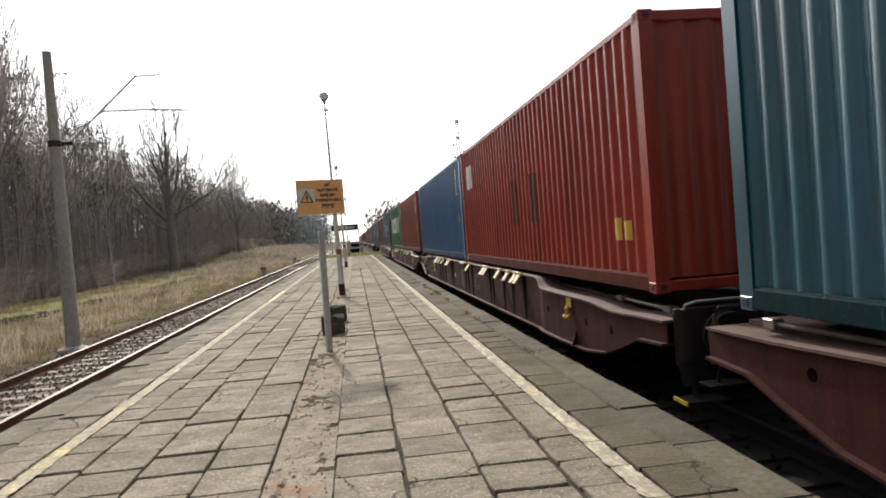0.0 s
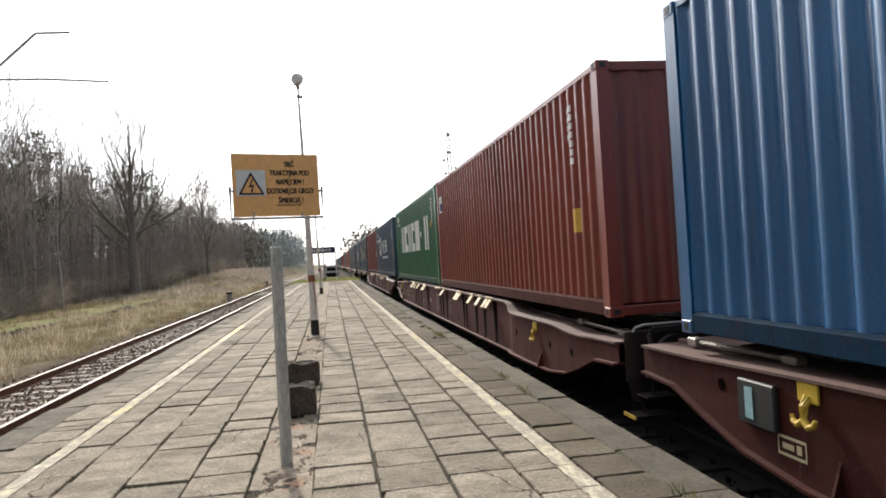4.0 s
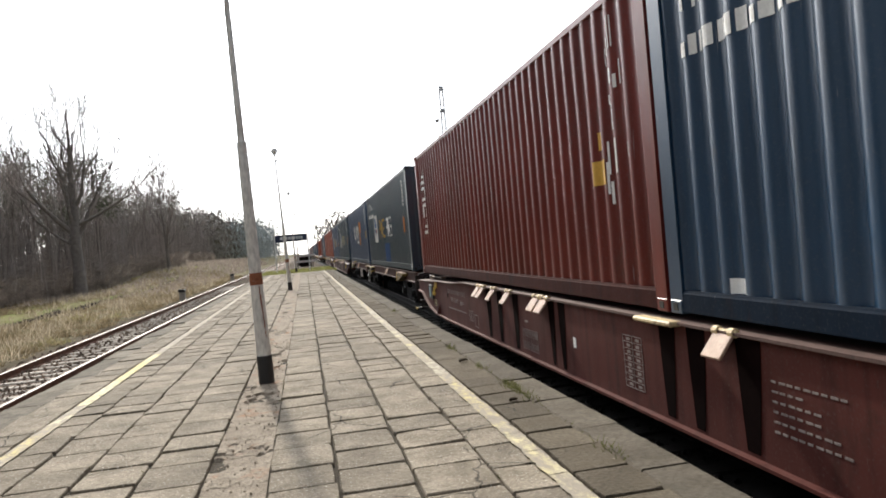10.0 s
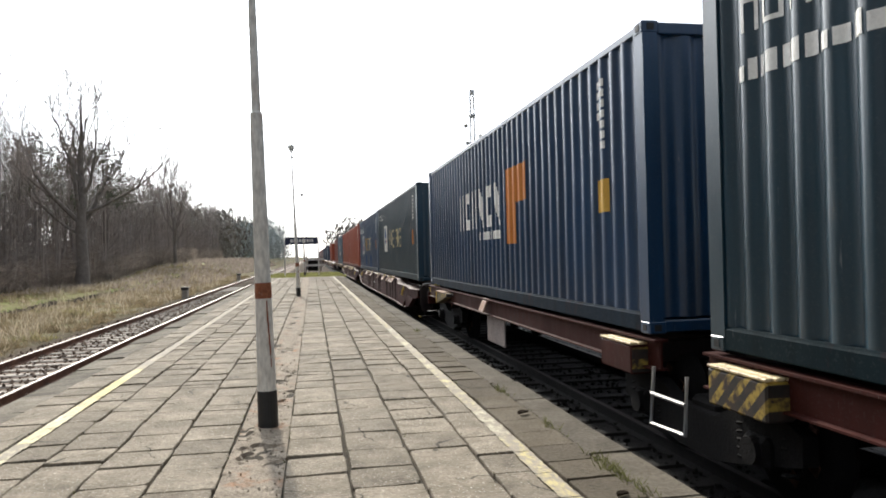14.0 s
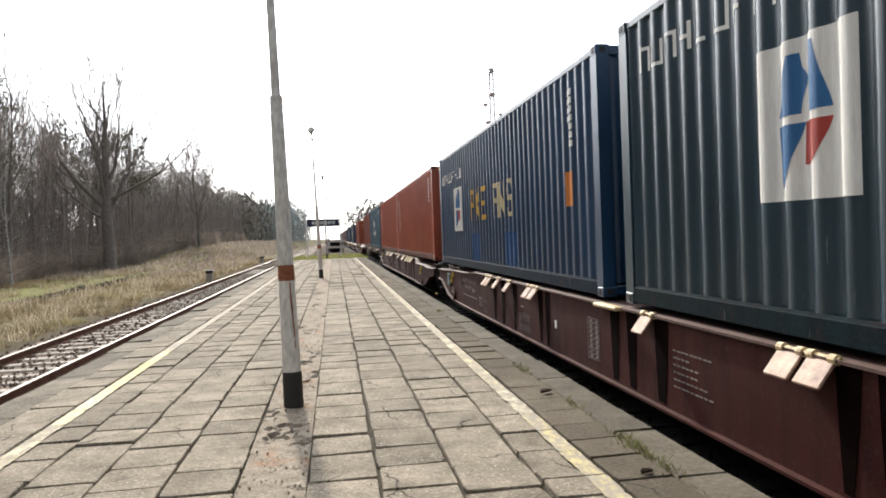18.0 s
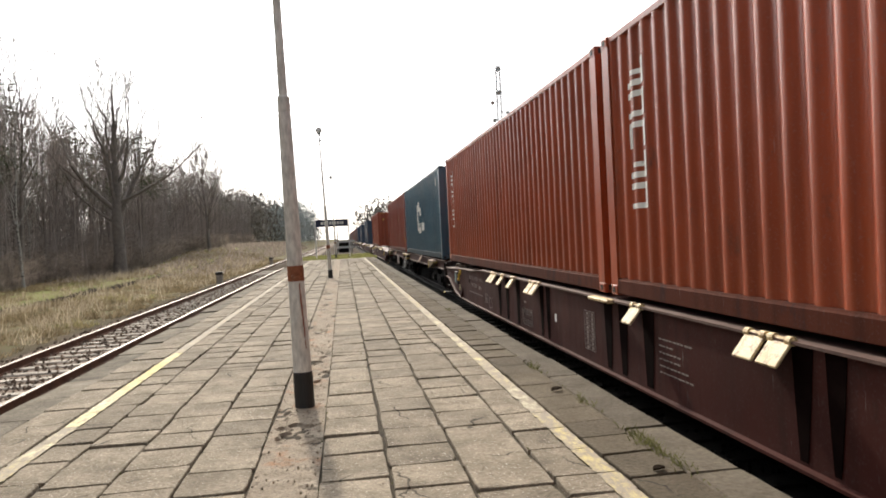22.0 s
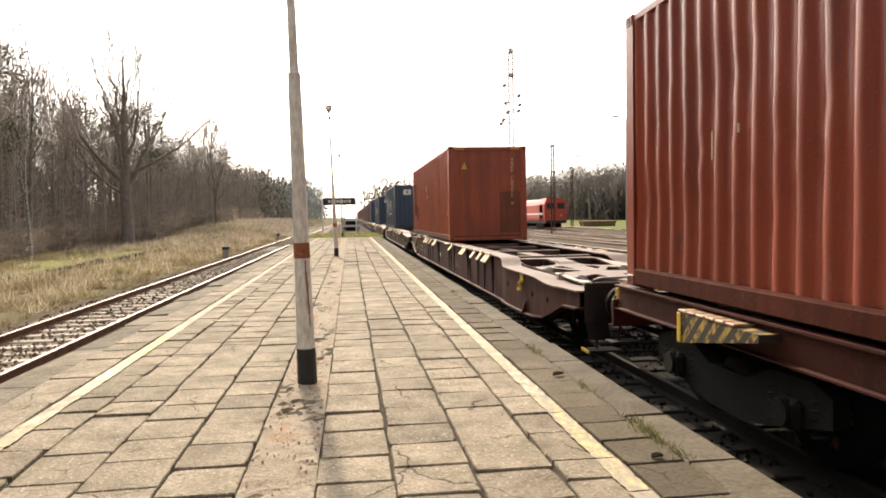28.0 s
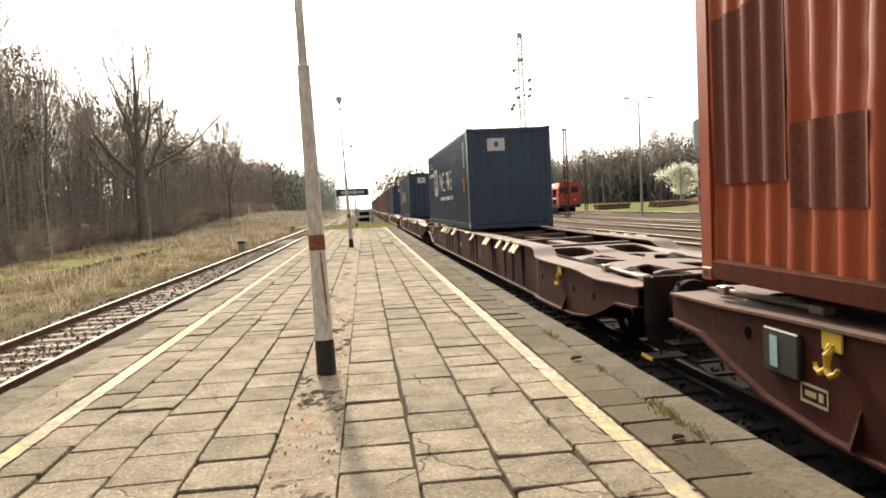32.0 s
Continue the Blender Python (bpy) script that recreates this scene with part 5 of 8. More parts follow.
def rounded(pts, k=0.22, n=5):
    """Rounds the corners of an outline."""
    out = []
    for i, p in enumerate(pts):
        a, b, c = Vector(pts[i - 1]), Vector(p), Vector(pts[(i + 1) % len(pts)])
        p0, p1 = b + (a - b) * min(0.45, k / (a - b).length), b + (c - b) * min(0.45, k / (c - b).length)
        for t in range(n + 1):
            f = t / n
            out.append((1 - f) ** 2 * p0 + 2 * f * (1 - f) * b + f * f * p1)
    return out


def deck_plate(flip):
    """A thick end plate between the sills with rounded openings cut through it."""
    loops = [[Vector(p) for p in ((-0.93, -0.3), (0.93, -0.3), (0.93, 5.5), (-0.93, 5.5))]]
    for s in (-1, 1):
        loops.append(rounded([(s * 0.2, 0.45), (s * 0.78, 0.35), (s * 0.66, 1.6), (s * 0.2, 2.1)]))
        loops.append(rounded([(s * 0.2, 2.75), (s * 0.62, 2.55), (s * 0.80, 1.9), (s * 0.84, 3.3), (s * 0.55, 3.55)], 0.12))
        loops.append(rounded([(s * 0.2, 3.15), (s * 0.42, 3.6), (s * 0.42, 3.9), (s * 0.2, 3.95)], 0.08))
        loops.append(rounded([(s * 0.2, 4.25), (s * 0.84, 3.9), (s * 0.84, 5.25), (s * 0.2, 5.25)], 0.25))
    pts, faces = [], []
    for lp in loops:
        o = len(pts)
        pts += lp
        faces.append(list(range(o, o + len(lp))))
    v2, _e, f2, *_r = geometry.delaunay_2d_cdt(pts, [], faces, 2, 1e-5)
    g, n = Geo(), len(v2)
    place = (lambda p, z: (p[0], SPAN - p[1], z)) if flip else (lambda p, z: (p[0], p[1], z - 0.07 * smooth_step(4.7, 4.1, p[1])))
    g.add([place(p, 0.562) for p in v2] + [place(p, 0.53) for p in v2], [tuple(f) for f in f2] + [tuple(i + n for i in f) for f in f2])
    seen = collections.Counter(frozenset(e) for f in f2 for e in zip(f, f[1:] + f[:1]))
    for e, k in seen.items():
        if k == 1:
            a, b = e
            g.f.append((a, b, b + n, a + n))
            g.m.append(0)
    return g


STEP_OUT = 0.05        # the sill stands further out at the front end


def bulge(g, s):
    """Moves the front end of a sill outwards in a smooth bend."""
    g.v = [(v[0] + s * STEP_OUT * smooth_step(4.5, 4.15, v[1]), v[1], v[2]) for v in g.v]


def build_deep_wagon(w):
    for s in (-1, 1):
        x = s * 1.245
        g = Geo()
        g.strip(LOW, HIGH, x - 0.008, x + 0.008)
        bulge(g, s)
        part("sill_web", g, WAGONRED, w)
        g = Geo()
        g.strip([(y, z) for y, z in HIGH], [(y, z + 0.022) for y, z in HIGH], x - (0.05 if s < 0 else 0.33), x + (0.33 if s < 0 else 0.05))
        bulge(g, s)
        part("top_flange", g, WAGONTOP, w, "worn pale top flange")
        g = Geo()
        g.strip([(y, z - 0.025) for y, z in LOW], LOW, x - 0.07, x + 0.07)
        bulge(g, s)
        part("bottom_flange", g, WAGONRED, w)
        # Recesses drawn as flat sheets; their inner shade is only colour.
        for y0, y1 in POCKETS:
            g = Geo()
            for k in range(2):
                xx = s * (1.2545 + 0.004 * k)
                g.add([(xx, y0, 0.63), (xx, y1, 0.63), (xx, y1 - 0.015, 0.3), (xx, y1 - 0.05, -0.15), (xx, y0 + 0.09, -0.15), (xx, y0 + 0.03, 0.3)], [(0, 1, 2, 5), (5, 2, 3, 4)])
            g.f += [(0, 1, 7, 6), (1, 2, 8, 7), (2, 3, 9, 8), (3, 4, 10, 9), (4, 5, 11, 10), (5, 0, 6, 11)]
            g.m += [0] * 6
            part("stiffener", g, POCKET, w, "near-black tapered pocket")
        part("joint_bar", Geo().box(min(s * 1.25, s * 1.36), max(s * 1.25, s * 1.36), 11.98, 12.62, 0.625, 0.668, 0.012), CLAMP, w, "pale bar at the joint of the loads")
        for y, q in CLAMPS:
            g = Geo()
            turn = Euler((0, s * radians(-38), 0)).to_matrix()
            g.box(s * 1.345 - 0.012, s * 1.345 + 0.012, y - q * 0.5, y + q * 0.5, 0.46, 0.66, 0.008, 0, turn)
            clamp = part("container_clamp", g, CLAMP, w, "pale folding container clamp")
            g = Geo()
            g.tube([(s * 1.275, y - q * 0.6, 0.655), (s * 1.275, y + q * 0.6, 0.655)], 0.02, 8)
            for k in (-0.4, 0.4):
                g.tube([(s * 1.275, y + k * q - 0.03, 0.655), (s * 1.275, y + k * q + 0.03, 0.655)], 0.034, 10)
            part("hinge", g, CLAMP, clamp)
        g = Geo().prism([(s * 1.30, -0.17), (s * 1.39, -0.17), (s * 1.30, 0.06)], 1, 2.47, 2.495)
        part("gusset", g, WAGONRED, w)
        g = Geo().prism([(s * 1.255, -0.15), (s * 1.34, -0.15), (s * 1.255, 0.1)], 1, SPAN - 2.3, SPAN - 2.275)
        part("gusset", g, WAGONRED, w)
        for y in (2.7, SPAN - 2.05):
            g = Geo()
            xx = s * (1.26 + STEP_OUT if y < 4 else 1.26)
            g.box(min(xx, xx + s * 0.02), max(xx, xx + s * 0.02), y - 0.1, y + 0.1, 0.42, 0.55, 0.005)
            g.tube([(xx + s * 0.01, y, 0.46), (xx + s * 0.05, y, 0.4), (xx + s * 0.055, y, 0.3)], [0.034, 0.03, 0.026], 8)
            for q in (-1, 1):
                g.tube([(xx + s * 0.055, y, 0.31), (xx + s * 0.06, y + q * 0.05, 0.275), (xx + s * 0.06, y + q * 0.1, 0.295), (xx + s * 0.055, y + q * 0.115, 0.33)], [0.026, 0.024, 0.02, 0.014], 8)
            if y < 4:
                g.v = [(v[0], v[1], v[2] - 0.085) for v in g.v]
            part("rope_hook", g, YELLOW, w, "yellow rope hook")
        # Holes drawn as flat discs in the same painted shade.
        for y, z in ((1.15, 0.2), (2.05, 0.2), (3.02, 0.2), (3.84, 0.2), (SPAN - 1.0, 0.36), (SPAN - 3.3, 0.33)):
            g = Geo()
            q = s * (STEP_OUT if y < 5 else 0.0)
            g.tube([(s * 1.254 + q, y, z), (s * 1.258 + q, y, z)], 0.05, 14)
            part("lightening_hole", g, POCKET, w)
        # white lettering on the web towards the rear end
        if s < 0:
            part("lettering", lettering("TEN   CZ-MT    Sggnss", 0.125, GREYPAINT), None, w, at=face_west(SPAN - 4.2, 0.26))
            g = Geo()
            for k in range(11):
                g.box(-1.257, -1.254, SPAN - 3.4 - 0.15 * k, SPAN - 3.35 - 0.15 * k - (0.02 if k % 3 else 0), 0.38, 0.46)
            for k in range(16):
                g.box(-1.257, -1.254, SPAN - 3.4 - 0.1 * k, SPAN - 3.34 - 0.1 * k, 0.07, 0.095)
            part("number_marking", g, GREYPAINT, w, kind="stuff")
            g = Geo()
            for y, wd, z0, z1 in ((SPAN - 5.2, 0.3, -0.02, 0.16), (SPAN - 5.62, 0.24, -0.1, 0.12)):
                for a, b, c, d in ((y, y + 0.01, z0, z1), (y - wd, y - wd + 0.01, z0, z1), (y - wd, y + 0.01, z0, z0 + 0.01), (y - wd, y + 0.01, z1 - 0.01, z1)):
                    g.box(-1.257, -1.254, a, b, c, d)
            part("boxed_mark", g, GREYPAINT, w, kind="stuff")
            part("lettering", lettering("GE", 0.15, GREYPAINT), None, w, at=face_west(SPAN - 5.34, 0.07))
            g = Geo()
            g.box(-1.257, -1.254, 15.98, 16.12, 0.27, 0.3)
            for j in range(4):
                g.box(-1.257, -1.254, 15.62, 16.262, -0.1 + 0.09 * j, -0.094 + 0.09 * j)
            for k in range(8):
                g.box(-1.257, -1.254, 15.62 + 0.09 * k, 15.626 + 0.09 * k, -0.1, 0.176)
            for k in range(14):
                i, j = k % 7, k // 7
                g.box(-1.257, -1.254, 15.65 + 0.09 * i, 15.672 + 0.09 * i, -0.075 + 0.18 * j, -0.025 + 0.18 * j)
            part("load_table", g, GREYPAINT, w, "faded white load table", kind="stuff")
            g = Geo()
            for k in range(6):
                for i in range(9 - (0, 5, 3, 3, 1, 0)[k]):
                    g.box(-1.257, -1.254, 10.92 - 0.075 * i - (0.045, 0.06, 0.05)[(i + k) % 3], 10.92 - 0.075 * i, 0.374 - 0.065 * k, 0.389 - 0.065 * k)
            part("notice", g, GREYPAINT, w, kind="stuff")
            g = Geo()
            for k in range(9):
                g.box(-1.257, -1.254, 12.7, 13.08, -0.04 + 0.06 * k, -0.033 + 0.06 * k)
            for k in range(3):
                g.box(-1.257, -1.254, 12.7 + 0.184 * k, 12.707 + 0.184 * k, -0.04, 0.447)
            for k in range(16):
                g.box(-1.257, -1.254, 12.75 + 0.18 * (k % 2), 12.82 + 0.18 * (k % 2), -0.02 + 0.06 * (k // 2), 0.005 + 0.06 * (k // 2))
            part("load_table", g, GREYPAINT, w, "tall faded load table", kind="stuff")
            g = Geo()
            g.box(-1.257, -1.254, 14.28, 14.36, 0.15, 0.26)
            part("notice", g, WHITEPAINT, w)
            g = Geo()
            for a, b, c, d in ((0, 0.3, 0, 0.02), (0, 0.3, 0.12, 0.14), (0, 0.012, 0, 0.14), (0.288, 0.3, 0, 0.14), (0.05, 0.1, 0.04, 0.1), (0.13, 0.25, 0.05, 0.09)):
                g.box(-1.257, -1.254, SPAN - 1.98 + a, SPAN - 1.98 + b, 0.0 + c, 0.0 + d)
            part("boxed_mark", g, CREAMPAINT, w, kind="stuff")
            g = Geo()
            g.box(-1.30, -1.25, SPAN - 1.72, SPAN - 1.28, 0.14, 0.47, 0.012)
            board = part("placard_holder", g, BLACK, w, "dark placard holder")
            g = Geo().box(-1.306, -1.302, SPAN - 1.48, SPAN - 1.385, 0.19, 0.42)
            part("placard", g, PALEPAPER, board, "pale turquoise paper")
    # open frame between the sills: spine, cross members and curved end plates
    g = Geo()
    g.strip([(y, 0.1) for y, z in HIGH], [(y, min(0.56, z)) for y, z in HIGH], -0.16, 0.16)
    part("spine_beam", g, WAGONTOP, w)
    for y in (5.7, 8.0, 10.2, 12.335, 14.47, 16.67, 18.97):
        part("cross_beam", Geo().box(-0.95, 0.95, y - 0.09, y + 0.09, 0.3, 0.6, 0.01), WAGONTOP, w)
    for m in (0, 1):
        def yy(y):
            return SPAN - y if m else y
        part("end_plate", deck_plate(m), WAGONTOP, w, "worn pale end plate with rounded openings")
        g = Geo()
        g.tube([(-1.0, yy(0.2), 0.59), (-0.98, yy(1.5), 0.6)], 0.022, 8)
        g.box(-1.04, -0.94, min(yy(1.45), yy(1.62)), max(yy(1.45), yy(1.62)), 0.57, 0.64, 0.01)
        g.box(-1.05, -0.95, min(yy(0.1), yy(0.25)), max(yy(0.1), yy(0.25)), 0.55, 0.63, 0.01)
        g.v = [(v[0], v[1], v[2] - (0.0 if m else 0.07)) for v in g.v]
        part("brake_rod", g, RAILHEAD, w, "bare steel rod")
        end_gear(w, SPAN + END if m else -END, 1 if m else -1, WAGONRED)
    for y in (2.2, SPAN - 2.2):
        bogie_parts(w, y)


SLIM_SETS = []


def slim_wagon(u, u2, u3, label):
    """An articulated container wagon: slim side beams, three open bogies. Loads at u..; second load at u2; ends at u3."""
    w = thing("articulated_wagon", label, "wagon", "wagons of the freight train", at=(RIGHT_TRACK, u, 0))
    ln, mid0, mid1 = u3 - u, CL, u2 - u
    yc = (mid0 + mid1) / 2
    for a, b in ((-END, mid0 + 0.1), (mid1 - 0.1, ln + END)):
        for s in (-1, 1):
            x = s * 1.16
            g = Geo()
            g.prism([(x - 0.07, 0.395), (x + 0.07, 0.395), (x + 0.07, 0.41), (x + 0.012, 0.414), (x + 0.012, 0.65), (x + 0.07, 0.655), (x + 0.07, 0.675),
                     (x - 0.07, 0.675), (x - 0.07, 0.655), (x - 0.012, 0.65), (x - 0.012, 0.414), (x - 0.07, 0.41)], 1, a, b)
            part("side_beam", g, WAGONRED, w)
        part("spine_beam", Geo().box(-0.3, 0.3, a, b, 0.05, 0.6, 0.02), WAGONDARK, w)
        n = 6
        for k in range(n):
            y = a + 0.4 + (b - a - 0.8) * k / (n - 1)
            part("cross_beam", Geo().box(-1.12, 1.12, y - 0.08, y + 0.08, 0.42, 0.62, 0.01), WAGONDARK, w)
        for y in ((6.15,) if a < 0 else (mid1 + 6.29,)):
            g = Geo()
            turn = Euler((0, radians(24), 0)).to_matrix()
            for q in (-0.09, 0.09):
                g.box(-1.28, -1.25, y + q - 0.075, y + q + 0.075, 0.45, 0.65, 0.006, 0, turn)
            g.tube([(-1.2, y - 0.2, 0.66), (-1.2, y + 0.2, 0.66)], 0.022, 8)
            part("container_clamp", g, RUSTYCLAMP, w, "pale folding container clamp")
    for y in (2.3, ln - 1.95):
        # striped wedge above the end bogie, tall at its far edge
        g = Geo()
        g.prism([(y + 0.48, 0.32), (y + 0.48, 0.6), (y - 0.8, 0.6), (y - 0.8, 0.54)], 0, -1.34, -1.12)
        st = part("support_bracket", g, STRIPES, w, "black and yellow striped support wedge")
        for k in range(6):
            part("top_slat", Geo().box(-1.345, -1.1, y - 0.48 + 0.16 * k, y - 0.48 + 0.14 + 0.16 * k, 0.604, 0.628, 0.006), RUSTYCLAMP, st, "worn pale slat")
        part("edge_plate", Geo().box(-1.352, -1.342, y + 0.4, y + 0.47, 0.34, 0.6, 0.003), YELLOW, st, "yellow edge plate")
    for y in (mid0 - 0.5, mid1 + 0.5):
        # brown box beside the middle bogie, pale slats on top and stripes on its end
        striped = y < yc
        st = part("support_box", Geo().box(-1.34, -1.12, y - 0.35, y + 0.35, 0.33, 0.6, 0.015), STRIPES if striped else WAGONRED, w,
                  "black and yellow striped support box" if striped else "brown-red support box")
        part("end_stripes", Geo().box(-1.33, -1.13, y - 0.357, y - 0.352, 0.35, 0.58), STRIPES, st, "black and yellow stripes")
        for k in range(3):
            part("top_slat", Geo().box(-1.345 + 0.083 * k, -1.275 + 0.083 * k, y - 0.35, y + 0.35, 0.604, 0.628, 0.006), CLAMP, st, "worn pale slat")
    g = Geo().box(-1.19, -1.165, mid1 + 5.15, mid1 + 6.3, -0.06, 0.4, 0.006)
    part("side_plate", g, GREYPAINT, w, "dull grey plate below the side beam")
    g = Geo()
    pts = [(-1.3, yc - 0.28, 0.46), (-1.34, yc - 0.3, 0.0), (-1.34, yc + 0.28, -0.03), (-1.3, yc + 0.28, 0.46)]
    g.tube(pts, 0.018, 6)
    g.tube([(-1.33, yc - 0.3, 0.24), (-1.33, yc + 0.28, 0.23)], 0.018, 6)
    part("step_ladder", g, STEEL, w, "bright steel step")
    for y, s in ((-END, -1), (ln + END, 1)):
        end_gear(w, y, s, WAGONRED, YELLOW)
    for y in (1.85, yc, ln - 1.85):
        SLIM_SETS.extend(bogie_parts(w, y))
    MOVING.append((w, RIGHT_TRACK, u, 0.0))
    return w


def make_train():
    red = "brown-red deep-sided container flat wagon with pale folding clamps"
    carrier = lambda *a, **k: logo_carrier(*a, **k) + [code_part(), yellow_label(1.0, 1.1, 0.45, 0.28, ORANGEPAINT)]
    WP, CP, OP = WHITEPAINT, CREAMPAINT, OCHREPAINT
    load = [
        (-19.4, "brown", "brown-red corrugated steel shipping container", plain_marks(), None),
        (-7.01, "teal", "teal corrugated steel shipping container with worn edges", plain_marks(), None),
        (6.76, "red", "red-oxide shipping container with dark overpainted patches", red_patches(), None),
        (19.24, "blue", "blue corrugated steel shipping container", [code_part(), yellow_label(0.75, 1.05, 0.24, 0.24), yellow_label(0.75, 1.95, 0.2, 0.14)], None),
        (33.05, "oxide", "faded red-brown shipping container with a small logo patch", [code_part(), yellow_label(0.9, 1.0, 0.3, 0.2)] +
         [("logo_panel", patch(11.55, 11.95, 2.0, 2.45), SIGNWHITE, "small white logo panel"), ("logo_sign", patch(11.6, 11.9, 2.05, 2.25, 0.006), BLUEPATCH, "")], None),
        (45.58, "green", "green shipping container with large white letter blocks", green_marks(), None),
        (59.69, "navy", "navy shipping container with white letter blocks and a logo panel", carrier(WP, WP, True, True, 0.2) + [("scuff", patch(11.2, 11.38, 0.2, 0.31), WHITEPAINT, "")], "panel"),
        (71.93, "maroon", "maroon shipping container with yellow labels", [peeling(), yellow_label(1.03, 1.16, 0.24, 0.3), yellow_label(1.12, 1.5, 0.18, 0.1)] + [bar_column(11.15, 0.92, 2.5, 0.5, WP, 4)], None),
        (85.86, "slate", "dark slate shipping container with letter blocks and a blue patch", carrier(OP, WP, True, False, blue=((5.15, 6.6, 0.19, 0.85),)), "panel"),
        (99.06, "deep", "deep blue shipping container with an orange sign", pan_marks(), None),
        (113.45, "slate", "dark slate shipping container with ochre and cream letter blocks", carrier(CP, CP, False, False) +
         [("turquoise_spot", patch(3.08, 3.27, 0.19, 0.3), TEALPATCH, "")], "panel"),
        (126.28, "deep", "dark blue shipping container with ochre and white letter blocks", carrier(OP, CP, False, False, blue=((7.1, 7.8, 0.19, 0.8), (3.9, 4.75, 0.19, 0.8)), back=0.2, drop=0.16), None),
        (140.1, "rust", "orange-brown shipping container with an upright row of letters", [code_part(), bar_column(11.15, 0.92, 2.5, 0.46, WP)], "triangle"),
        (152.5, "rust", "orange-brown shipping container with an upright row of letters", [bar_column(11.15, 0.92, 2.5, 0.46, WP)], None),
        (166.28, "sea", "sea-blue shipping container with a faded white sign", sea_marks(), None),
        (179.15, "brown", "brown-red shipping container with a yellow label", [yellow_label(0.45, 0.4, 0.34, 0.26), scuffs(8, CREAMPAINT, 10)], None),
        (205.41, "rust", "orange-brown shipping container with a warning triangle", [side_triangle(0.46, 0.8, 0.34), scuffs(9, WHITEPAINT, 7),
         ("overpainted_patch", patch(10.9, 11.95, 0.84, 2.24, 0.003), DARKPATCH, "dark overpainted patch"),
         ("overpainted_patch", patch(10.06, 10.85, 0.64, 1.24, 0.003), DARKPATCH, "dark overpainted patch"),
         ("burnt_spot", patch(2.68, 2.85, 1.12, 1.32), BLACK, "black spot")], "triangle"),
        (231.62, "navy", "navy shipping container with white letter blocks", carrier(WP, WP, True, True, 0.2), "panel"),
        (258.0, "navy", "navy shipping container with white letter blocks", carrier(WP, WP, False, False), "panel"),
        (284.4, "deep", "dark blue shipping container", plain_marks(), "panel"),
    ]
    order = ("maroon", "slate", "rust", "deep", "brown", "navy", "red", "teal")
    for k in range(14):
        load.append((298.5 + 26.4 * (k // 2) + 12.4 * (k % 2), order[k % 8], "%s-coloured corrugated shipping container far down the train" % ("dark" if k % 2 else "red-brown"), (), None))
    for u, colour, label, marks, end in load:
        container(label, colour, u, marks, end, u in (179.15, 205.41))
    for u in (-19.4, 6.76, 33.05, 59.69, 113.45, 140.1, 193.1, 219.3, 245.7, 272.1):
        deep_wagon(u, red)
    for k in range(7):
        deep_wagon(298.5 + 26.4 * k, red)
    for ob in [ob for ob in DEEP_WAGON[0].children_recursive if ob.name.startswith("placard")]:
        bpy.data.objects.remove(ob)
    slim_wagon(85.86, 99.06, 111.25, "low articulated container wagon with open bogies and striped brackets")
    slim_wagon(166.28, 179.15, 191.34, "low articulated container wagon with open bogies and striped brackets")


def patch(y0, y1, z0, z1, off=0.004):
    g = Geo()
    side_mark(g, y0, y1, z0, z1, 0, off)
    return g


make_train()


def motions():
    for ob, x, u, z in MOVING:
        walk(ob, [(t, pose(x, u - run_at(t), z)) for t in TIMES])
    fine = [k / 10 for k in range(0, 321)]
    near = [(ob, ob.location.y) for w, x, u, z in MOVING if u < 250 and w.name.startswith("flat_wagon")
            for ob in w.children_recursive if ob.name.startswith("wheelset")]
    for ob, k in SLIM_SETS + near:
        walk(ob, [(t, pose(0, k, RAIL + 0.46, math.degrees(run_at(t) / 0.46))) for t in fine])

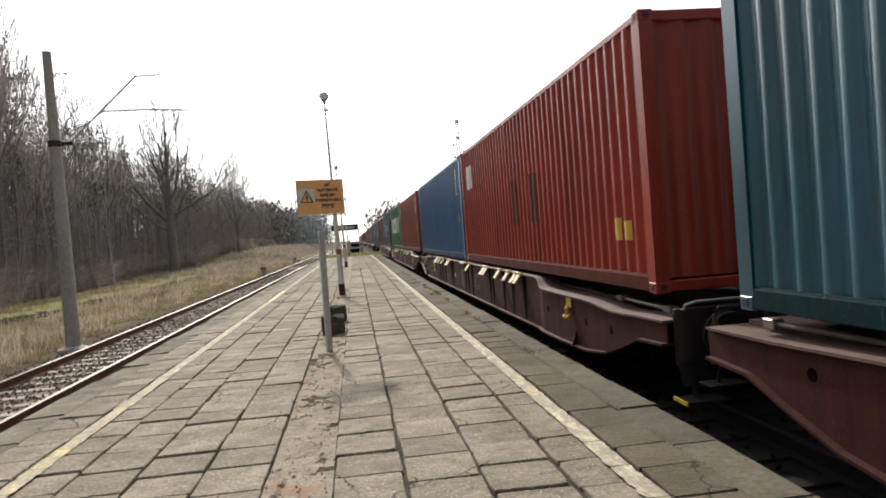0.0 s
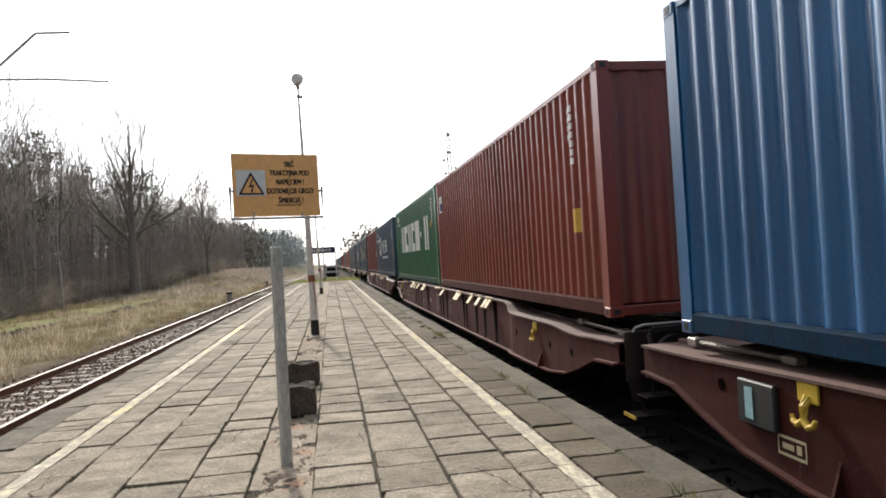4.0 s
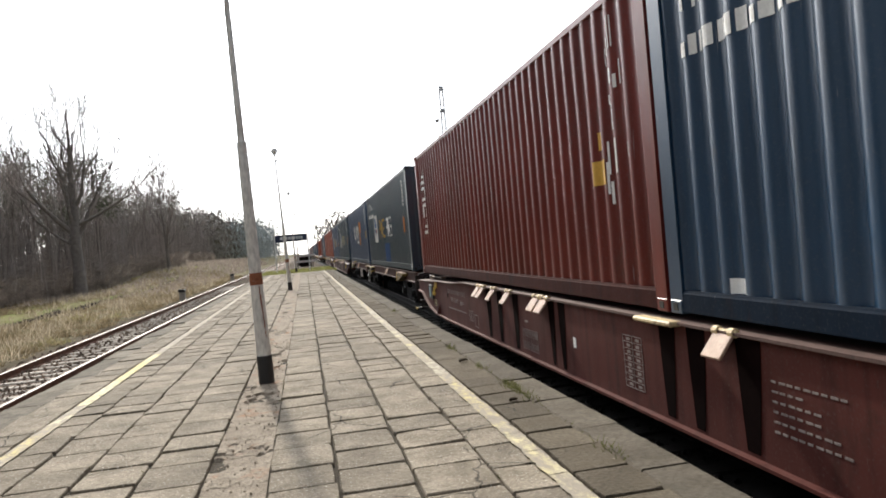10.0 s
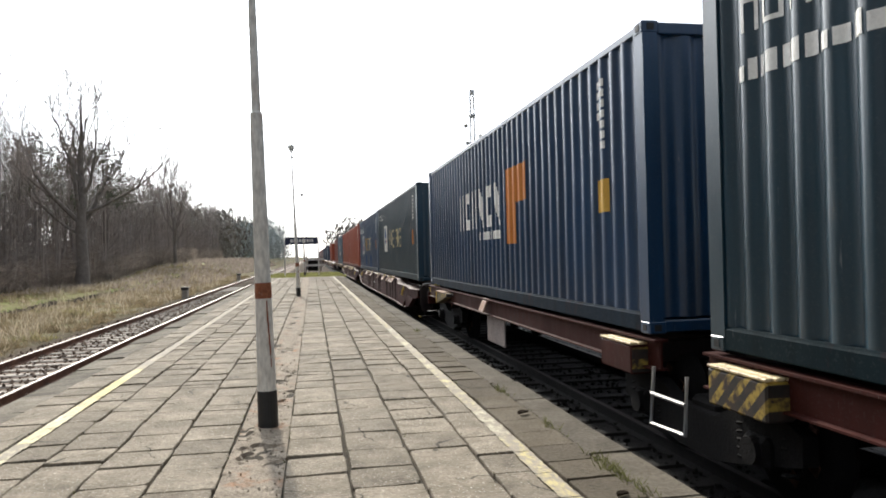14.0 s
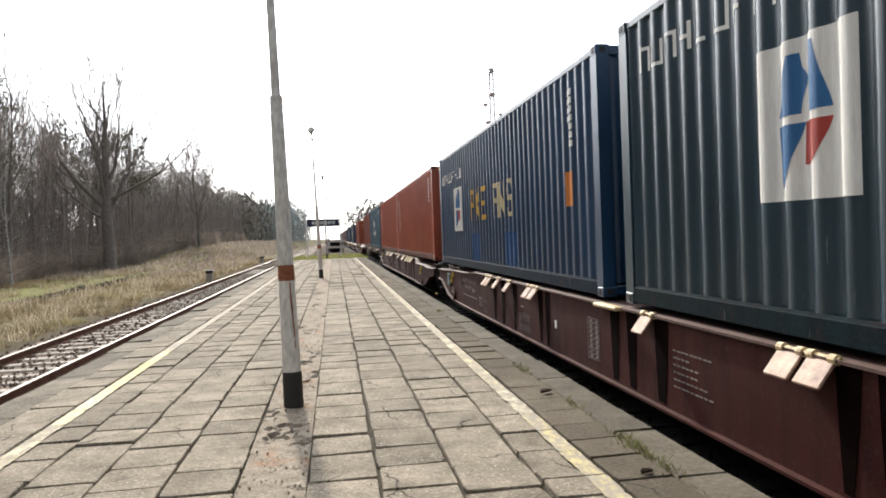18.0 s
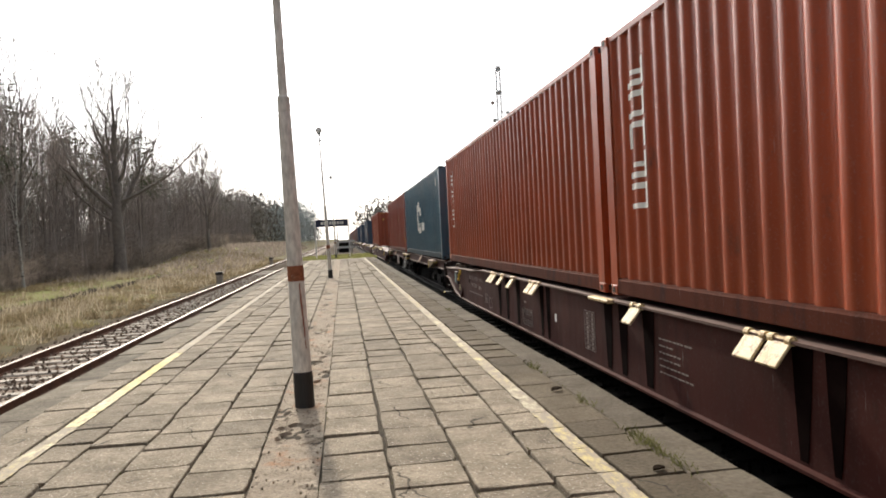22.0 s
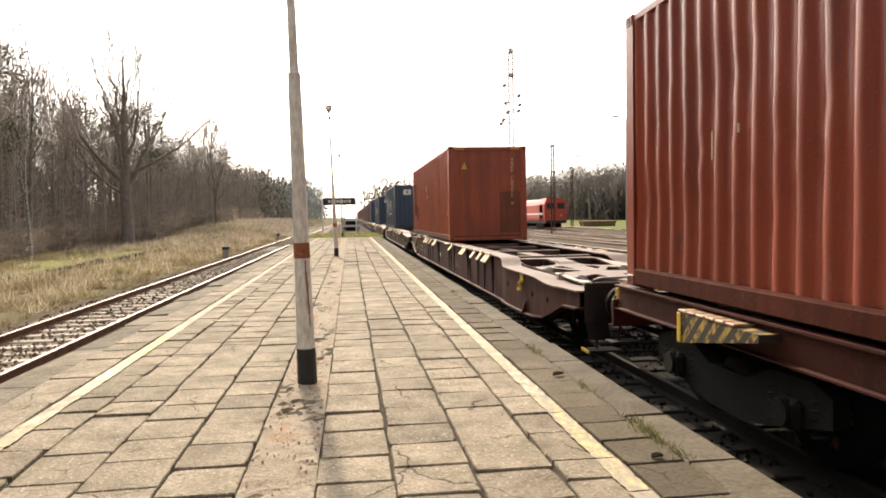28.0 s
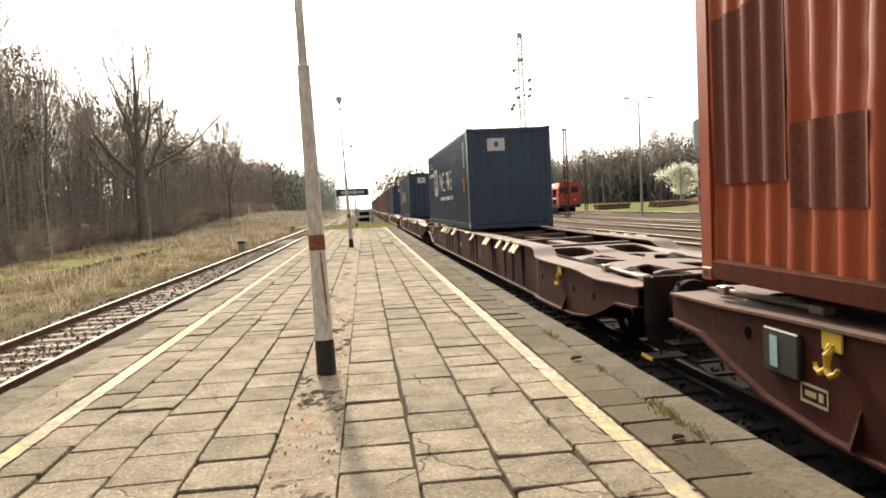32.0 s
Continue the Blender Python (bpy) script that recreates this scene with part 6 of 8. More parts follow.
# ---- things on and beside the platform ----
def platform_lamp(x, y, top, lean, label, tilt=0.0):
    t = thing("platform_lamp", label, "lamp post", "lamps along the platform", at=(x, y, -0.02, tilt, lean, 0))
    part("post", Geo().tube([(0, 0, 0.0), (0, 0, 0.34), (0, 0, 1.0), (0, 0, 2.66), (0, 0, 2.72)], [0.086, 0.083, 0.074, 0.058, 0.05], 20), POLE, t, "pale tapered post with rust stains")
    part("black_base", Geo().tube([(0, 0, 0.0), (0, 0, 0.325), (0, 0, 0.335)], [0.0905, 0.0875, 0.084], 20), BLACK, t, "black painted base")
    part("rust_band", Geo().tube([(0, 0, 1.16), (0, 0, 1.2), (0, 0, 1.3)], [0.0745, 0.0745, 0.0735], 20), RUSTBAND, t, "rust-stained band")
    g = Geo()
    for k in range(5):
        a = 0.9 + 0.06 * k
        g.tube([(0.078 * math.cos(-a), 0.078 * math.sin(-a), 0.55 + 0.1 * k), (0.075 * math.cos(-a), 0.075 * math.sin(-a), 0.74 + 0.1 * k)], 0.006, 5)
    part("rust_streak", g, RUSTBAND, t)
    part("collar", Geo().tube([(0, 0, 2.68), (0, 0, 2.7), (0, 0, 2.82), (0, 0, 2.84)], [0.05, 0.058, 0.056, 0.04], 18), POLE, t)
    part("upper_tube", Geo().tube([(0, 0, 2.8), (0, 0, 4.2), (0, 0, top - 0.1)], [0.041, 0.034, 0.022], 14), POLE, t)
    g = Geo()
    g.tube([(0, 0, top - 0.36), (0, 0, top - 0.28)], 0.035, 10)
    g.box(0.03, 0.09, -0.03, 0.03, top - 0.36, top - 0.30, 0.008)
    part("junction", g, GALV, t)
    head = part("lamp_head", Geo().tube([(0, 0, top - 0.16), (0, 0, top - 0.08), (0, 0, top - 0.05)], [0.03, 0.05, 0.10], 16), GALV, t)
    g = Geo()
    ring = []
    for i in range(9):
        a = -1.2 + 2.5 * i / 8
        ring.append((0.135 * math.cos(a), top + 0.06 + 0.125 * math.sin(a)))
    g.tube([(0, 0, z) for r, z in ring], [max(r, 0.01) for r, z in ring], 20)
    part("globe", g, LAMPGLASS, head, "grey frosted globe", smooth=True)
    return t


platform_lamp(-0.94, 19.87, 5.50, -0.9, "pale lamp post with black base, rust stains and round head")
platform_lamp(-1.07, 41.6, 5.75, -1.6, "tall pale lamp post with black base and round lamp head")
platform_lamp(-1.11, 70.5, 6.4, -1.0, "tall pale lamp post near the platform's grassy end")
platform_lamp(-1.13, 101.0, 6.4, -0.5, "distant pale lamp post beyond the platform's end")


def facing_south(x, y, z, yaw=0.0):
    """A pose for lettering that faces the camera's way of coming (towards -y)."""
    return pose(x, y, z, 90, 0, yaw)


def warning_sign():
    t = thing("warning_sign", "orange high-voltage warning board on a grey post with thin struts", "sign", at=(-0.917, 9.86, 0, 0, 0, 19.0))
    w, h, z0 = 0.675, 0.482, 1.885
    cx = -0.0
    part("post", Geo().box(-0.04 + 0.0, 0.04, -0.02, 0.06, -0.05, 1.655, 0.012), GREYPOST, t, "plain pale grey square post", at=(-0.035, 0, 0, 0, 0.2, 0))
    board = part("board", Geo().box(cx - w / 2, cx + w / 2, -0.006, 0.006, z0, z0 + h, 0.004), SIGNORANGE, t, "orange board")
    g = Geo()
    g.tube([(cx - w / 2 - 0.015, 0.012, z0 + 0.23), (cx - w / 2 - 0.015, 0.012, z0 - 0.012), (cx + w / 2 + 0.025, 0.012, z0 - 0.012), (cx + w / 2 + 0.025, 0.012, z0 + 0.23)], 0.011, 8)
    part("frame_bar", g, GALV, t, "thin grey steel frame")
    part("strut", Geo().tube([(-0.03, 0.03, 1.65), (-0.2, 0.015, z0 - 0.01)], 0.003, 6), GALV, t)
    for s in (-1, 1):
        g = Geo().box(cx + s * (w / 2 + 0.003) - 0.012, cx + s * (w / 2 + 0.003) + 0.022, -0.01, 0.02, z0 + 0.19, z0 + 0.205, 0.003)
        part("clip", g, GALV, t)
        g = Geo().box(cx + s * 0.19 - 0.006, cx + s * 0.19 + 0.006, -0.011, 0.02, z0 - 0.012, z0 + 0.03, 0.003)
        part("bolt_lug", g, GALV, t)
    g = Geo().box(cx - w / 2 + 0.028, cx - w / 2 + 0.25, -0.0105, -0.006, z0 + 0.158, z0 + 0.355)
    panel = part("white_panel", g, SIGNWHITE, board, "white panel")
    tx, tz = cx - w / 2 + 0.139, z0 + 0.168
    g = Geo()
    tri = [(-0.098, 0.0), (0.098, 0.0), (0.0, 0.172)]
    inner = [(-0.076, 0.012), (0.076, 0.012), (0.0, 0.146)]
    for k in range(3):
        a, b, c, d = tri[k], tri[(k + 1) % 3], inner[(k + 1) % 3], inner[k]
        g.prism([(tx + p[0], tz + p[1]) for p in (a, b, c, d)], 1, -0.0145, -0.0105)
    part("triangle_border", g, BLACK, board, "black triangle border")
    g = Geo().prism([(tx + p[0], tz + p[1]) for p in inner], 1, -0.0128, -0.0105)
    part("triangle_field", g, SIGNORANGE, board)
    g = Geo()
    for poly in ([(0.008, 0.118), (0.018, 0.118), (-0.004, 0.068), (-0.018, 0.062)], [(-0.018, 0.062), (0.02, 0.079), (0.02, 0.069), (-0.012, 0.054)],
                 [(0.02, 0.079), (0.008, 0.03), (0.0, 0.032), (0.009, 0.072)], [(-0.006, 0.036), (0.014, 0.036), (0.0, 0.014)]):
        g.prism([(tx + p[0], tz + p[1]) for p in poly], 1, -0.0165, -0.0128)
    part("lightning_bolt", g, BLACK, board, "black lightning bolt")
    lx = cx + 0.118
    for text, z in (("SIEĆ", 0.395), ("TRAKCYJNA POD", 0.327), ("NAPIĘCIEM !", 0.257), ("DOTKNIĘCIE GROZI", 0.187), ("ŚMIERCIĄ !", 0.115)):
        me = text_mesh(text, 0.058, BLACK, 1.04)
        me.transform(Matrix.Diagonal((0.66, 1.0, 1.0, 1.0)))
        bold = bmesh.new()
        for k in (-1, 0, 1):
            me.transform(Matrix.Translation((0.0016 if k > -1 else -0.0016, 0, 0.0002)))
            bold.from_mesh(me)
        bold.to_mesh(me)
        bold.free()
        part("lettering", me, None, board, at=facing_south(lx - 0.014, -0.0085, z0 + z + 0.006))
    part("underline", Geo().box(lx - 0.128, lx + 0.068, -0.0095, -0.006, z0 + 0.083, z0 + 0.088), BLACK, board)


warning_sign()


def concrete_block(x, y, w, d, h, seed, label, turn=0.0):
    r = random.Random(seed)
    bm = bmesh.new()
    bmesh.ops.create_cube(bm, size=1.0)
    bmesh.ops.subdivide_edges(bm, edges=bm.edges[:], cuts=7, use_grid_fill=True)
    for v in bm.verts:
        p = Vector((v.co.x * w, v.co.y * d, (v.co.z + 0.5) * h))
        n = Vector((v.co.x, v.co.y, v.co.z)).normalized()
        edge = sum(1 for c in v.co if abs(c) > 0.45)
        p += n * (noise.noise(p * 14 + Vector((seed * 7.1, 0, 0))) * 0.02 - (0.012 * (edge - 1)))
        if v.co.z > 0.3:
            p.z -= 0.05 * max(0.0, noise.noise(p * 9 + Vector((seed, 3, 0))) + 0.25) + (0.035 if abs(v.co.x) < 0.3 and abs(v.co.y) < 0.3 else 0.0)
        v.co = p
    me = bpy.data.meshes.new("concrete_block")
    bm.to_mesh(me)
    bm.free()
    me.materials.append(MOSSBLOCK)
    ob = new("concrete_block", me)
    ob.matrix_basis = pose(x, y, -0.015, 0, 0, turn)
    tagged(ob, label, "concrete block", "concrete blocks by the sign")
    return ob


concrete_block(-0.95, 11.72, 0.37, 0.34, 0.31, 1, "weathered mossy concrete block on the platform", 4)
concrete_block(-0.96, 13.42, 0.40, 0.32, 0.31, 2, "dark weathered concrete block with a chipped rim", -3)


def name_board():
    t = thing("station_name_board", "dark blue station name board on two pale posts", "sign", at=(-1.4, 75.0, 0))
    for x in (-1.42, 1.42):
        part("post", Geo().tube([(x, 0, -0.1), (x, 0, 3.25)], 0.05, 10), SIGNWHITE, t, "pale post")
    b = part("board", Geo().box(-1.36, 1.36, -0.03, 0.03, 2.58, 3.2, 0.01), SIGNBLUE, t, "dark blue board")
    for x, w in ((-0.92, 0.2), (-0.66, 0.14), (-0.45, 0.16), (-0.22, 0.2), (0.03, 0.16), (0.24, 0.14), (0.45, 0.16), (0.68, 0.1), (0.84, 0.16)):
        part("letter_bar", Geo().box(x, x + w, -0.036, -0.03, 2.77, 3.02), SIGNWHITE, b)


name_board()


def catenary_pole():
    t = thing("catenary_pole", "weathered concrete catenary pole with a steel bracket arm", "pole", at=(-7.0, 16.9, -0.75))
    z = 0.75
    part("post", Geo().tube([(0, 0, 0), (0, 0, 3.0), (-0.03, 0, 6.25 + z)], [0.165, 0.14, 0.095], 18), OLDCONC, t, "tapered grey concrete post")
    part("footing", Geo().tube([(0, 0, 0), (0, 0, 0.28), (0, 0, 0.33)], [0.36, 0.33, 0.2], 14), OLDCONC, t)
    part("clamp_band", Geo().tube([(-0.02, 0, 4.1 + z), (-0.02, 0, 4.24 + z)], 0.135, 16), BLACK, t)
    part("bracket_tube", Geo().tube([(0.1, 0, 4.17 + z), (0.32, 0, 4.2 + z), (1.84, 0, 5.61 + z)], 0.024, 10), GALV, t, "grey diagonal tube")
    part("tip_tube", Geo().tube([(1.84, 0, 5.61 + z), (2.38, 0, 5.62 + z)], 0.022, 8), GALV, t)
    part("steady_arm", Geo().tube([(1.03, 0, 4.85 + z), (2.0, 0, 4.84 + z), (2.94, 0, 4.78 + z)], 0.02, 8), GALV, t)
    part("insulator", Geo().tube([(0.12 + 0.04 * k, 0, 4.17 + z) for k in range(7)], [0.03, 0.055, 0.03, 0.055, 0.03, 0.055, 0.03], 12), BLACK, t)
    part("top_pin", Geo().tube([(-0.03, 0, 5.75 + z), (0.3, 0, 5.74 + z), (0.36, 0, 5.74 + z)], [0.014, 0.014, 0.04], 8), GALV, t)


catenary_pole()


def bollard(x, y):
    t = thing("track_marker", "short dark marker post beside the track", "marker", "markers beside the track", at=(x, y, -0.62))
    part("body", Geo().box(-0.16, 0.16, -0.14, 0.14, 0, 0.5, 0.03), OLDCONC, t)
    part("cap", Geo().box(-0.19, 0.19, -0.17, 0.17, 0.5, 0.66, 0.03), BLACK, t)


bollard(-7.3, 53.5)
bollard(-7.55, 84.5)


def signal_mast(x, y, top):
    t = thing("yard_mast", "slim pale grey lattice mast with small floodlights and a top arm", "mast", at=(x, y, -0.66))
    h = top + 0.66
    for sx in (-1, 1):
        for sy in (-1, 1):
            part("leg", Geo().tube([(sx * 0.13, sy * 0.13, 0), (sx * 0.075, sy * 0.075, h)], 0.017, 6), MASTPAINT, t)
    n = 22
    for k in range(n):
        z, zz = h * k / n, h * (k + 1) / n
        for s, face in ((1, -1), (-1, -1), (1, 1)):
            q0, q1 = 0.13 - 0.055 * k / n, 0.13 - 0.055 * (k + 1) / n
            part("brace", Geo().tube([(s * q0, face * q0, z), (-s * q1, face * q1, zz)], 0.009, 4), MASTPAINT, t)
    for dx, z in ((-0.3, h - 2.05), (-0.42, h - 2.7), (0.24, h - 1.75), (0.22, h - 2.35), (-0.36, h - 1.35), (-0.24, h - 2.4), (0.26, h - 2.1), (-0.5, h - 2.85)):
        g = Geo()
        g.tube([(0, -0.1, z), (dx, -0.16, z + 0.04)], 0.013, 6)
        g.tube([(dx, -0.1, z + 0.05), (dx + 0.02, -0.18, z), (dx + 0.03, -0.26, z - 0.05)], [0.035, 0.055, 0.085], 12)
        part("floodlight", g, MASTPAINT, t, "pale grey floodlight")
    part("collar", Geo().tube([(0, 0, h - 1.0), (0, 0, h - 0.92), (0, 0, h - 0.86)], [0.11, 0.15, 0.1], 12), MASTPAINT, t)
    part("top_bracket", Geo().box(-0.09, 0.09, -0.09, 0.09, h - 0.08, h + 0.12, 0.02), MASTPAINT, t)
    part("top_arm", Geo().tube([(0.08, 0, h), (0.5, 0, h)], 0.02, 6), MASTPAINT, t)


signal_mast(6.0, 41.4, 8.0)

WOOD_EDGE = ((0, -13.0), (30, -15.0), (50, -19.2), (62, -20.0), (72, -20.0), (88, -18.0), (103, -17.2), (150, -17.0), (250, -17.0), (420, -15.0))


def wood_edge(y):
    """Where the wood begins beside the line."""
    for (a, xa), (b, xb) in zip(WOOD_EDGE, WOOD_EDGE[1:]):
        if y <= b:
            return xa + (xb - xa) * (y - a) / (b - a) - 0.8 * math.sin(y * 0.21)
    return -50.0


# ---- trees: bare limbs in early spring, pines, scrub and dry grass ----
def grow(wood, twig, p, d, length, radius, depth, r, up=0.25, spread=0.75, kids=3, thin=0.014, heavy=2):
    """A limb that bends, tapers and forks; the thin ends go to the crown."""
    segs = 3 if depth > 1 else 2
    pts, rad = [p], [radius]
    for k in range(segs):
        d = (d + Vector((r.gauss(0, 0.13), r.gauss(0, 0.13), r.gauss(0, 0.08) + up * 0.22))).normalized()
        p = p + d * length / segs
        pts.append(p)
        rad.append(max(thin * 0.6, radius * (1 - 0.5 * (k + 1) / segs)))
    (wood if depth > heavy else twig).tube(pts, rad, 6 if depth > 2 else (4 if depth > 1 else 3), 0, False)
    if depth <= 0:
        return
    for k in range(kids):
        f = r.uniform(0.35, 1.0) if k else 1.0
        i = min(segs - 1, int(f * segs))
        q = pts[i] + (pts[i + 1] - pts[i]) * min(1.0, f * segs - i)
        a = r.uniform(0, 2 * math.pi)
        side = Vector((math.cos(a), math.sin(a), r.uniform(-0.1, 0.6)))
        nd = (d * (1.0 if k == 0 else 0.7) + side * (0.25 if k == 0 else spread) + Vector((0, 0, 0.25 if depth > 1 else 0.1))).normalized()
        grow(wood, twig, q, nd, length * r.uniform(0.62, 0.85), max(thin, rad[i + 1] * (0.85 if k == 0 else 0.66)), depth - 1, r, up, spread, kids, thin, heavy)


def bare_tree(seed, height, stem=0.4, depth=5, spread=0.7, kids=3, lean=0.05, radius=0.22):
    r = random.Random(seed)
    wood, twig = Geo(), Geo()
    p, d = Vector((0, 0, -0.2)), Vector((r.gauss(0, lean), r.gauss(0, lean), 1)).normalized()
    pts, rad = [p], [radius * 1.25]
    n = 7
    for k in range(n):
        d = (d + Vector((r.gauss(0, 0.04), r.gauss(0, 0.04), 0.05))).normalized()
        p = p + d * height * 0.72 / n
        pts.append(p)
        rad.append(radius * (1 - 0.72 * (k + 1) / n))
    wood.tube(pts, rad, 9, 0, False)
    for k in range(n):
        f = (k + 1) / n
        if f < stem:
            continue
        for _ in range(2):
            a = r.uniform(0, 2 * math.pi)
            nd = Vector((math.cos(a) * spread, math.sin(a) * spread, r.uniform(0.3, 0.7) + 0.8 * f)).normalized()
            grow(wood, twig, pts[k + 1], nd, height * r.uniform(0.13, 0.26) * (1.25 - 0.5 * f), rad[k + 1] * 0.55, depth - 2, r, 0.3, spread, kids)
    grow(wood, twig, p, d, height * 0.18, rad[-1], depth - 2, r, 0.4, spread * 0.8, kids)
    return wood, twig


def old_oak(seed):
    """A short thick trunk that parts into steep bare limbs, with a few long low boughs."""
    r = random.Random(seed)
    wood, twig, limbs = Geo(), Geo(), []
    spine = [Vector((0, 0, -0.2)), Vector((0.05, 0, 2.2)), Vector((-0.05, 0.05, 4.6)), Vector((0.1, 0, 7.0)), Vector((0.0, 0.1, 10.0)), Vector((0.15, 0, 13.0)), Vector((0.1, 0.1, 15.2))]
    wood.tube(spine, [0.55, 0.42, 0.38, 0.3, 0.2, 0.11, 0.04], 12, 0, False)
    for z, a, tilt, ln, rad in ((4.6, 0.2, 40, 4.9, 0.2), (5.2, 3.3, 43, 4.8, 0.2), (5.0, 1.8, 64, 3.8, 0.14), (5.6, 5.0, 36, 4.5, 0.17), (4.2, 3.0, 66, 4.2, 0.14), (5.9, 0.0, 66, 4.8, 0.15),
                                (6.4, 2.4, 26, 4.4, 0.18), (7.4, 5.9, 28, 3.9, 0.15), (8.0, 3.6, 26, 3.7, 0.14), (9.0, 1.2, 26, 3.3, 0.12), (10.0, 4.6, 26, 2.9, 0.1), (11.2, 0.4, 28, 2.4, 0.08),
                                (12.2, 2.9, 26, 2.2, 0.07), (13.4, 5.3, 24, 1.8, 0.05)):
        i = max(k for k in range(len(spine)) if spine[k].z <= z)
        q = spine[i] + (spine[i + 1] - spine[i]) * ((z - spine[i].z) / (spine[i + 1].z - spine[i].z))
        s, c = math.sin(radians(tilt)), math.cos(radians(tilt))
        limb = Geo()
        grow(limb, twig, q, Vector((s * math.cos(a), s * math.sin(a), c)), ln, rad, 4, r, 0.5, 0.58, 3, heavy=3)
        limbs.append(limb)
    grow(twig, twig, spine[-1], Vector((0, 0.1, 1)), 1.7, 0.04, 2, r, 0.4, 0.4, 3)
    return wood, twig, limbs


def pine(seed, height):
    r = random.Random(seed)
    wood, crown = Geo(), Geo()
    wood.tube([(0, 0, -0.2), (0.1, 0, height * 0.5), (0.0, 0.1, height * 0.96)], [0.2, 0.15, 0.04], 8, 0, False)
    for k in range(26):
        f = r.uniform(0.5, 1.0)
        z, a = height * f, r.uniform(0, 6.28)
        ln = height * 0.17 * (1.25 - f) * 1.6 + 0.3
        q = Vector((math.cos(a) * ln, math.sin(a) * ln, z + r.uniform(0.0, 0.6)))
        wood.tube([(0, 0, z), q], [0.035, 0.012], 4, 0, False)
        for _ in range(46):
            c = q * r.uniform(0.55, 1.08)
            c.z = q.z + r.gauss(0, 0.32)
            c.x += r.gauss(0, 0.38)
            c.y += r.gauss(0, 0.38)
            u = Vector((r.gauss(0, 1), r.gauss(0, 1), r.gauss(0, 1))).normalized() * r.uniform(0.1, 0.26)
            v = Vector((r.gauss(0, 1), r.gauss(0, 1), r.gauss(0, 1))).normalized() * r.uniform(0.03, 0.09)
            crown.add([c - u, c + v, c + u, c - v], [(0, 1, 2, 3)])
    return wood, crown


def make_tree(kind, label, geos, bark, crown, at):
    t = thing(kind, label, "tree", "trees of the wood beside the line", at=at)
    part("trunk", geos[0], bark, t, smooth=True)
    for limb in geos[2] if len(geos) > 2 else ():
        part("limb", limb, bark, t, smooth=True)
    part("crown", geos[1], crown, t)
    return t


TREE_KINDS = [
    make_tree("bare_oak", "tall bare oak with heavy spreading limbs", old_oak(11), BARK, OAKTWIG, (-19.1, 76, ground_z(-19.1, 76))),
    make_tree("bare_tree", "bare broadleaf tree with forked limbs", bare_tree(12, 13.0, 0.25, 6, 0.6, 3, 0.04, 0.24), BARK, TWIG, (-16.6, 103, ground_z(-16.6, 103))),
    make_tree("bare_tree", "slender bare tree at the wood's edge", bare_tree(13, 13.5, 0.35, 6, 0.5, 2, 0.05, 0.14), BARK, TWIG, (-20.2, 45, ground_z(-20.2, 45))),
    make_tree("birch_tree", "leafless birch with a white trunk", bare_tree(14, 14.5, 0.35, 6, 0.42, 2, 0.05, 0.11), BIRCH, TWIG, (-18.6, 38, ground_z(-18.6, 38))),
    make_tree("pine_tree", "scots pine with a thin dull green crown", pine(15, 14.0), BARK, NEEDLES, (-24.5, 50, ground_z(-24.5, 50))),
    make_tree("bare_tree", "thin bare tree with upright branches", bare_tree(16, 12.0, 0.3, 6, 0.42, 2, 0.06, 0.09), BARK, TWIG, (-16.5, 33, ground_z(-16.5, 33))),
    make_tree("bare_tree", "bushy bare tree with dense twigs", bare_tree(17, 8.0, 0.2, 6, 0.6, 2, 0.05, 0.1), BARK, TWIG, (-23.0, 60, ground_z(-23.0, 60))),
]


def plant():
    TREE_KINDS[0].scale = (1.1, 1.1, 1.0)
    r = random.Random(99)
    spots = []
    y = 14.0
    while y < 215:
        edge = wood_edge(y)
        for row in range(5):
            x = edge - 1.0 - row * r.uniform(3.0, 4.6) - r.uniform(0, 2.0)
            spots.append((x, y + r.uniform(-1.4, 1.4), row))
        y += 1.6 + 0.012 * y
    for x, y, row in spots:
        if math.hypot(x + 19.1, y - 76) < 4.2 or math.hypot(x + 16.6, y - 103) < 4.0:
            continue
        k = r.choice((2, 2, 3, 4, 5, 5, 6, 2) if row < 2 else (2, 4, 4, 3, 1, 2, 4))
        k = 5 if k == 4 and y < 56 else k
        s = r.uniform(0.78, 1.1) * (0.85 if y > 112 else 0.95 if y > 66 else 1.2 if y > 52 else 1.45) * (0.85 if row == 0 else 1.0)
        ob = copy_thing(TREE_KINDS[k], pose(x, y, ground_z(x, y) - 0.1, r.uniform(-3, 3), r.uniform(-3, 3), r.uniform(0, 360)))
        ob.scale = (s, s, s)

    for k, x, y, s in ((2, -20.6, 61, 1.13), (3, -19.6, 59, 0.86), (2, -24.4, 69, 1.2), (5, -22.4, 63, 1.2)):
        ob = copy_thing(TREE_KINDS[k], pose(x, y, ground_z(x, y) - 0.1, 2, -2, 70 * k + y))
        ob.scale = (s, s, s)


plant()


def plant_yard_edge():
    r = random.Random(123)
    for k in range(40):
        y = 52 + 6.0 * k + r.uniform(-1.5, 1.5)
        x = (60 + 0.16 * (y - 60) if y < 130 else max(57.0, 71 - 0.2 * (y - 130))) + r.uniform(-3, 9)
        s = r.uniform(0.9, 1.3)
        ob = copy_thing(TREE_KINDS[r.choice((1, 2, 2, 5, 6, 1))], pose(x, y, ground_z(x, y) - 0.1, r.uniform(-3, 3), r.uniform(-3, 3), r.uniform(0, 360)))
        ob.scale = (s, s, s)


plant_yard_edge()


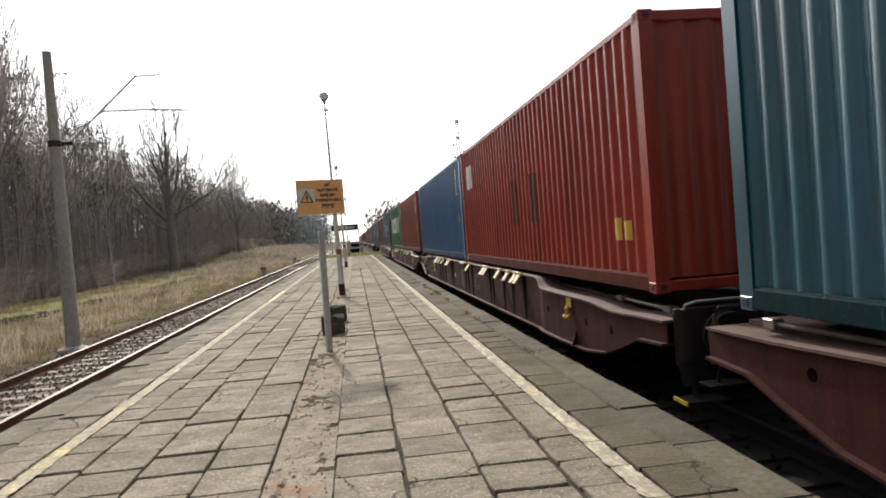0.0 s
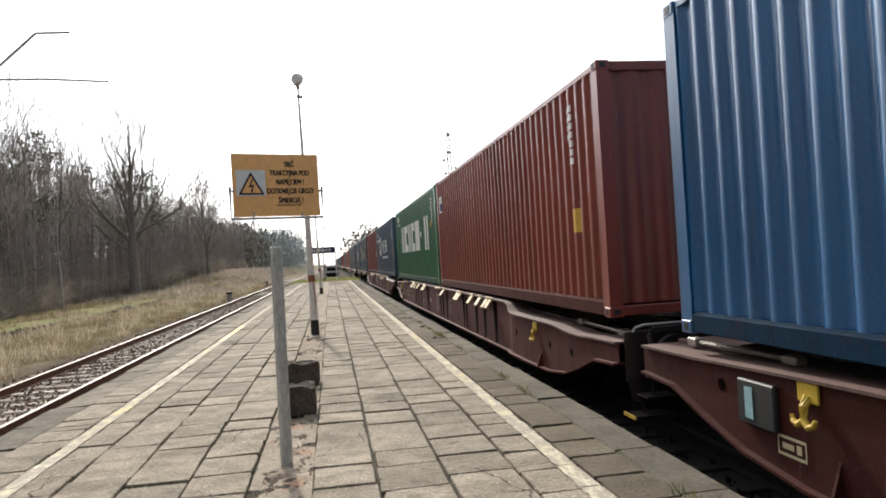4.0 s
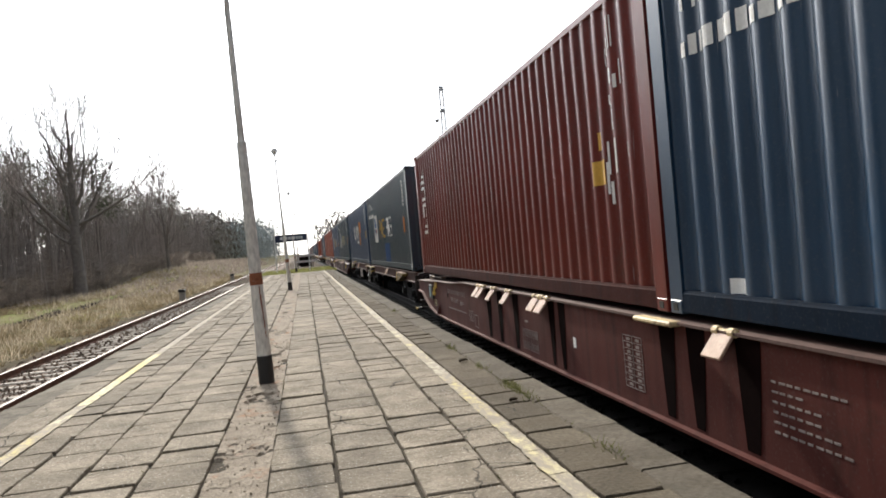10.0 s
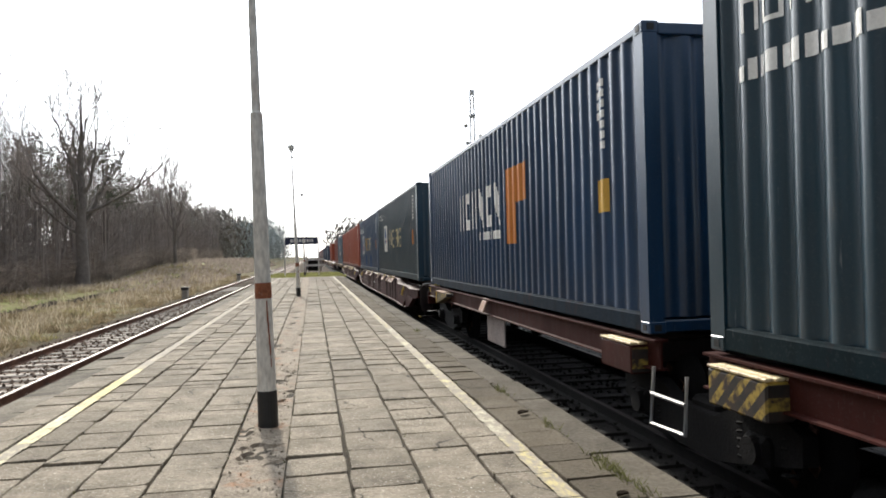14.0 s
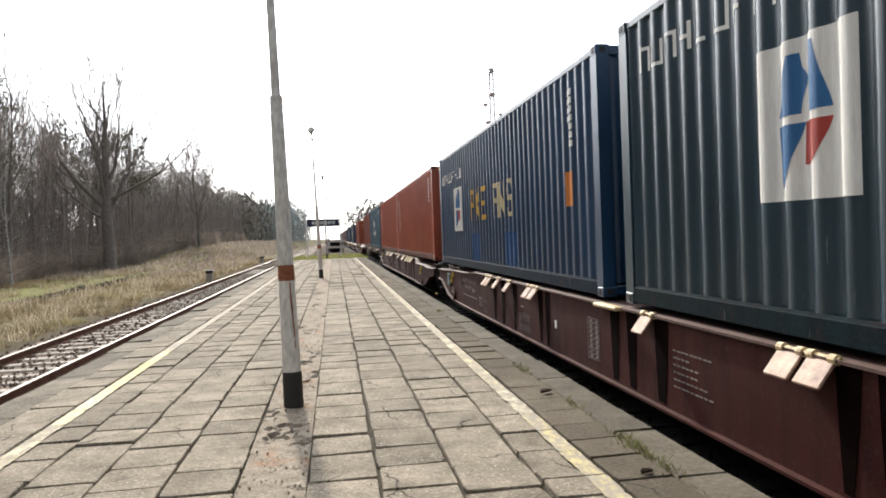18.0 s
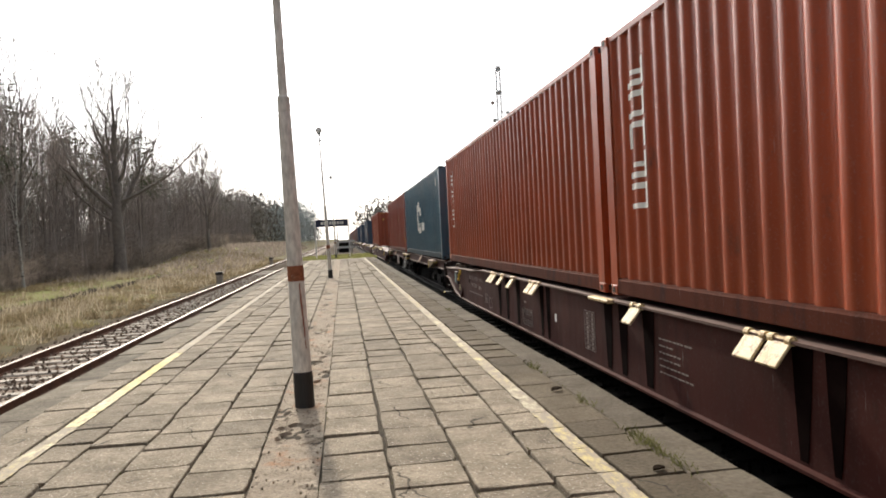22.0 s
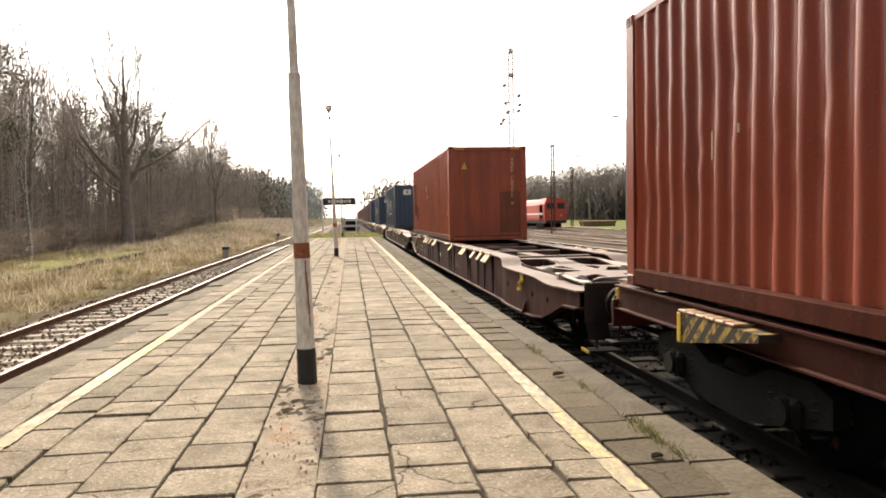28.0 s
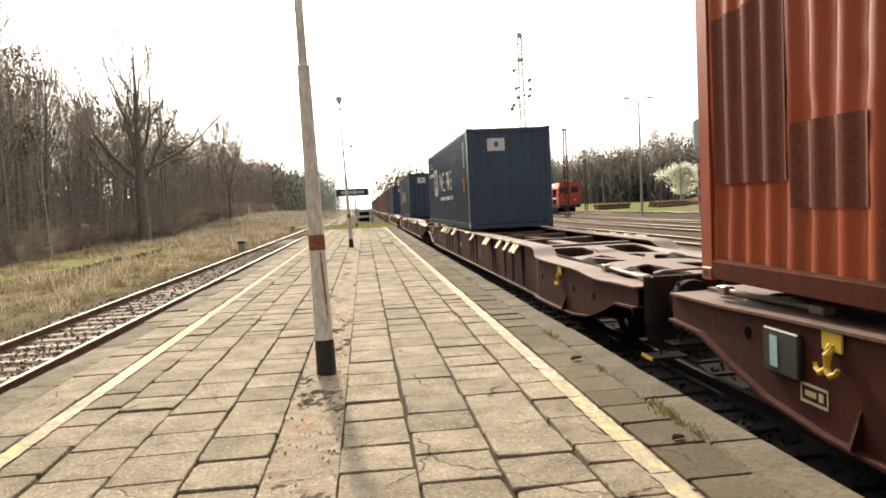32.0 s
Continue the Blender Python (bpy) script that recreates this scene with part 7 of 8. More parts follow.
def scrub():
    """Undergrowth of thin stems below the trees."""
    r = random.Random(41)
    g = Geo()
    for _ in range(4600):
        y = r.uniform(12, 150)
        edge = wood_edge(y)
        x = edge - abs(r.gauss(0, 7.0))
        h, a = 0.3 + 1.9 * r.random() ** 1.8 + 0.14 * min(12.0, edge - x), r.uniform(0, 6.28)
        z = ground_z(x, y)
        for _k in range(3):
            a += r.uniform(1.5, 2.6)
            tip = (x + 0.35 * h * math.cos(a) * r.random(), y + 0.35 * h * math.sin(a) * r.random(), z + h * r.uniform(0.6, 1.0))
            w = 0.012 + 0.00022 * y
            g.add([(x - w, y, z), (x + w, y, z), tip], [(0, 1, 2)])
            for _j in range(3):
                f = r.uniform(0.4, 0.95)
                q = (x + (tip[0] - x) * f, y + (tip[1] - y) * f, z + (tip[2] - z) * f)
                b, ln = r.uniform(0, 6.28), r.uniform(0.25, 0.7)
                g.add([(q[0], q[1], q[2] - w), (q[0], q[1], q[2] + w), (q[0] + ln * math.cos(b), q[1] + ln * math.sin(b), q[2] + ln * r.uniform(0.0, 0.8))], [(0, 1, 2)])
    for _ in range(9000):
        y = 10 + 150 * r.random() ** 1.15
        edge = wood_edge(y)
        x = edge - 0.3 - 11.0 * r.random() ** 1.3
        z, w = ground_z(x, y) - 0.05, 0.009 + 0.00016 * y
        h = r.uniform(0.7, 2.2) + 0.2 * min(8.0, edge - x) * r.random()
        for _k in range(2):
            a = r.uniform(0, 6.28)
            tip = Vector((x + 0.3 * h * math.cos(a), y + 0.3 * h * math.sin(a), z + h))
            foot = Vector((x, y, z))
            g.add([(x - w, y, z), (x + w, y, z), tip], [(0, 1, 2)])
            for _j in range(5):
                q = foot.lerp(tip, r.uniform(0.25, 0.95))
                b, ln = r.uniform(0, 6.28), h * r.uniform(0.12, 0.36)
                g.add([(q.x, q.y, q.z - w), (q.x, q.y, q.z + w), (q.x + ln * math.cos(b), q.y + ln * math.sin(b), q.z + ln * r.uniform(0.1, 0.9))], [(0, 1, 2)])
    for _ in range(3600):
        y = 62 + 130 * r.random()
        x = -9.0 + (wood_edge(y) + 9.5) * r.random()
        h, a, z, w = r.uniform(0.2, 0.75), r.uniform(0, 6.28), ground_z(x, y) - 0.02, 0.03
        g.add([(x - w, y, z), (x + w, y, z), (x + 0.4 * h * math.cos(a), y, z + h)], [(0, 1, 2)])
        g.add([(x - 2 * w, y, z), (x + 2 * w, y + 0.1, z), (x - 0.5 * h * math.cos(a), y, z + 0.7 * h)], [(0, 1, 2)])
    ob = part("undergrowth", g, SCRUB)
    tagged(ob, "tangled brown undergrowth beneath bare trees", "undergrowth", kind="stuff")


scrub()


def saplings():
    """A thicket of thin young stems with side twigs at the wood's edge and inside it."""
    r = random.Random(44)
    g = Geo()
    for _ in range(1500):
        y = 11 + 140 * r.random() ** 1.1
        edge = wood_edge(y)
        x = edge - 0.4 - 15 * r.random() ** 1.2
        z, h = ground_z(x, y) - 0.05, r.uniform(3.0, 8.5)
        rad = r.uniform(0.022, 0.06) + 0.0002 * y
        foot, tip = Vector((x, y, z)), Vector((x + r.gauss(0, 0.05 * h), y + r.gauss(0, 0.05 * h), z + h))
        g.tube([foot, foot.lerp(tip, 0.5) + Vector((r.gauss(0, 0.12), r.gauss(0, 0.12), 0)), tip], [rad, rad * 0.7, 0.01], 4, 0, False)
        for _k in range(18):
            f = r.uniform(0.15, 0.97)
            q, b, ln = foot.lerp(tip, f), r.uniform(0, 6.28), h * 0.28 * (1.15 - f) * r.uniform(0.5, 1.2)
            w = 0.007 + 0.00014 * y
            e = q + Vector((ln * math.cos(b), ln * math.sin(b), ln * r.uniform(-0.1, 0.8)))
            g.add([(q.x, q.y, q.z - w), (q.x, q.y, q.z + w), e], [(0, 1, 2)])
            for _j in range(2):
                m = q.lerp(e, r.uniform(0.4, 0.9))
                c, l2 = b + r.uniform(-1, 1), ln * 0.5
                g.add([(m.x, m.y, m.z - w), (m.x, m.y, m.z + w), m + Vector((l2 * math.cos(c), l2 * math.sin(c), l2 * r.uniform(0, 0.8)))], [(0, 1, 2)])
    tagged(part("saplings", g, SAPLING), "dense thin saplings at the edge of the wood", "saplings", kind="stuff")


saplings()


def grass():
    r = random.Random(52)
    for name, label, mat, count, tall in (("dry_grass", "tufts of dry yellow-brown grass on the bank", DRYGRASS, 46000, (0.06, 0.30)),
                                          ("green_grass", "patches of fresh green grass and moss", GREENGRASS, 16000, (0.03, 0.12))):
        g = Geo()
        for _ in range(count):
            y = -10 + 110 * r.random() ** 1.3
            x = -7.75 - (2.0 - 7.75 - wood_edge(y)) * r.random() ** 1.1
            ditch = x + 12.9
            if -0.55 < ditch < 0.3 and y < 90:
                continue
            patchy = noise.noise(Vector((x * 0.35, y * 0.22, 3.1)))
            clump = noise.noise(Vector((x * 1.1, y * 0.9, 7.7))) + 0.5 * noise.noise(Vector((x * 3.1, y * 2.6, 1.7)))
            near = smooth_step(-0.8, 0.8, ditch) if y < 90 else 0.3
            if mat is GREENGRASS and patchy < 0.05 + 0.3 * near or mat is DRYGRASS and (patchy > 0.12 + 0.4 * near or clump < -0.12):
                continue
            z, h = ground_z(x, y) - 0.03, r.uniform(*tall) * (0.7 + 1.5 * max(0, clump) * (1 if mat is DRYGRASS else 0.3))
            for _k in range(3):
                a, w = r.uniform(0, 6.28), 0.008 + 0.00028 * y
                px, py = x + r.gauss(0, 0.06), y + r.gauss(0, 0.06)
                g.add([(px - w, py, z), (px + w, py, z), (px + h * 0.55 * math.cos(a), py + h * 0.55 * math.sin(a), z + h * r.uniform(0.6, 1))], [(0, 1, 2)])
        tagged(part(name, g, mat), label, "grass", kind="stuff")
    g = Geo()
    for _ in range(2600):
        y = 8 + 80 * r.random() ** 1.4
        x = -7.9 - (wood_edge(y) + 7.9) * -0.62 * r.random()
        if noise.noise(Vector((x * 0.7, y * 0.5, 9.3))) < 0.02:
            continue
        z, h, w = ground_z(x, y) - 0.03, r.uniform(0.3, 0.75), 0.006 + 0.00022 * y
        for _k in range(4):
            a, lean = r.uniform(0, 6.28), r.uniform(0.1, 0.9)
            px, py = x + r.gauss(0, 0.1), y + r.gauss(0, 0.1)
            g.add([(px - w, py, z), (px + w, py, z), (px + h * lean * math.cos(a), py + h * lean * math.sin(a), z + h * (1.1 - 0.6 * lean))], [(0, 1, 2)])
    tagged(part("dead_stalks", g, DEADSTALK), "tall pale dead stalks leaning on the bank", "stalks", kind="stuff")
    g = Geo()
    for _ in range(5000):
        x, y = r.uniform(WEST - 0.3, EAST + 0.2), PAVED_END + 32 * r.random() ** 1.4 - 0.6
        z, h, a, w = ground_z(x, max(y, PAVED_END)) - 0.02 if y > PAVED_END else 0.0, r.uniform(0.06, 0.22), r.uniform(0, 6.28), 0.02
        g.add([(x - w, y, z), (x + w, y, z), (x + h * 0.5 * math.cos(a), y + h * 0.5 * math.sin(a), z + h)], [(0, 1, 2)])
    tagged(part("platform_end_grass", g, GREENGRASS), "grass and weeds at the platform's far end", "grass", kind="stuff")


grass()


def far_woods():
    """Distant woodland: many small ragged sprays of twigs and crowns, too far to count."""
    r = random.Random(63)
    g = Geo()

    def spray(x, y, z0, h, n, s):
        for _ in range(n):
            t = r.random() ** 0.8
            px, py, pz = x + r.gauss(0, 2.4), y + r.gauss(0, 2.4), z0 + h * t
            u = Vector((r.gauss(0, 0.5), r.gauss(0, 0.5), r.gauss(0, 1))).normalized() * s * r.uniform(0.5, 1.4)
            v = Vector((r.gauss(0, 1), r.gauss(0, 1), r.gauss(0, 0.4))).normalized() * s * r.uniform(0.15, 0.4)
            c = Vector((px, py, pz))
            g.add([c - u, c + v, c + u, c - v], [(0, 1, 2, 3)])

    for _ in range(480):
        y = r.uniform(150, 420)
        x = wood_edge(y) - 45 * r.random() ** 1.5
        spray(x, y, ground_z(x, y), r.uniform(7, 12), 80, 0.6)
    for _ in range(420):
        y = r.uniform(20, 150)
        x = -32 - 0.1 * y - 30 * r.random()
        spray(x, y, ground_z(x, y), r.uniform(7, 11.5), 50, 0.8)
    tagged(part("far_woods", g, FARWOOD), "grey-brown leafless woodland in the distance", "woodland", kind="stuff")
    g.v, g.f, g.m = [], [], []
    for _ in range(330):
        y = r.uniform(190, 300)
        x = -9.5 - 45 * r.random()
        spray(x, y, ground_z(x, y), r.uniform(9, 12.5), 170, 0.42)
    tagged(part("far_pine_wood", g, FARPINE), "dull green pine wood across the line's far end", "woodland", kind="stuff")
    g.v, g.f, g.m = [], [], []
    for _ in range(120):
        y = r.uniform(330, 520)
        x = r.uniform(8, 90)
        spray(x, y, 0, r.uniform(15, 23), 90, 1.2)
    for _ in range(760):
        y = r.uniform(60, 300)
        x = (64 + 0.16 * (y - 60) if y < 130 else max(60.0, 75 - 0.21 * (y - 130))) + 40 * r.random()
        z = ground_z(x, y) - 0.2
        h = (r.uniform(13, 17.5) if y < 118 else r.uniform(12, 16)) + 0.03 * (x - 60)
        for _n in range(70):
            c = Vector((x + r.gauss(0, 2.2), y + r.gauss(0, 2.2), z + h * 0.62 * r.random()))
            u = Vector((r.gauss(0, 0.5), r.gauss(0, 0.5), 1)).normalized() * r.uniform(0.6, 1.6)
            v = Vector((r.gauss(0, 1), r.gauss(0, 1), 0.2)).normalized() * r.uniform(0.12, 0.4)
            g.add([c - u, c + v, c + u, c - v], [(0, 1, 2, 3)])
        spray(x, y, z + 0.3 * h, 0.7 * h, 130, 0.42)
        for _k in range(5):
            px, py, w = x + r.gauss(0, 2.4), y + r.gauss(0, 2.4), r.uniform(0.06, 0.16)
            g.add([(px - w, py + w, z), (px + w, py - w, z), (px + r.gauss(0, 0.4), py, z + h * r.uniform(0.6, 1.05))], [(0, 1, 2)])
    tagged(part("yard_woods", g, YARDWOOD), "grey woodland beyond the railway yard", "woodland", kind="stuff")


far_woods()

# ---- the yard beyond the train ----
for _x, _y0, _y1 in ((8.3, -60, 300), (12.9, -60, 300), (17.4, -60, 260), (21.6, -60, 240), (26.3, 90, 240), (31.4, -60, 230)):
    _t = thing("yard_track", "yard track with bright rails in dark cinders", "track", "tracks of the yard", at=(_x, 0, RAIL - 0.1), kind="structure")
    for _s in (-0.7525, 0.7525):
        part("rail", rail_geo(_y0, _y1), [RUST, RAILHEAD], _t, at=(_s, 0, 0))
    part("ballast_bed", Geo().prism([(-1.8, -0.42), (-1.4, -0.15), (1.4, -0.15), (1.8, -0.42)], 1, _y0, _y1), CINDER, _t)
    for _k in range(90):
        part("sleeper", SLEEPER_MESH, None, _t, at=(0, max(22, _y0) + 0.7 * _k, -0.12))


def lattice_mast(x, y, h, label, arm=-1):
    t = thing("lattice_mast", label, "mast", "catenary masts in the yard", at=(x, y, -0.6))
    for sx in (-0.17, 0.17):
        part("leg", Geo().tube([(sx, 0, 0), (sx * 0.75, 0, h)], 0.075, 6), RUST, t)
    for k in range(16):
        z, zz, s = h * k / 16, h * (k + 1) / 16, 1 if k % 2 else -1
        part("brace", Geo().tube([(s * 0.16, 0, z), (-s * 0.16, 0, zz)], 0.03, 5), RUST, t)
    part("cap", Geo().box(-0.25, 0.25, -0.2, 0.2, h, h + 0.18, 0.03), BLACK, t)
    part("bracket_tube", Geo().tube([(arm * 0.15, 0, h - 2.2), (arm * 2.6, 0, h - 1.0), (arm * 3.2, 0, h - 0.95)], 0.04, 8), GALV, t)
    part("steady_arm", Geo().tube([(arm * 1.2, 0, h - 1.75), (arm * 3.0, 0, h - 1.95)], 0.025, 6), GALV, t)
    return t


lattice_mast(26.3, 52.6, 9.2, "rusty lattice catenary mast with a bracket arm")
lattice_mast(20.4, 85, 9.0, "rusty lattice catenary mast braced by two struts", 1)
lattice_mast(33, 118, 9.0, "distant lattice catenary mast")


def yard_lamp(x, y, h, label, two=True):
    t = thing("yard_lamp", label, "lamp post", "lamp posts in the yard", at=(x, y, -0.6))
    part("post", Geo().tube([(0, 0, 0), (0, 0, h * 0.5), (0, 0, h)], [0.13, 0.1, 0.06], 12), OLDCONC if two else RUST, t)
    for s in ((-1, 1) if two else (-1,)):
        part("arm", Geo().tube([(0, 0, h), (s * 0.5, 0, h + 0.25), (s * 0.9, 0, h + 0.3)], 0.03, 6), GALV, t)
        part("lantern", Geo().box(s * 1.15 - 0.32, s * 1.15 + 0.32, -0.14, 0.14, h + 0.24, h + 0.4, 0.05), GALV, t)


yard_lamp(26.2, 79.5, 11.0, "tall yard lamp post with two lanterns")
yard_lamp(25.6, 43.6, 11.4, "tall dark yard lamp post with one lantern", False)
yard_lamp(48, 118, 10.0, "distant yard lamp post with two lanterns")


def colour_signal():
    t = thing("light_signal", "railway light signal with an oblong pale grey head", "signal", at=(28.4, 72.1, -0.6))
    part("post", Geo().tube([(0, 0, 0), (0, 0, 6.4)], 0.085, 10), OLDCONC, t)
    h = part("head", Geo().prism([(-0.2, 5.9), (0.2, 5.9), (0.42, 6.15), (0.42, 8.05), (0.2, 8.3), (-0.2, 8.3), (-0.42, 8.05), (-0.42, 6.15)], 1, -0.12, 0.12), MASTPAINT, t, "grey oblong signal head")
    for k in range(4):
        part("lens_hood", Geo().tube([(0, 0.12, 6.35 + 0.5 * k), (0, 0.34, 6.36 + 0.5 * k)], 0.12, 12), BLACK, h)
    for k in range(4):
        part("red_band", Geo().tube([(0, 0, 1.2 + 1.1 * k), (0, 0, 1.75 + 1.1 * k)], 0.09, 10), REDPAINT, t, "red band")
    part("ladder", Geo().tube([(0.24, 0.1, 0), (0.24, 0.1, 6.0)], 0.02, 5), GALV, t)


colour_signal()


def locomotive():
    t = thing("locomotive", "red diesel locomotive with a pale dusty roof in the yard", "locomotive", at=(26.3, 104, -0.5))
    body = part("body", Geo().prism([(-1.45, 1.1), (1.45, 1.1), (1.5, 1.4), (1.5, 3.2), (1.25, 3.75), (-1.25, 3.75), (-1.5, 3.2), (-1.5, 1.4)], 1, 0.9, 17), LOCORED, t)
    part("cab", Geo().prism([(-1.45, 1.1), (1.45, 1.1), (1.5, 1.4), (1.5, 3.3), (1.2, 4.05), (-1.2, 4.05), (-1.5, 3.3), (-1.5, 1.4)], 1, 0.0, 2.6), LOCORED, t)
    part("roof", Geo().prism([(-1.2, 3.76), (1.2, 3.76), (0.9, 3.98), (-0.9, 3.98)], 1, 2.7, 17), LOCOROOF, t)
    for x in (-0.72, 0.72):
        part("cab_window", Geo().box(x - 0.5, x + 0.5, -0.03, 0.03, 2.65, 3.4, 0.02), BLACK, t)
        part("headlight", Geo().tube([(x, 0.0, 1.75), (x, -0.06, 1.75)], 0.13, 12), LAMPGLASS, t)
    part("white_band", Geo().box(-1.512, -1.5, 1.0, 16.8, 1.9, 2.1), WHITEPAINT, t)
    part("frame", Geo().box(-1.4, 1.4, -0.2, 17.2, 0.75, 1.1, 0.03), BLACK, t)
    for y in (3.4, 13.6):
        part("bogie", Geo().box(-1.2, 1.2, y - 2, y + 2, 0.15, 0.75, 0.08), BOGIE, t)
        for k in (-1.3, 0, 1.3):
            part("wheel", Geo().tube([(-1.25, y + k, 0.5), (-1.1, y + k, 0.5)], 0.5, 18), BOGIE, t)
    for x in (-0.88, 0.88):
        part("buffer", Geo().tube([(x, -0.2, 0.95), (x, -0.65, 0.95), (x, -0.66, 0.95), (x, -0.7, 0.95)], [0.1, 0.1, 0.24, 0.23], 14), BLACK, t)


locomotive()


def excavator():
    t = thing("excavator", "yellow excavator parked at the wood's edge", "excavator", at=(64.5, 111, ground_z(64.5, 111), 0, 0, 20))
    for y in (-1.0, 1.0):
        part("crawler", Geo().box(-1.9, 1.9, y - 0.3, y + 0.3, 0, 0.85, 0.3), BLACK, t)
    part("upper_body", Geo().box(-1.8, 1.2, -1.25, 1.25, 1.05, 2.2, 0.12), MACHINE, t)
    cab = part("cab", Geo().box(0.1, 1.5, -1.25, -0.2, 1.05, 3.1, 0.1), MACHINE, t)
    part("cab_window", Geo().box(0.3, 1.52, -1.27, -0.18, 2.0, 2.85, 0.03), BLACK, cab)
    part("boom", Geo().tube([(1.0, 0.3, 1.8), (3.2, 0.3, 4.2), (5.0, 0.3, 4.4)], [0.28, 0.3, 0.2], 8), MACHINE, t)
    part("dipper", Geo().tube([(4.9, 0.3, 4.5), (5.6, 0.3, 1.8)], [0.22, 0.16], 8), MACHINE, t)
    part("bucket", Geo().prism([(5.2, 0.5), (6.1, 0.7), (5.9, 1.7), (5.4, 1.8)], 1, -0.2, 0.8), RUST, t)


excavator()


def heap(name, label, cat, x, y, w, d, h, mat, seed):
    r = random.Random(seed)
    bm = bmesh.new()
    bmesh.ops.create_icosphere(bm, subdivisions=3, radius=1.0)
    for v in bm.verts:
        k = 1 + 0.45 * noise.noise(v.co * 2.1 + Vector((seed, 0, 0)))
        v.co = Vector((v.co.x * w * k, v.co.y * d * k, max(-0.1, v.co.z) * h * k))
    me = bpy.data.meshes.new(name)
    bm.to_mesh(me)
    bm.free()
    me.materials.append(mat)
    ob = new(name, me)
    ob.matrix_basis = pose(x, y, ground_z(x, y) - 0.05)
    return tagged(ob, label, cat)


heap("earth_heap", "dark heap of earth and scrap beside the yard", "heap", 50.5, 78, 3.3, 2.2, 1.9, BOGIE, 3)
# Dark heaps added along the wood's foot, standing in for its shade.
for _x, _y, _w, _h, _n in ((49, 116, 2.6, 1.0, 11), (57, 117, 3.0, 1.5, 13), (63, 113, 2.4, 0.9, 17), (73, 100, 3.4, 1.6, 19)):
    heap("brush_heap", "low dark heap of brushwood at the wood's edge", "heap", _x, _y, _w, 1.6, _h, WOODPILE if _n == 11 else BOGIE, _n)
heap("gravel_heap", "pale low heap of gravel beside the yard", "heap", 58, 104, 3.0, 2.0, 0.8, KERB, 5)


def timber_stack(x, y, turn, label):
    t = thing("timber_stack", label, "timber stack", "stacks of timber", at=(x, y, ground_z(x, y), 0, 0, turn))
    r = random.Random(int(x))
    for k in range(10):
        row, col = divmod(k, 5)
        part("log", Geo().tube([(-2.5 + r.uniform(-0.3, 0.3), 0.5 * col + 0.2 * row, 0.25 + 0.42 * row), (2.5 + r.uniform(-0.3, 0.3), 0.5 * col + 0.2 * row, 0.25 + 0.42 * row)], 0.22, 8), WOODPILE, t)


timber_stack(44, 112, 10, "stack of cut logs beside the yard")
timber_stack(38, 120, -8, "stack of cut logs beside the yard")


def blossom_tree(x, y, h):
    r = random.Random(77)
    wood, crown = Geo(), Geo()
    wood.tube([(0, 0, 0), (0.1, 0, h * 0.5), (0, 0, h * 0.8)], [0.16, 0.1, 0.04], 7)
    for _ in range(16):
        a, z = r.uniform(0, 6.28), h * r.uniform(0.25, 0.8)
        wood.tube([(0, 0, z * 0.8), (h * 0.35 * math.cos(a), h * 0.35 * math.sin(a), z + 0.8)], [0.05, 0.015], 4)
    clumps = [(Vector((r.gauss(0, h * 0.2), r.gauss(0, h * 0.2), h * r.uniform(0.3, 0.95))), r.uniform(0.5, 1.2)) for _ in range(34)]
    for _ in range(3800):
        q, s = r.choice(clumps)
        c = q + Vector((r.gauss(0, s * 0.6), r.gauss(0, s * 0.6), r.gauss(0, s * 0.5)))
        u = Vector((r.gauss(0, 1), r.gauss(0, 1), r.gauss(0, 1))).normalized() * 0.19
        v = Vector((r.gauss(0, 1), r.gauss(0, 1), r.gauss(0, 1))).normalized() * 0.15
        crown.add([c - u, c + v, c + u, c - v], [(0, 1, 2, 3)])
    t = thing("blossoming_tree", "small tree covered in white spring blossom", "tree", at=(x, y, ground_z(x, y)))
    part("trunk", wood, BARK, t)
    part("crown", crown, BLOSSOM, t, "white blossom crown")


blossom_tree(51.6, 125, 6.4)


def crossing_barrier():
    t = thing("track_barrier", "pale low barrier across the end of the platform", "barrier", at=(-0.3, 112, -0.5))
    for x in (-1.0, 1.0):
        part("post", Geo().box(x - 0.1, x + 0.1, -0.1, 0.1, 0, 2.0, 0.02), OLDCONC, t)
    for z in (0.7, 1.5):
        part("rail_bar", Geo().box(-1.4, 1.4, -0.14, -0.1, z, z + 0.28, 0.01), SIGNWHITE, t)
    part("box", Geo().box(-0.8, 0.8, 0.1, 1.2, 0.1, 1.7, 0.05), BOGIE, t)


crossing_barrier()

for _x in (8.3, 12.9, 17.4, 21.6):
    _w = Geo().tube([(_x + 0.15, -20, 5.0), (_x - 0.15, 30, 4.86), (_x + 0.15, 85, 4.9), (_x, 230, 4.9)], 0.008, 5)
    tagged(part("contact_wire", _w, GALV), "thin overhead contact wire above the yard", "wire", "contact wires over the yard")

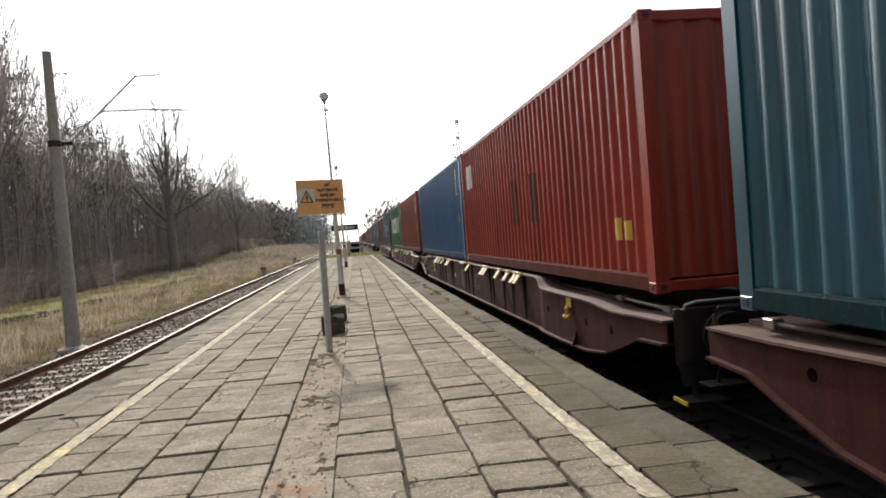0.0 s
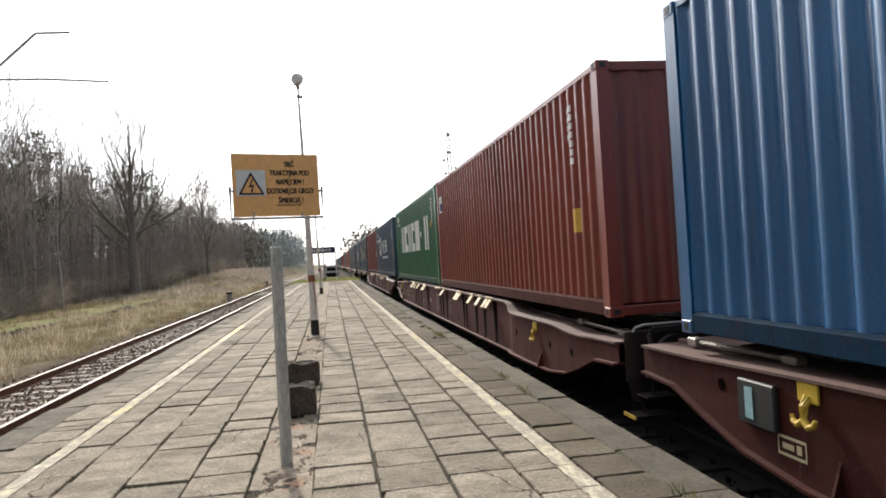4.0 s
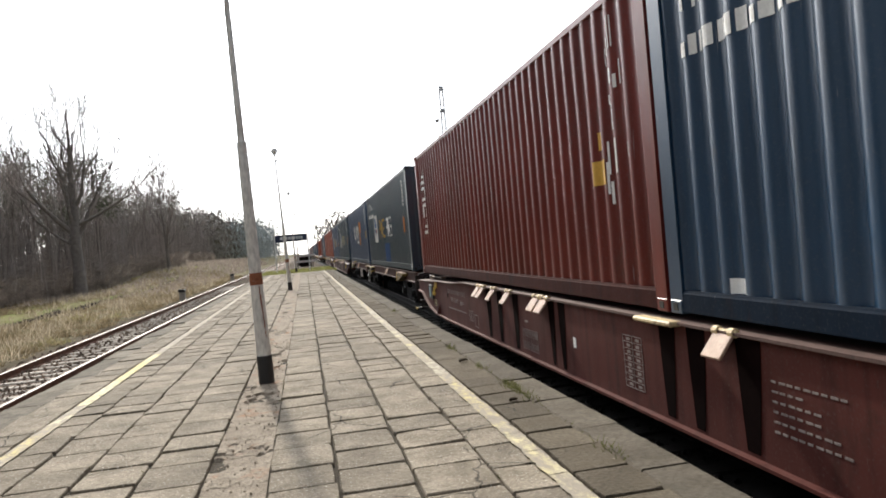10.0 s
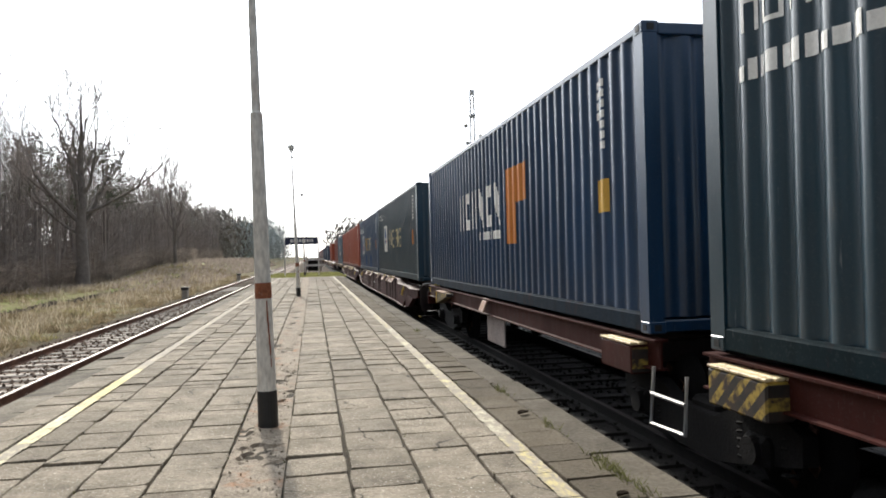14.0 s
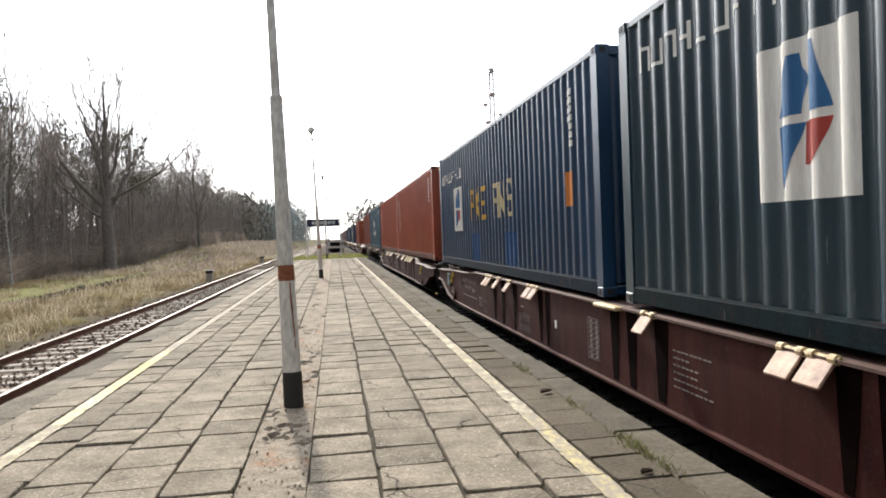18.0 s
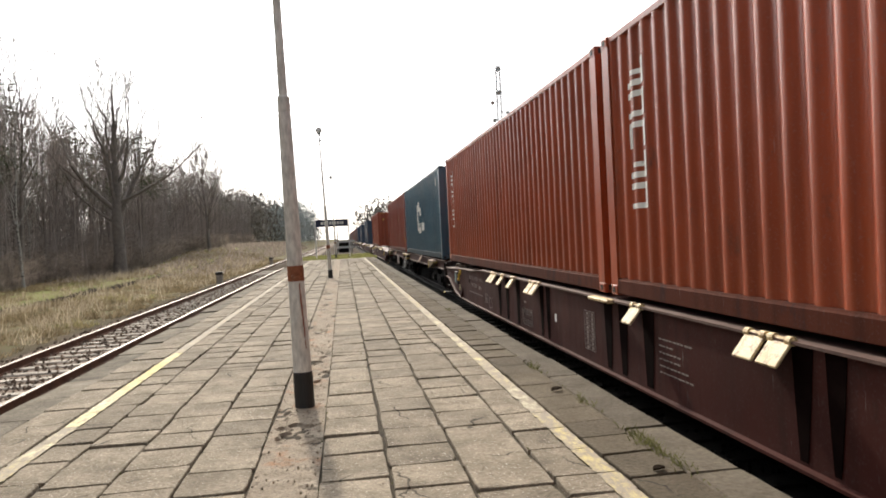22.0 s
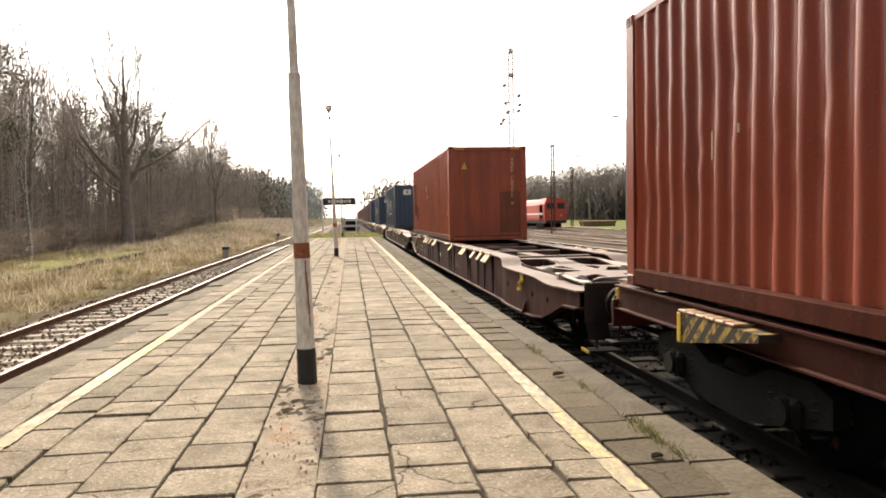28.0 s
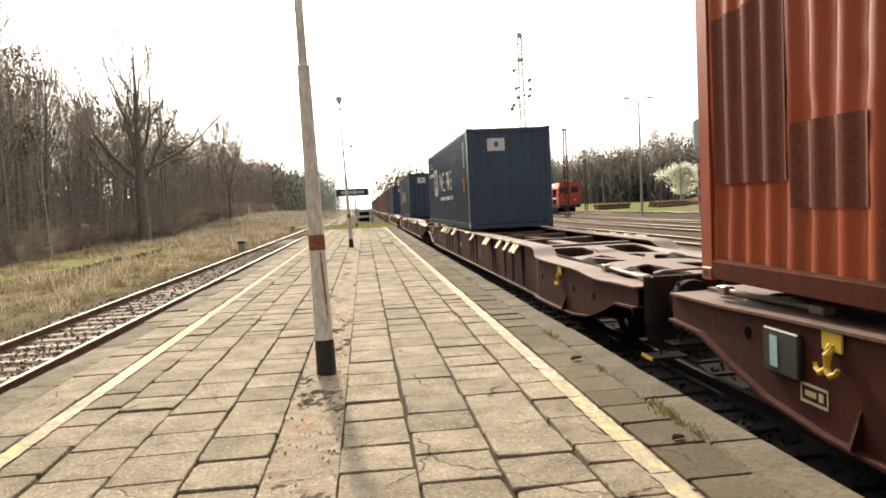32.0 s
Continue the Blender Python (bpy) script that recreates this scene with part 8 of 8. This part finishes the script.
# ---- the pieces of the platform: slabs, kerbs, rubble and painted lines ----
def worn_slab(r, n=5):
    """Outline of one metre-wide slab with ragged, chipped rims; scaled to its place. Returns vertices and faces."""
    ring = []
    for a, b in (((-0.5, -0.5), (0.5, -0.5)), ((0.5, -0.5), (0.5, 0.5)), ((0.5, 0.5), (-0.5, 0.5)), ((-0.5, 0.5), (-0.5, -0.5))):
        chip = r.uniform(0.0, 0.035) if r.random() < 0.3 else 0.003
        for k in range(n):
            f = k / n
            x, y = a[0] + (b[0] - a[0]) * f, a[1] + (b[1] - a[1]) * f
            k_in = (chip if k == 0 else 0.0) + r.uniform(0.0, 0.012)
            ring.append((x * (1 - 2 * k_in), y * (1 - 2 * k_in)))
    m = len(ring)
    vs = [(x * 0.978, y * 0.978, 0.0) for x, y in ring] + [(x, y, -0.008) for x, y in ring] + [(x, y, -0.06) for x, y in ring] + [(0, 0, r.uniform(-0.004, 0.002))]
    fs = [(k, (k + 1) % m, 3 * m) for k in range(m)]
    for o in (0, m):
        fs += [(o + k, o + m + k, o + m + (k + 1) % m, o + (k + 1) % m) for k in range(m)]
    return vs, fs


# where the cross joints of each row of slabs lie around the first lamp post
JOINTS = {-3.44: (18.6, 19.55, 20.5), -3.01: (18.27, 18.73, 19.19, 19.66, 20.09, 20.53, 21.01), -2.54: (18.11, 18.55, 19.03, 19.46, 19.97, 20.44, 20.91, 21.38, 21.76),
          -2.09: (17.89, 18.34, 18.81, 19.27, 19.8, 20.29, 20.71), -1.63: (17.7, 18.15, 18.63, 19.07, 19.51, 20.0, 20.45, 20.93),
          -0.75: (17.74, 18.29, 18.75, 19.3, 19.75, 20.2, 20.76, 21.2, 21.62, 22.04), -0.30: (17.5, 17.94, 18.35, 18.83, 19.39, 19.86, 20.36, 20.86),
          0.17: (17.34, 17.81, 18.73, 19.23, 19.75, 20.2, 20.67, 21.14), 0.65: (17.11, 17.55, 17.99, 18.46, 18.97, 19.37, 19.87, 20.67, 21.13),
          1.08: (17.28, 17.73, 18.16, 19.0, 19.96, 20.5, 21.04)}


def joints_of(x0, r):
    """The cross joints of one row from the platform's near end to its far end."""
    ys = list(JOINTS.get(x0, (18.3, 18.78)))
    while ys[0] > -6.0:
        ys.insert(0, ys[0] - r.choice((0.44, 0.46, 0.47, 0.48, 0.5, 0.52)))
    while ys[-1] < PAVED_END:
        ys.append(ys[-1] + r.choice((0.44, 0.46, 0.47, 0.48, 0.5, 0.52)))
    return ys


def strip_sheet():
    """The uneven strip of old screed, brick and earth along the middle: flakes of different height with broken rims."""
    g = Geo()
    ys, y = [], -6.0
    while y < PAVED_END:
        ys.append(y)
        y += 0.024 if 2.0 < y < 23 else 0.09
    xs = [-1.175 + 0.425 * k / 17 for k in range(18)]

    def height(x, y):
        q = Vector((x * 3.1, y * 2.0, 4.0))
        q += 0.35 * noise.noise_vector(Vector((x * 9, y * 8, 1.0)))
        flake = noise.cell(Vector((q.x * 1.5, q.y * 1.3, 2.0))) - 0.45
        rough = noise.fractal(Vector((x * 16, y * 14, 0.5)), 1.0, 2.0, 4)
        soft = noise.noise(Vector((x * 2, y * 0.9, 8.0)))
        return -0.014 + 0.017 * flake * smooth_step(-0.35, 0.25, soft + 0.2) + 0.006 * rough
    for y in ys:
        g.v += [(x, y, height(x, y)) for x in xs]
    n = len(xs)
    g.f = [(j * n + i, j * n + i + 1, (j + 1) * n + i + 1, (j + 1) * n + i) for j in range(len(ys) - 1) for i in range(n - 1)]
    g.m = [0] * len(g.f)
    return g


def lay_slabs():
    r = random.Random(21)
    rest, edge_rest, near = Geo(), Geo(), 0
    shapes = [worn_slab(r) for _ in range(24)]
    plain = [worn_slab(r, 2) for _ in range(6)]
    meshes = [Geo().add(*s).mesh("slab", CONCRETE) for s in shapes]
    for x0, x1 in CELLS:
        ys = joints_of(x0, r)
        for y, y1 in zip(ys, ys[1:]):
            ln, w, gap = y1 - y, x1 - x0, 0.009 + 0.016 * r.random() ** 1.5
            dz, tx, ty, tz = r.uniform(-0.008, 0.005), r.gauss(0, 0.75), r.gauss(0, 0.55), r.gauss(0, 0.5)
            cx, cy = (x0 + x1) / 2 + r.uniform(-0.006, 0.006), y + ln / 2
            pieces = [(cx, cy, w - gap, ln - gap)]
            if r.random() < 0.05:
                k = r.uniform(0.3, 0.7)
                pieces = [(cx, y + ln * k / 2, w - gap, ln * k - gap * 0.7), (cx, y + ln * (1 + k) / 2, w - gap, ln * (1 - k) - gap * 0.7)]
            for px, py, sx, sy in pieces:
                if 4.0 < y < 21.5 and near < 300 and -2.1 < px < 1.6:
                    ob = part("slab", r.choice(meshes), None, platform, at=pose(px, py, dz, tx, ty, tz) @ Matrix.Diagonal((sx, sy, 1, 1)))
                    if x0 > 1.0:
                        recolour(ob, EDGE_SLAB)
                    near += 1
                else:
                    turn = Euler((radians(tx), radians(ty), radians(tz))).to_matrix()
                    vs, fs = r.choice(shapes if y < 32 else plain)
                    vs = [turn @ Vector((v[0] * sx, v[1] * sy, v[2])) for v in vs]
                    (edge_rest if x0 > 1.0 else rest).add([(v.x + px, v.y + py, v.z + dz) for v in vs], fs)
    part("slabs", rest, CONCRETE_FAR, platform, kind="stuff")
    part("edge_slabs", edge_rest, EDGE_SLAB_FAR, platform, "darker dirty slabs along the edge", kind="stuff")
    for x0, x1 in ((WEST, -3.44), (1.46, EAST)):
        variants = []
        for _k in range(5):
            g = Geo()
            n = 9
            for i in range(n):
                a, b = -0.49 + 0.98 * i / n, -0.49 + 0.98 * (i + 1) / n
                o = len(g.v)
                for q in (a, b):
                    e = 0.01 * noise.noise(Vector((q * 7, _k * 5.0, 1.0)))
                    prof = [(-(x1 - x0) / 2 + 0.008, -0.24), (-(x1 - x0) / 2 + 0.008 + e, -0.016), (-(x1 - x0) / 2 + 0.03 + e, 0.0), ((x1 - x0) / 2 - 0.035 + e, 0.0),
                            ((x1 - x0) / 2 - 0.008 + e, -0.022), ((x1 - x0) / 2 - 0.008, -0.24)]
                    g.v += [(p[0], q, p[1]) for p in prof]
                g.f += [(o + k, o + k + 1, o + 7 + k, o + 6 + k) for k in range(5)]
                g.m += [0] * 5
                if i in (0, n - 1):
                    g.f.append(tuple(o + (0 if i == 0 else 6) + k for k in range(6)))
                    g.m.append(0)
            variants.append(g.mesh("kerb_stone", KERB if x0 > 0 else WESTKERB))
        y = -8.2
        while y < PAVED_END:
            west = x0 < 0
            part("kerb_stone", r.choice(variants), None, platform, at=((x0 + x1) / 2 + r.uniform(-0.012, 0.012) * (2 if west else 1), y, r.uniform(-0.045, -0.015) if west else r.uniform(-0.02, -0.004),
                                                                      r.uniform(-0.5, 0.5), r.uniform(-2.5, 0.5) if west else r.uniform(-0.8, 0.8), r.uniform(-0.6, 0.6)))
            y += 1.0
    for x in (WEST + 0.16, EAST - 0.16):
        for k in range(41):
            part("wall_block", Geo().box(x - 0.1, x + 0.1, -14 + 2 * k + 0.01, -12 + 2 * k - 0.01, -0.95, -0.255, 0.01), KERB, platform)
    part("rubble_strip", strip_sheet(), RUBBLE, platform, "uneven strip of broken screed, brick and earth", smooth=False)
    crumbs = Geo()
    stones(crumbs, -1.16, -0.77, 4, 24, -0.004, 500, 0.011, 8)
    stones(crumbs, -3.35, 1.4, 4, 24, 0.0, 500, 0.006, 9)
    part("crumbs", crumbs, RUBBLE, platform, "loose crumbs of brick and concrete", kind="stuff")
    y = -6.0
    for x, w, restart, y1, mat, label in ((0.985, 0.125, True, PAVED_END - 1.5, LINEPAINT, "worn pale yellow safety line"), (-2.90, 0.125, True, 19.4, LINEPAINT, "worn pale yellow safety line"),
                                    (-2.90, 0.125, False, 23.6, FRESHLINE, "brighter stretch of the safety line"), (-2.90, 0.125, False, PAVED_END - 1.5, FAINTLINE, "faint safety line")):
        line = Geo()
        y = -6.0 if restart else y
        while y < y1:
            ln, h, m = r.uniform(0.44, 0.52), 0.0105, 10
            lo = [(x - w / 2 + r.gauss(0, 0.005), y + ln * k / m, h) for k in range(m + 1)]
            hi = [(x + w / 2 + r.gauss(0, 0.005), y + ln * k / m, h) for k in range(m + 1)]
            line.add(lo + hi, [(k, k + m + 1, k + m + 2, k + 1) for k in range(m)])
            y += ln + 0.014
        part("yellow_line", line, mat, platform, label)
    weeds = Geo()
    for _ in range(900):
        big = r.random() < 0.45
        if big:
            x, y = 1.455 + r.gauss(0, 0.03), r.choice((17.75, 17.95, 17.85, 18.1, 20.8, 17.4, 15.7, 12.7, 11.75, 19.1, 27.0, 8.2)) + r.gauss(0, 0.11)
        elif r.random() < 0.3:
            x, y = 1.46 + r.gauss(0, 0.012), r.uniform(3, 40)
        else:
            x, y = r.choice([c for c in COLUMNS if c]) + r.gauss(0, 0.012), r.uniform(3, 40)
        h, a, q = r.uniform(0.02, 0.085) if big else r.uniform(0.01, 0.04), r.uniform(0, 6.3), 0.004
        weeds.add([(x - q, y, 0), (x + q, y, 0), (x + h * 0.7 * math.cos(a), y + h * 0.7 * math.sin(a), h)], [(0, 1, 2)])
    part("weeds", weeds, DULLWEED, platform, "small green weeds in the joints", kind="stuff")


lay_slabs()


def dry_leaf(x, y, turn, ln):
    """A curled brown leaf with a raised rim."""
    g = Geo()
    n = 7
    for i in range(n):
        f = i / (n - 1)
        w, lift = 0.3 * ln * math.sin(math.pi * min(1.0, 0.12 + 0.85 * f)), 0.02 + 0.05 * ln * f
        g.v += [(ln * (f - 0.5), -w, lift + 0.25 * w), (ln * (f - 0.5), 0, lift - 0.015), (ln * (f - 0.5), w, lift + 0.35 * w)]
    g.f = [(3 * i + k, 3 * i + k + 1, 3 * i + k + 4, 3 * i + k + 3) for i in range(n - 1) for k in (0, 1)]
    g.m = [0] * len(g.f)
    ob = part("dry_leaf", g, DEADLEAF, at=(x, y, 0.002, 0, 0, turn), smooth=True)
    tagged(ob, "curled dark brown dead leaf lying on the slabs", "leaf", "dead leaves on the platform")


for _x, _y, _turn, _ln in ((1.36, 19.62, 20, 0.12), (1.3, 17.35, 8, 0.08)):
    dry_leaf(_x, _y, _turn, _ln)


motions()
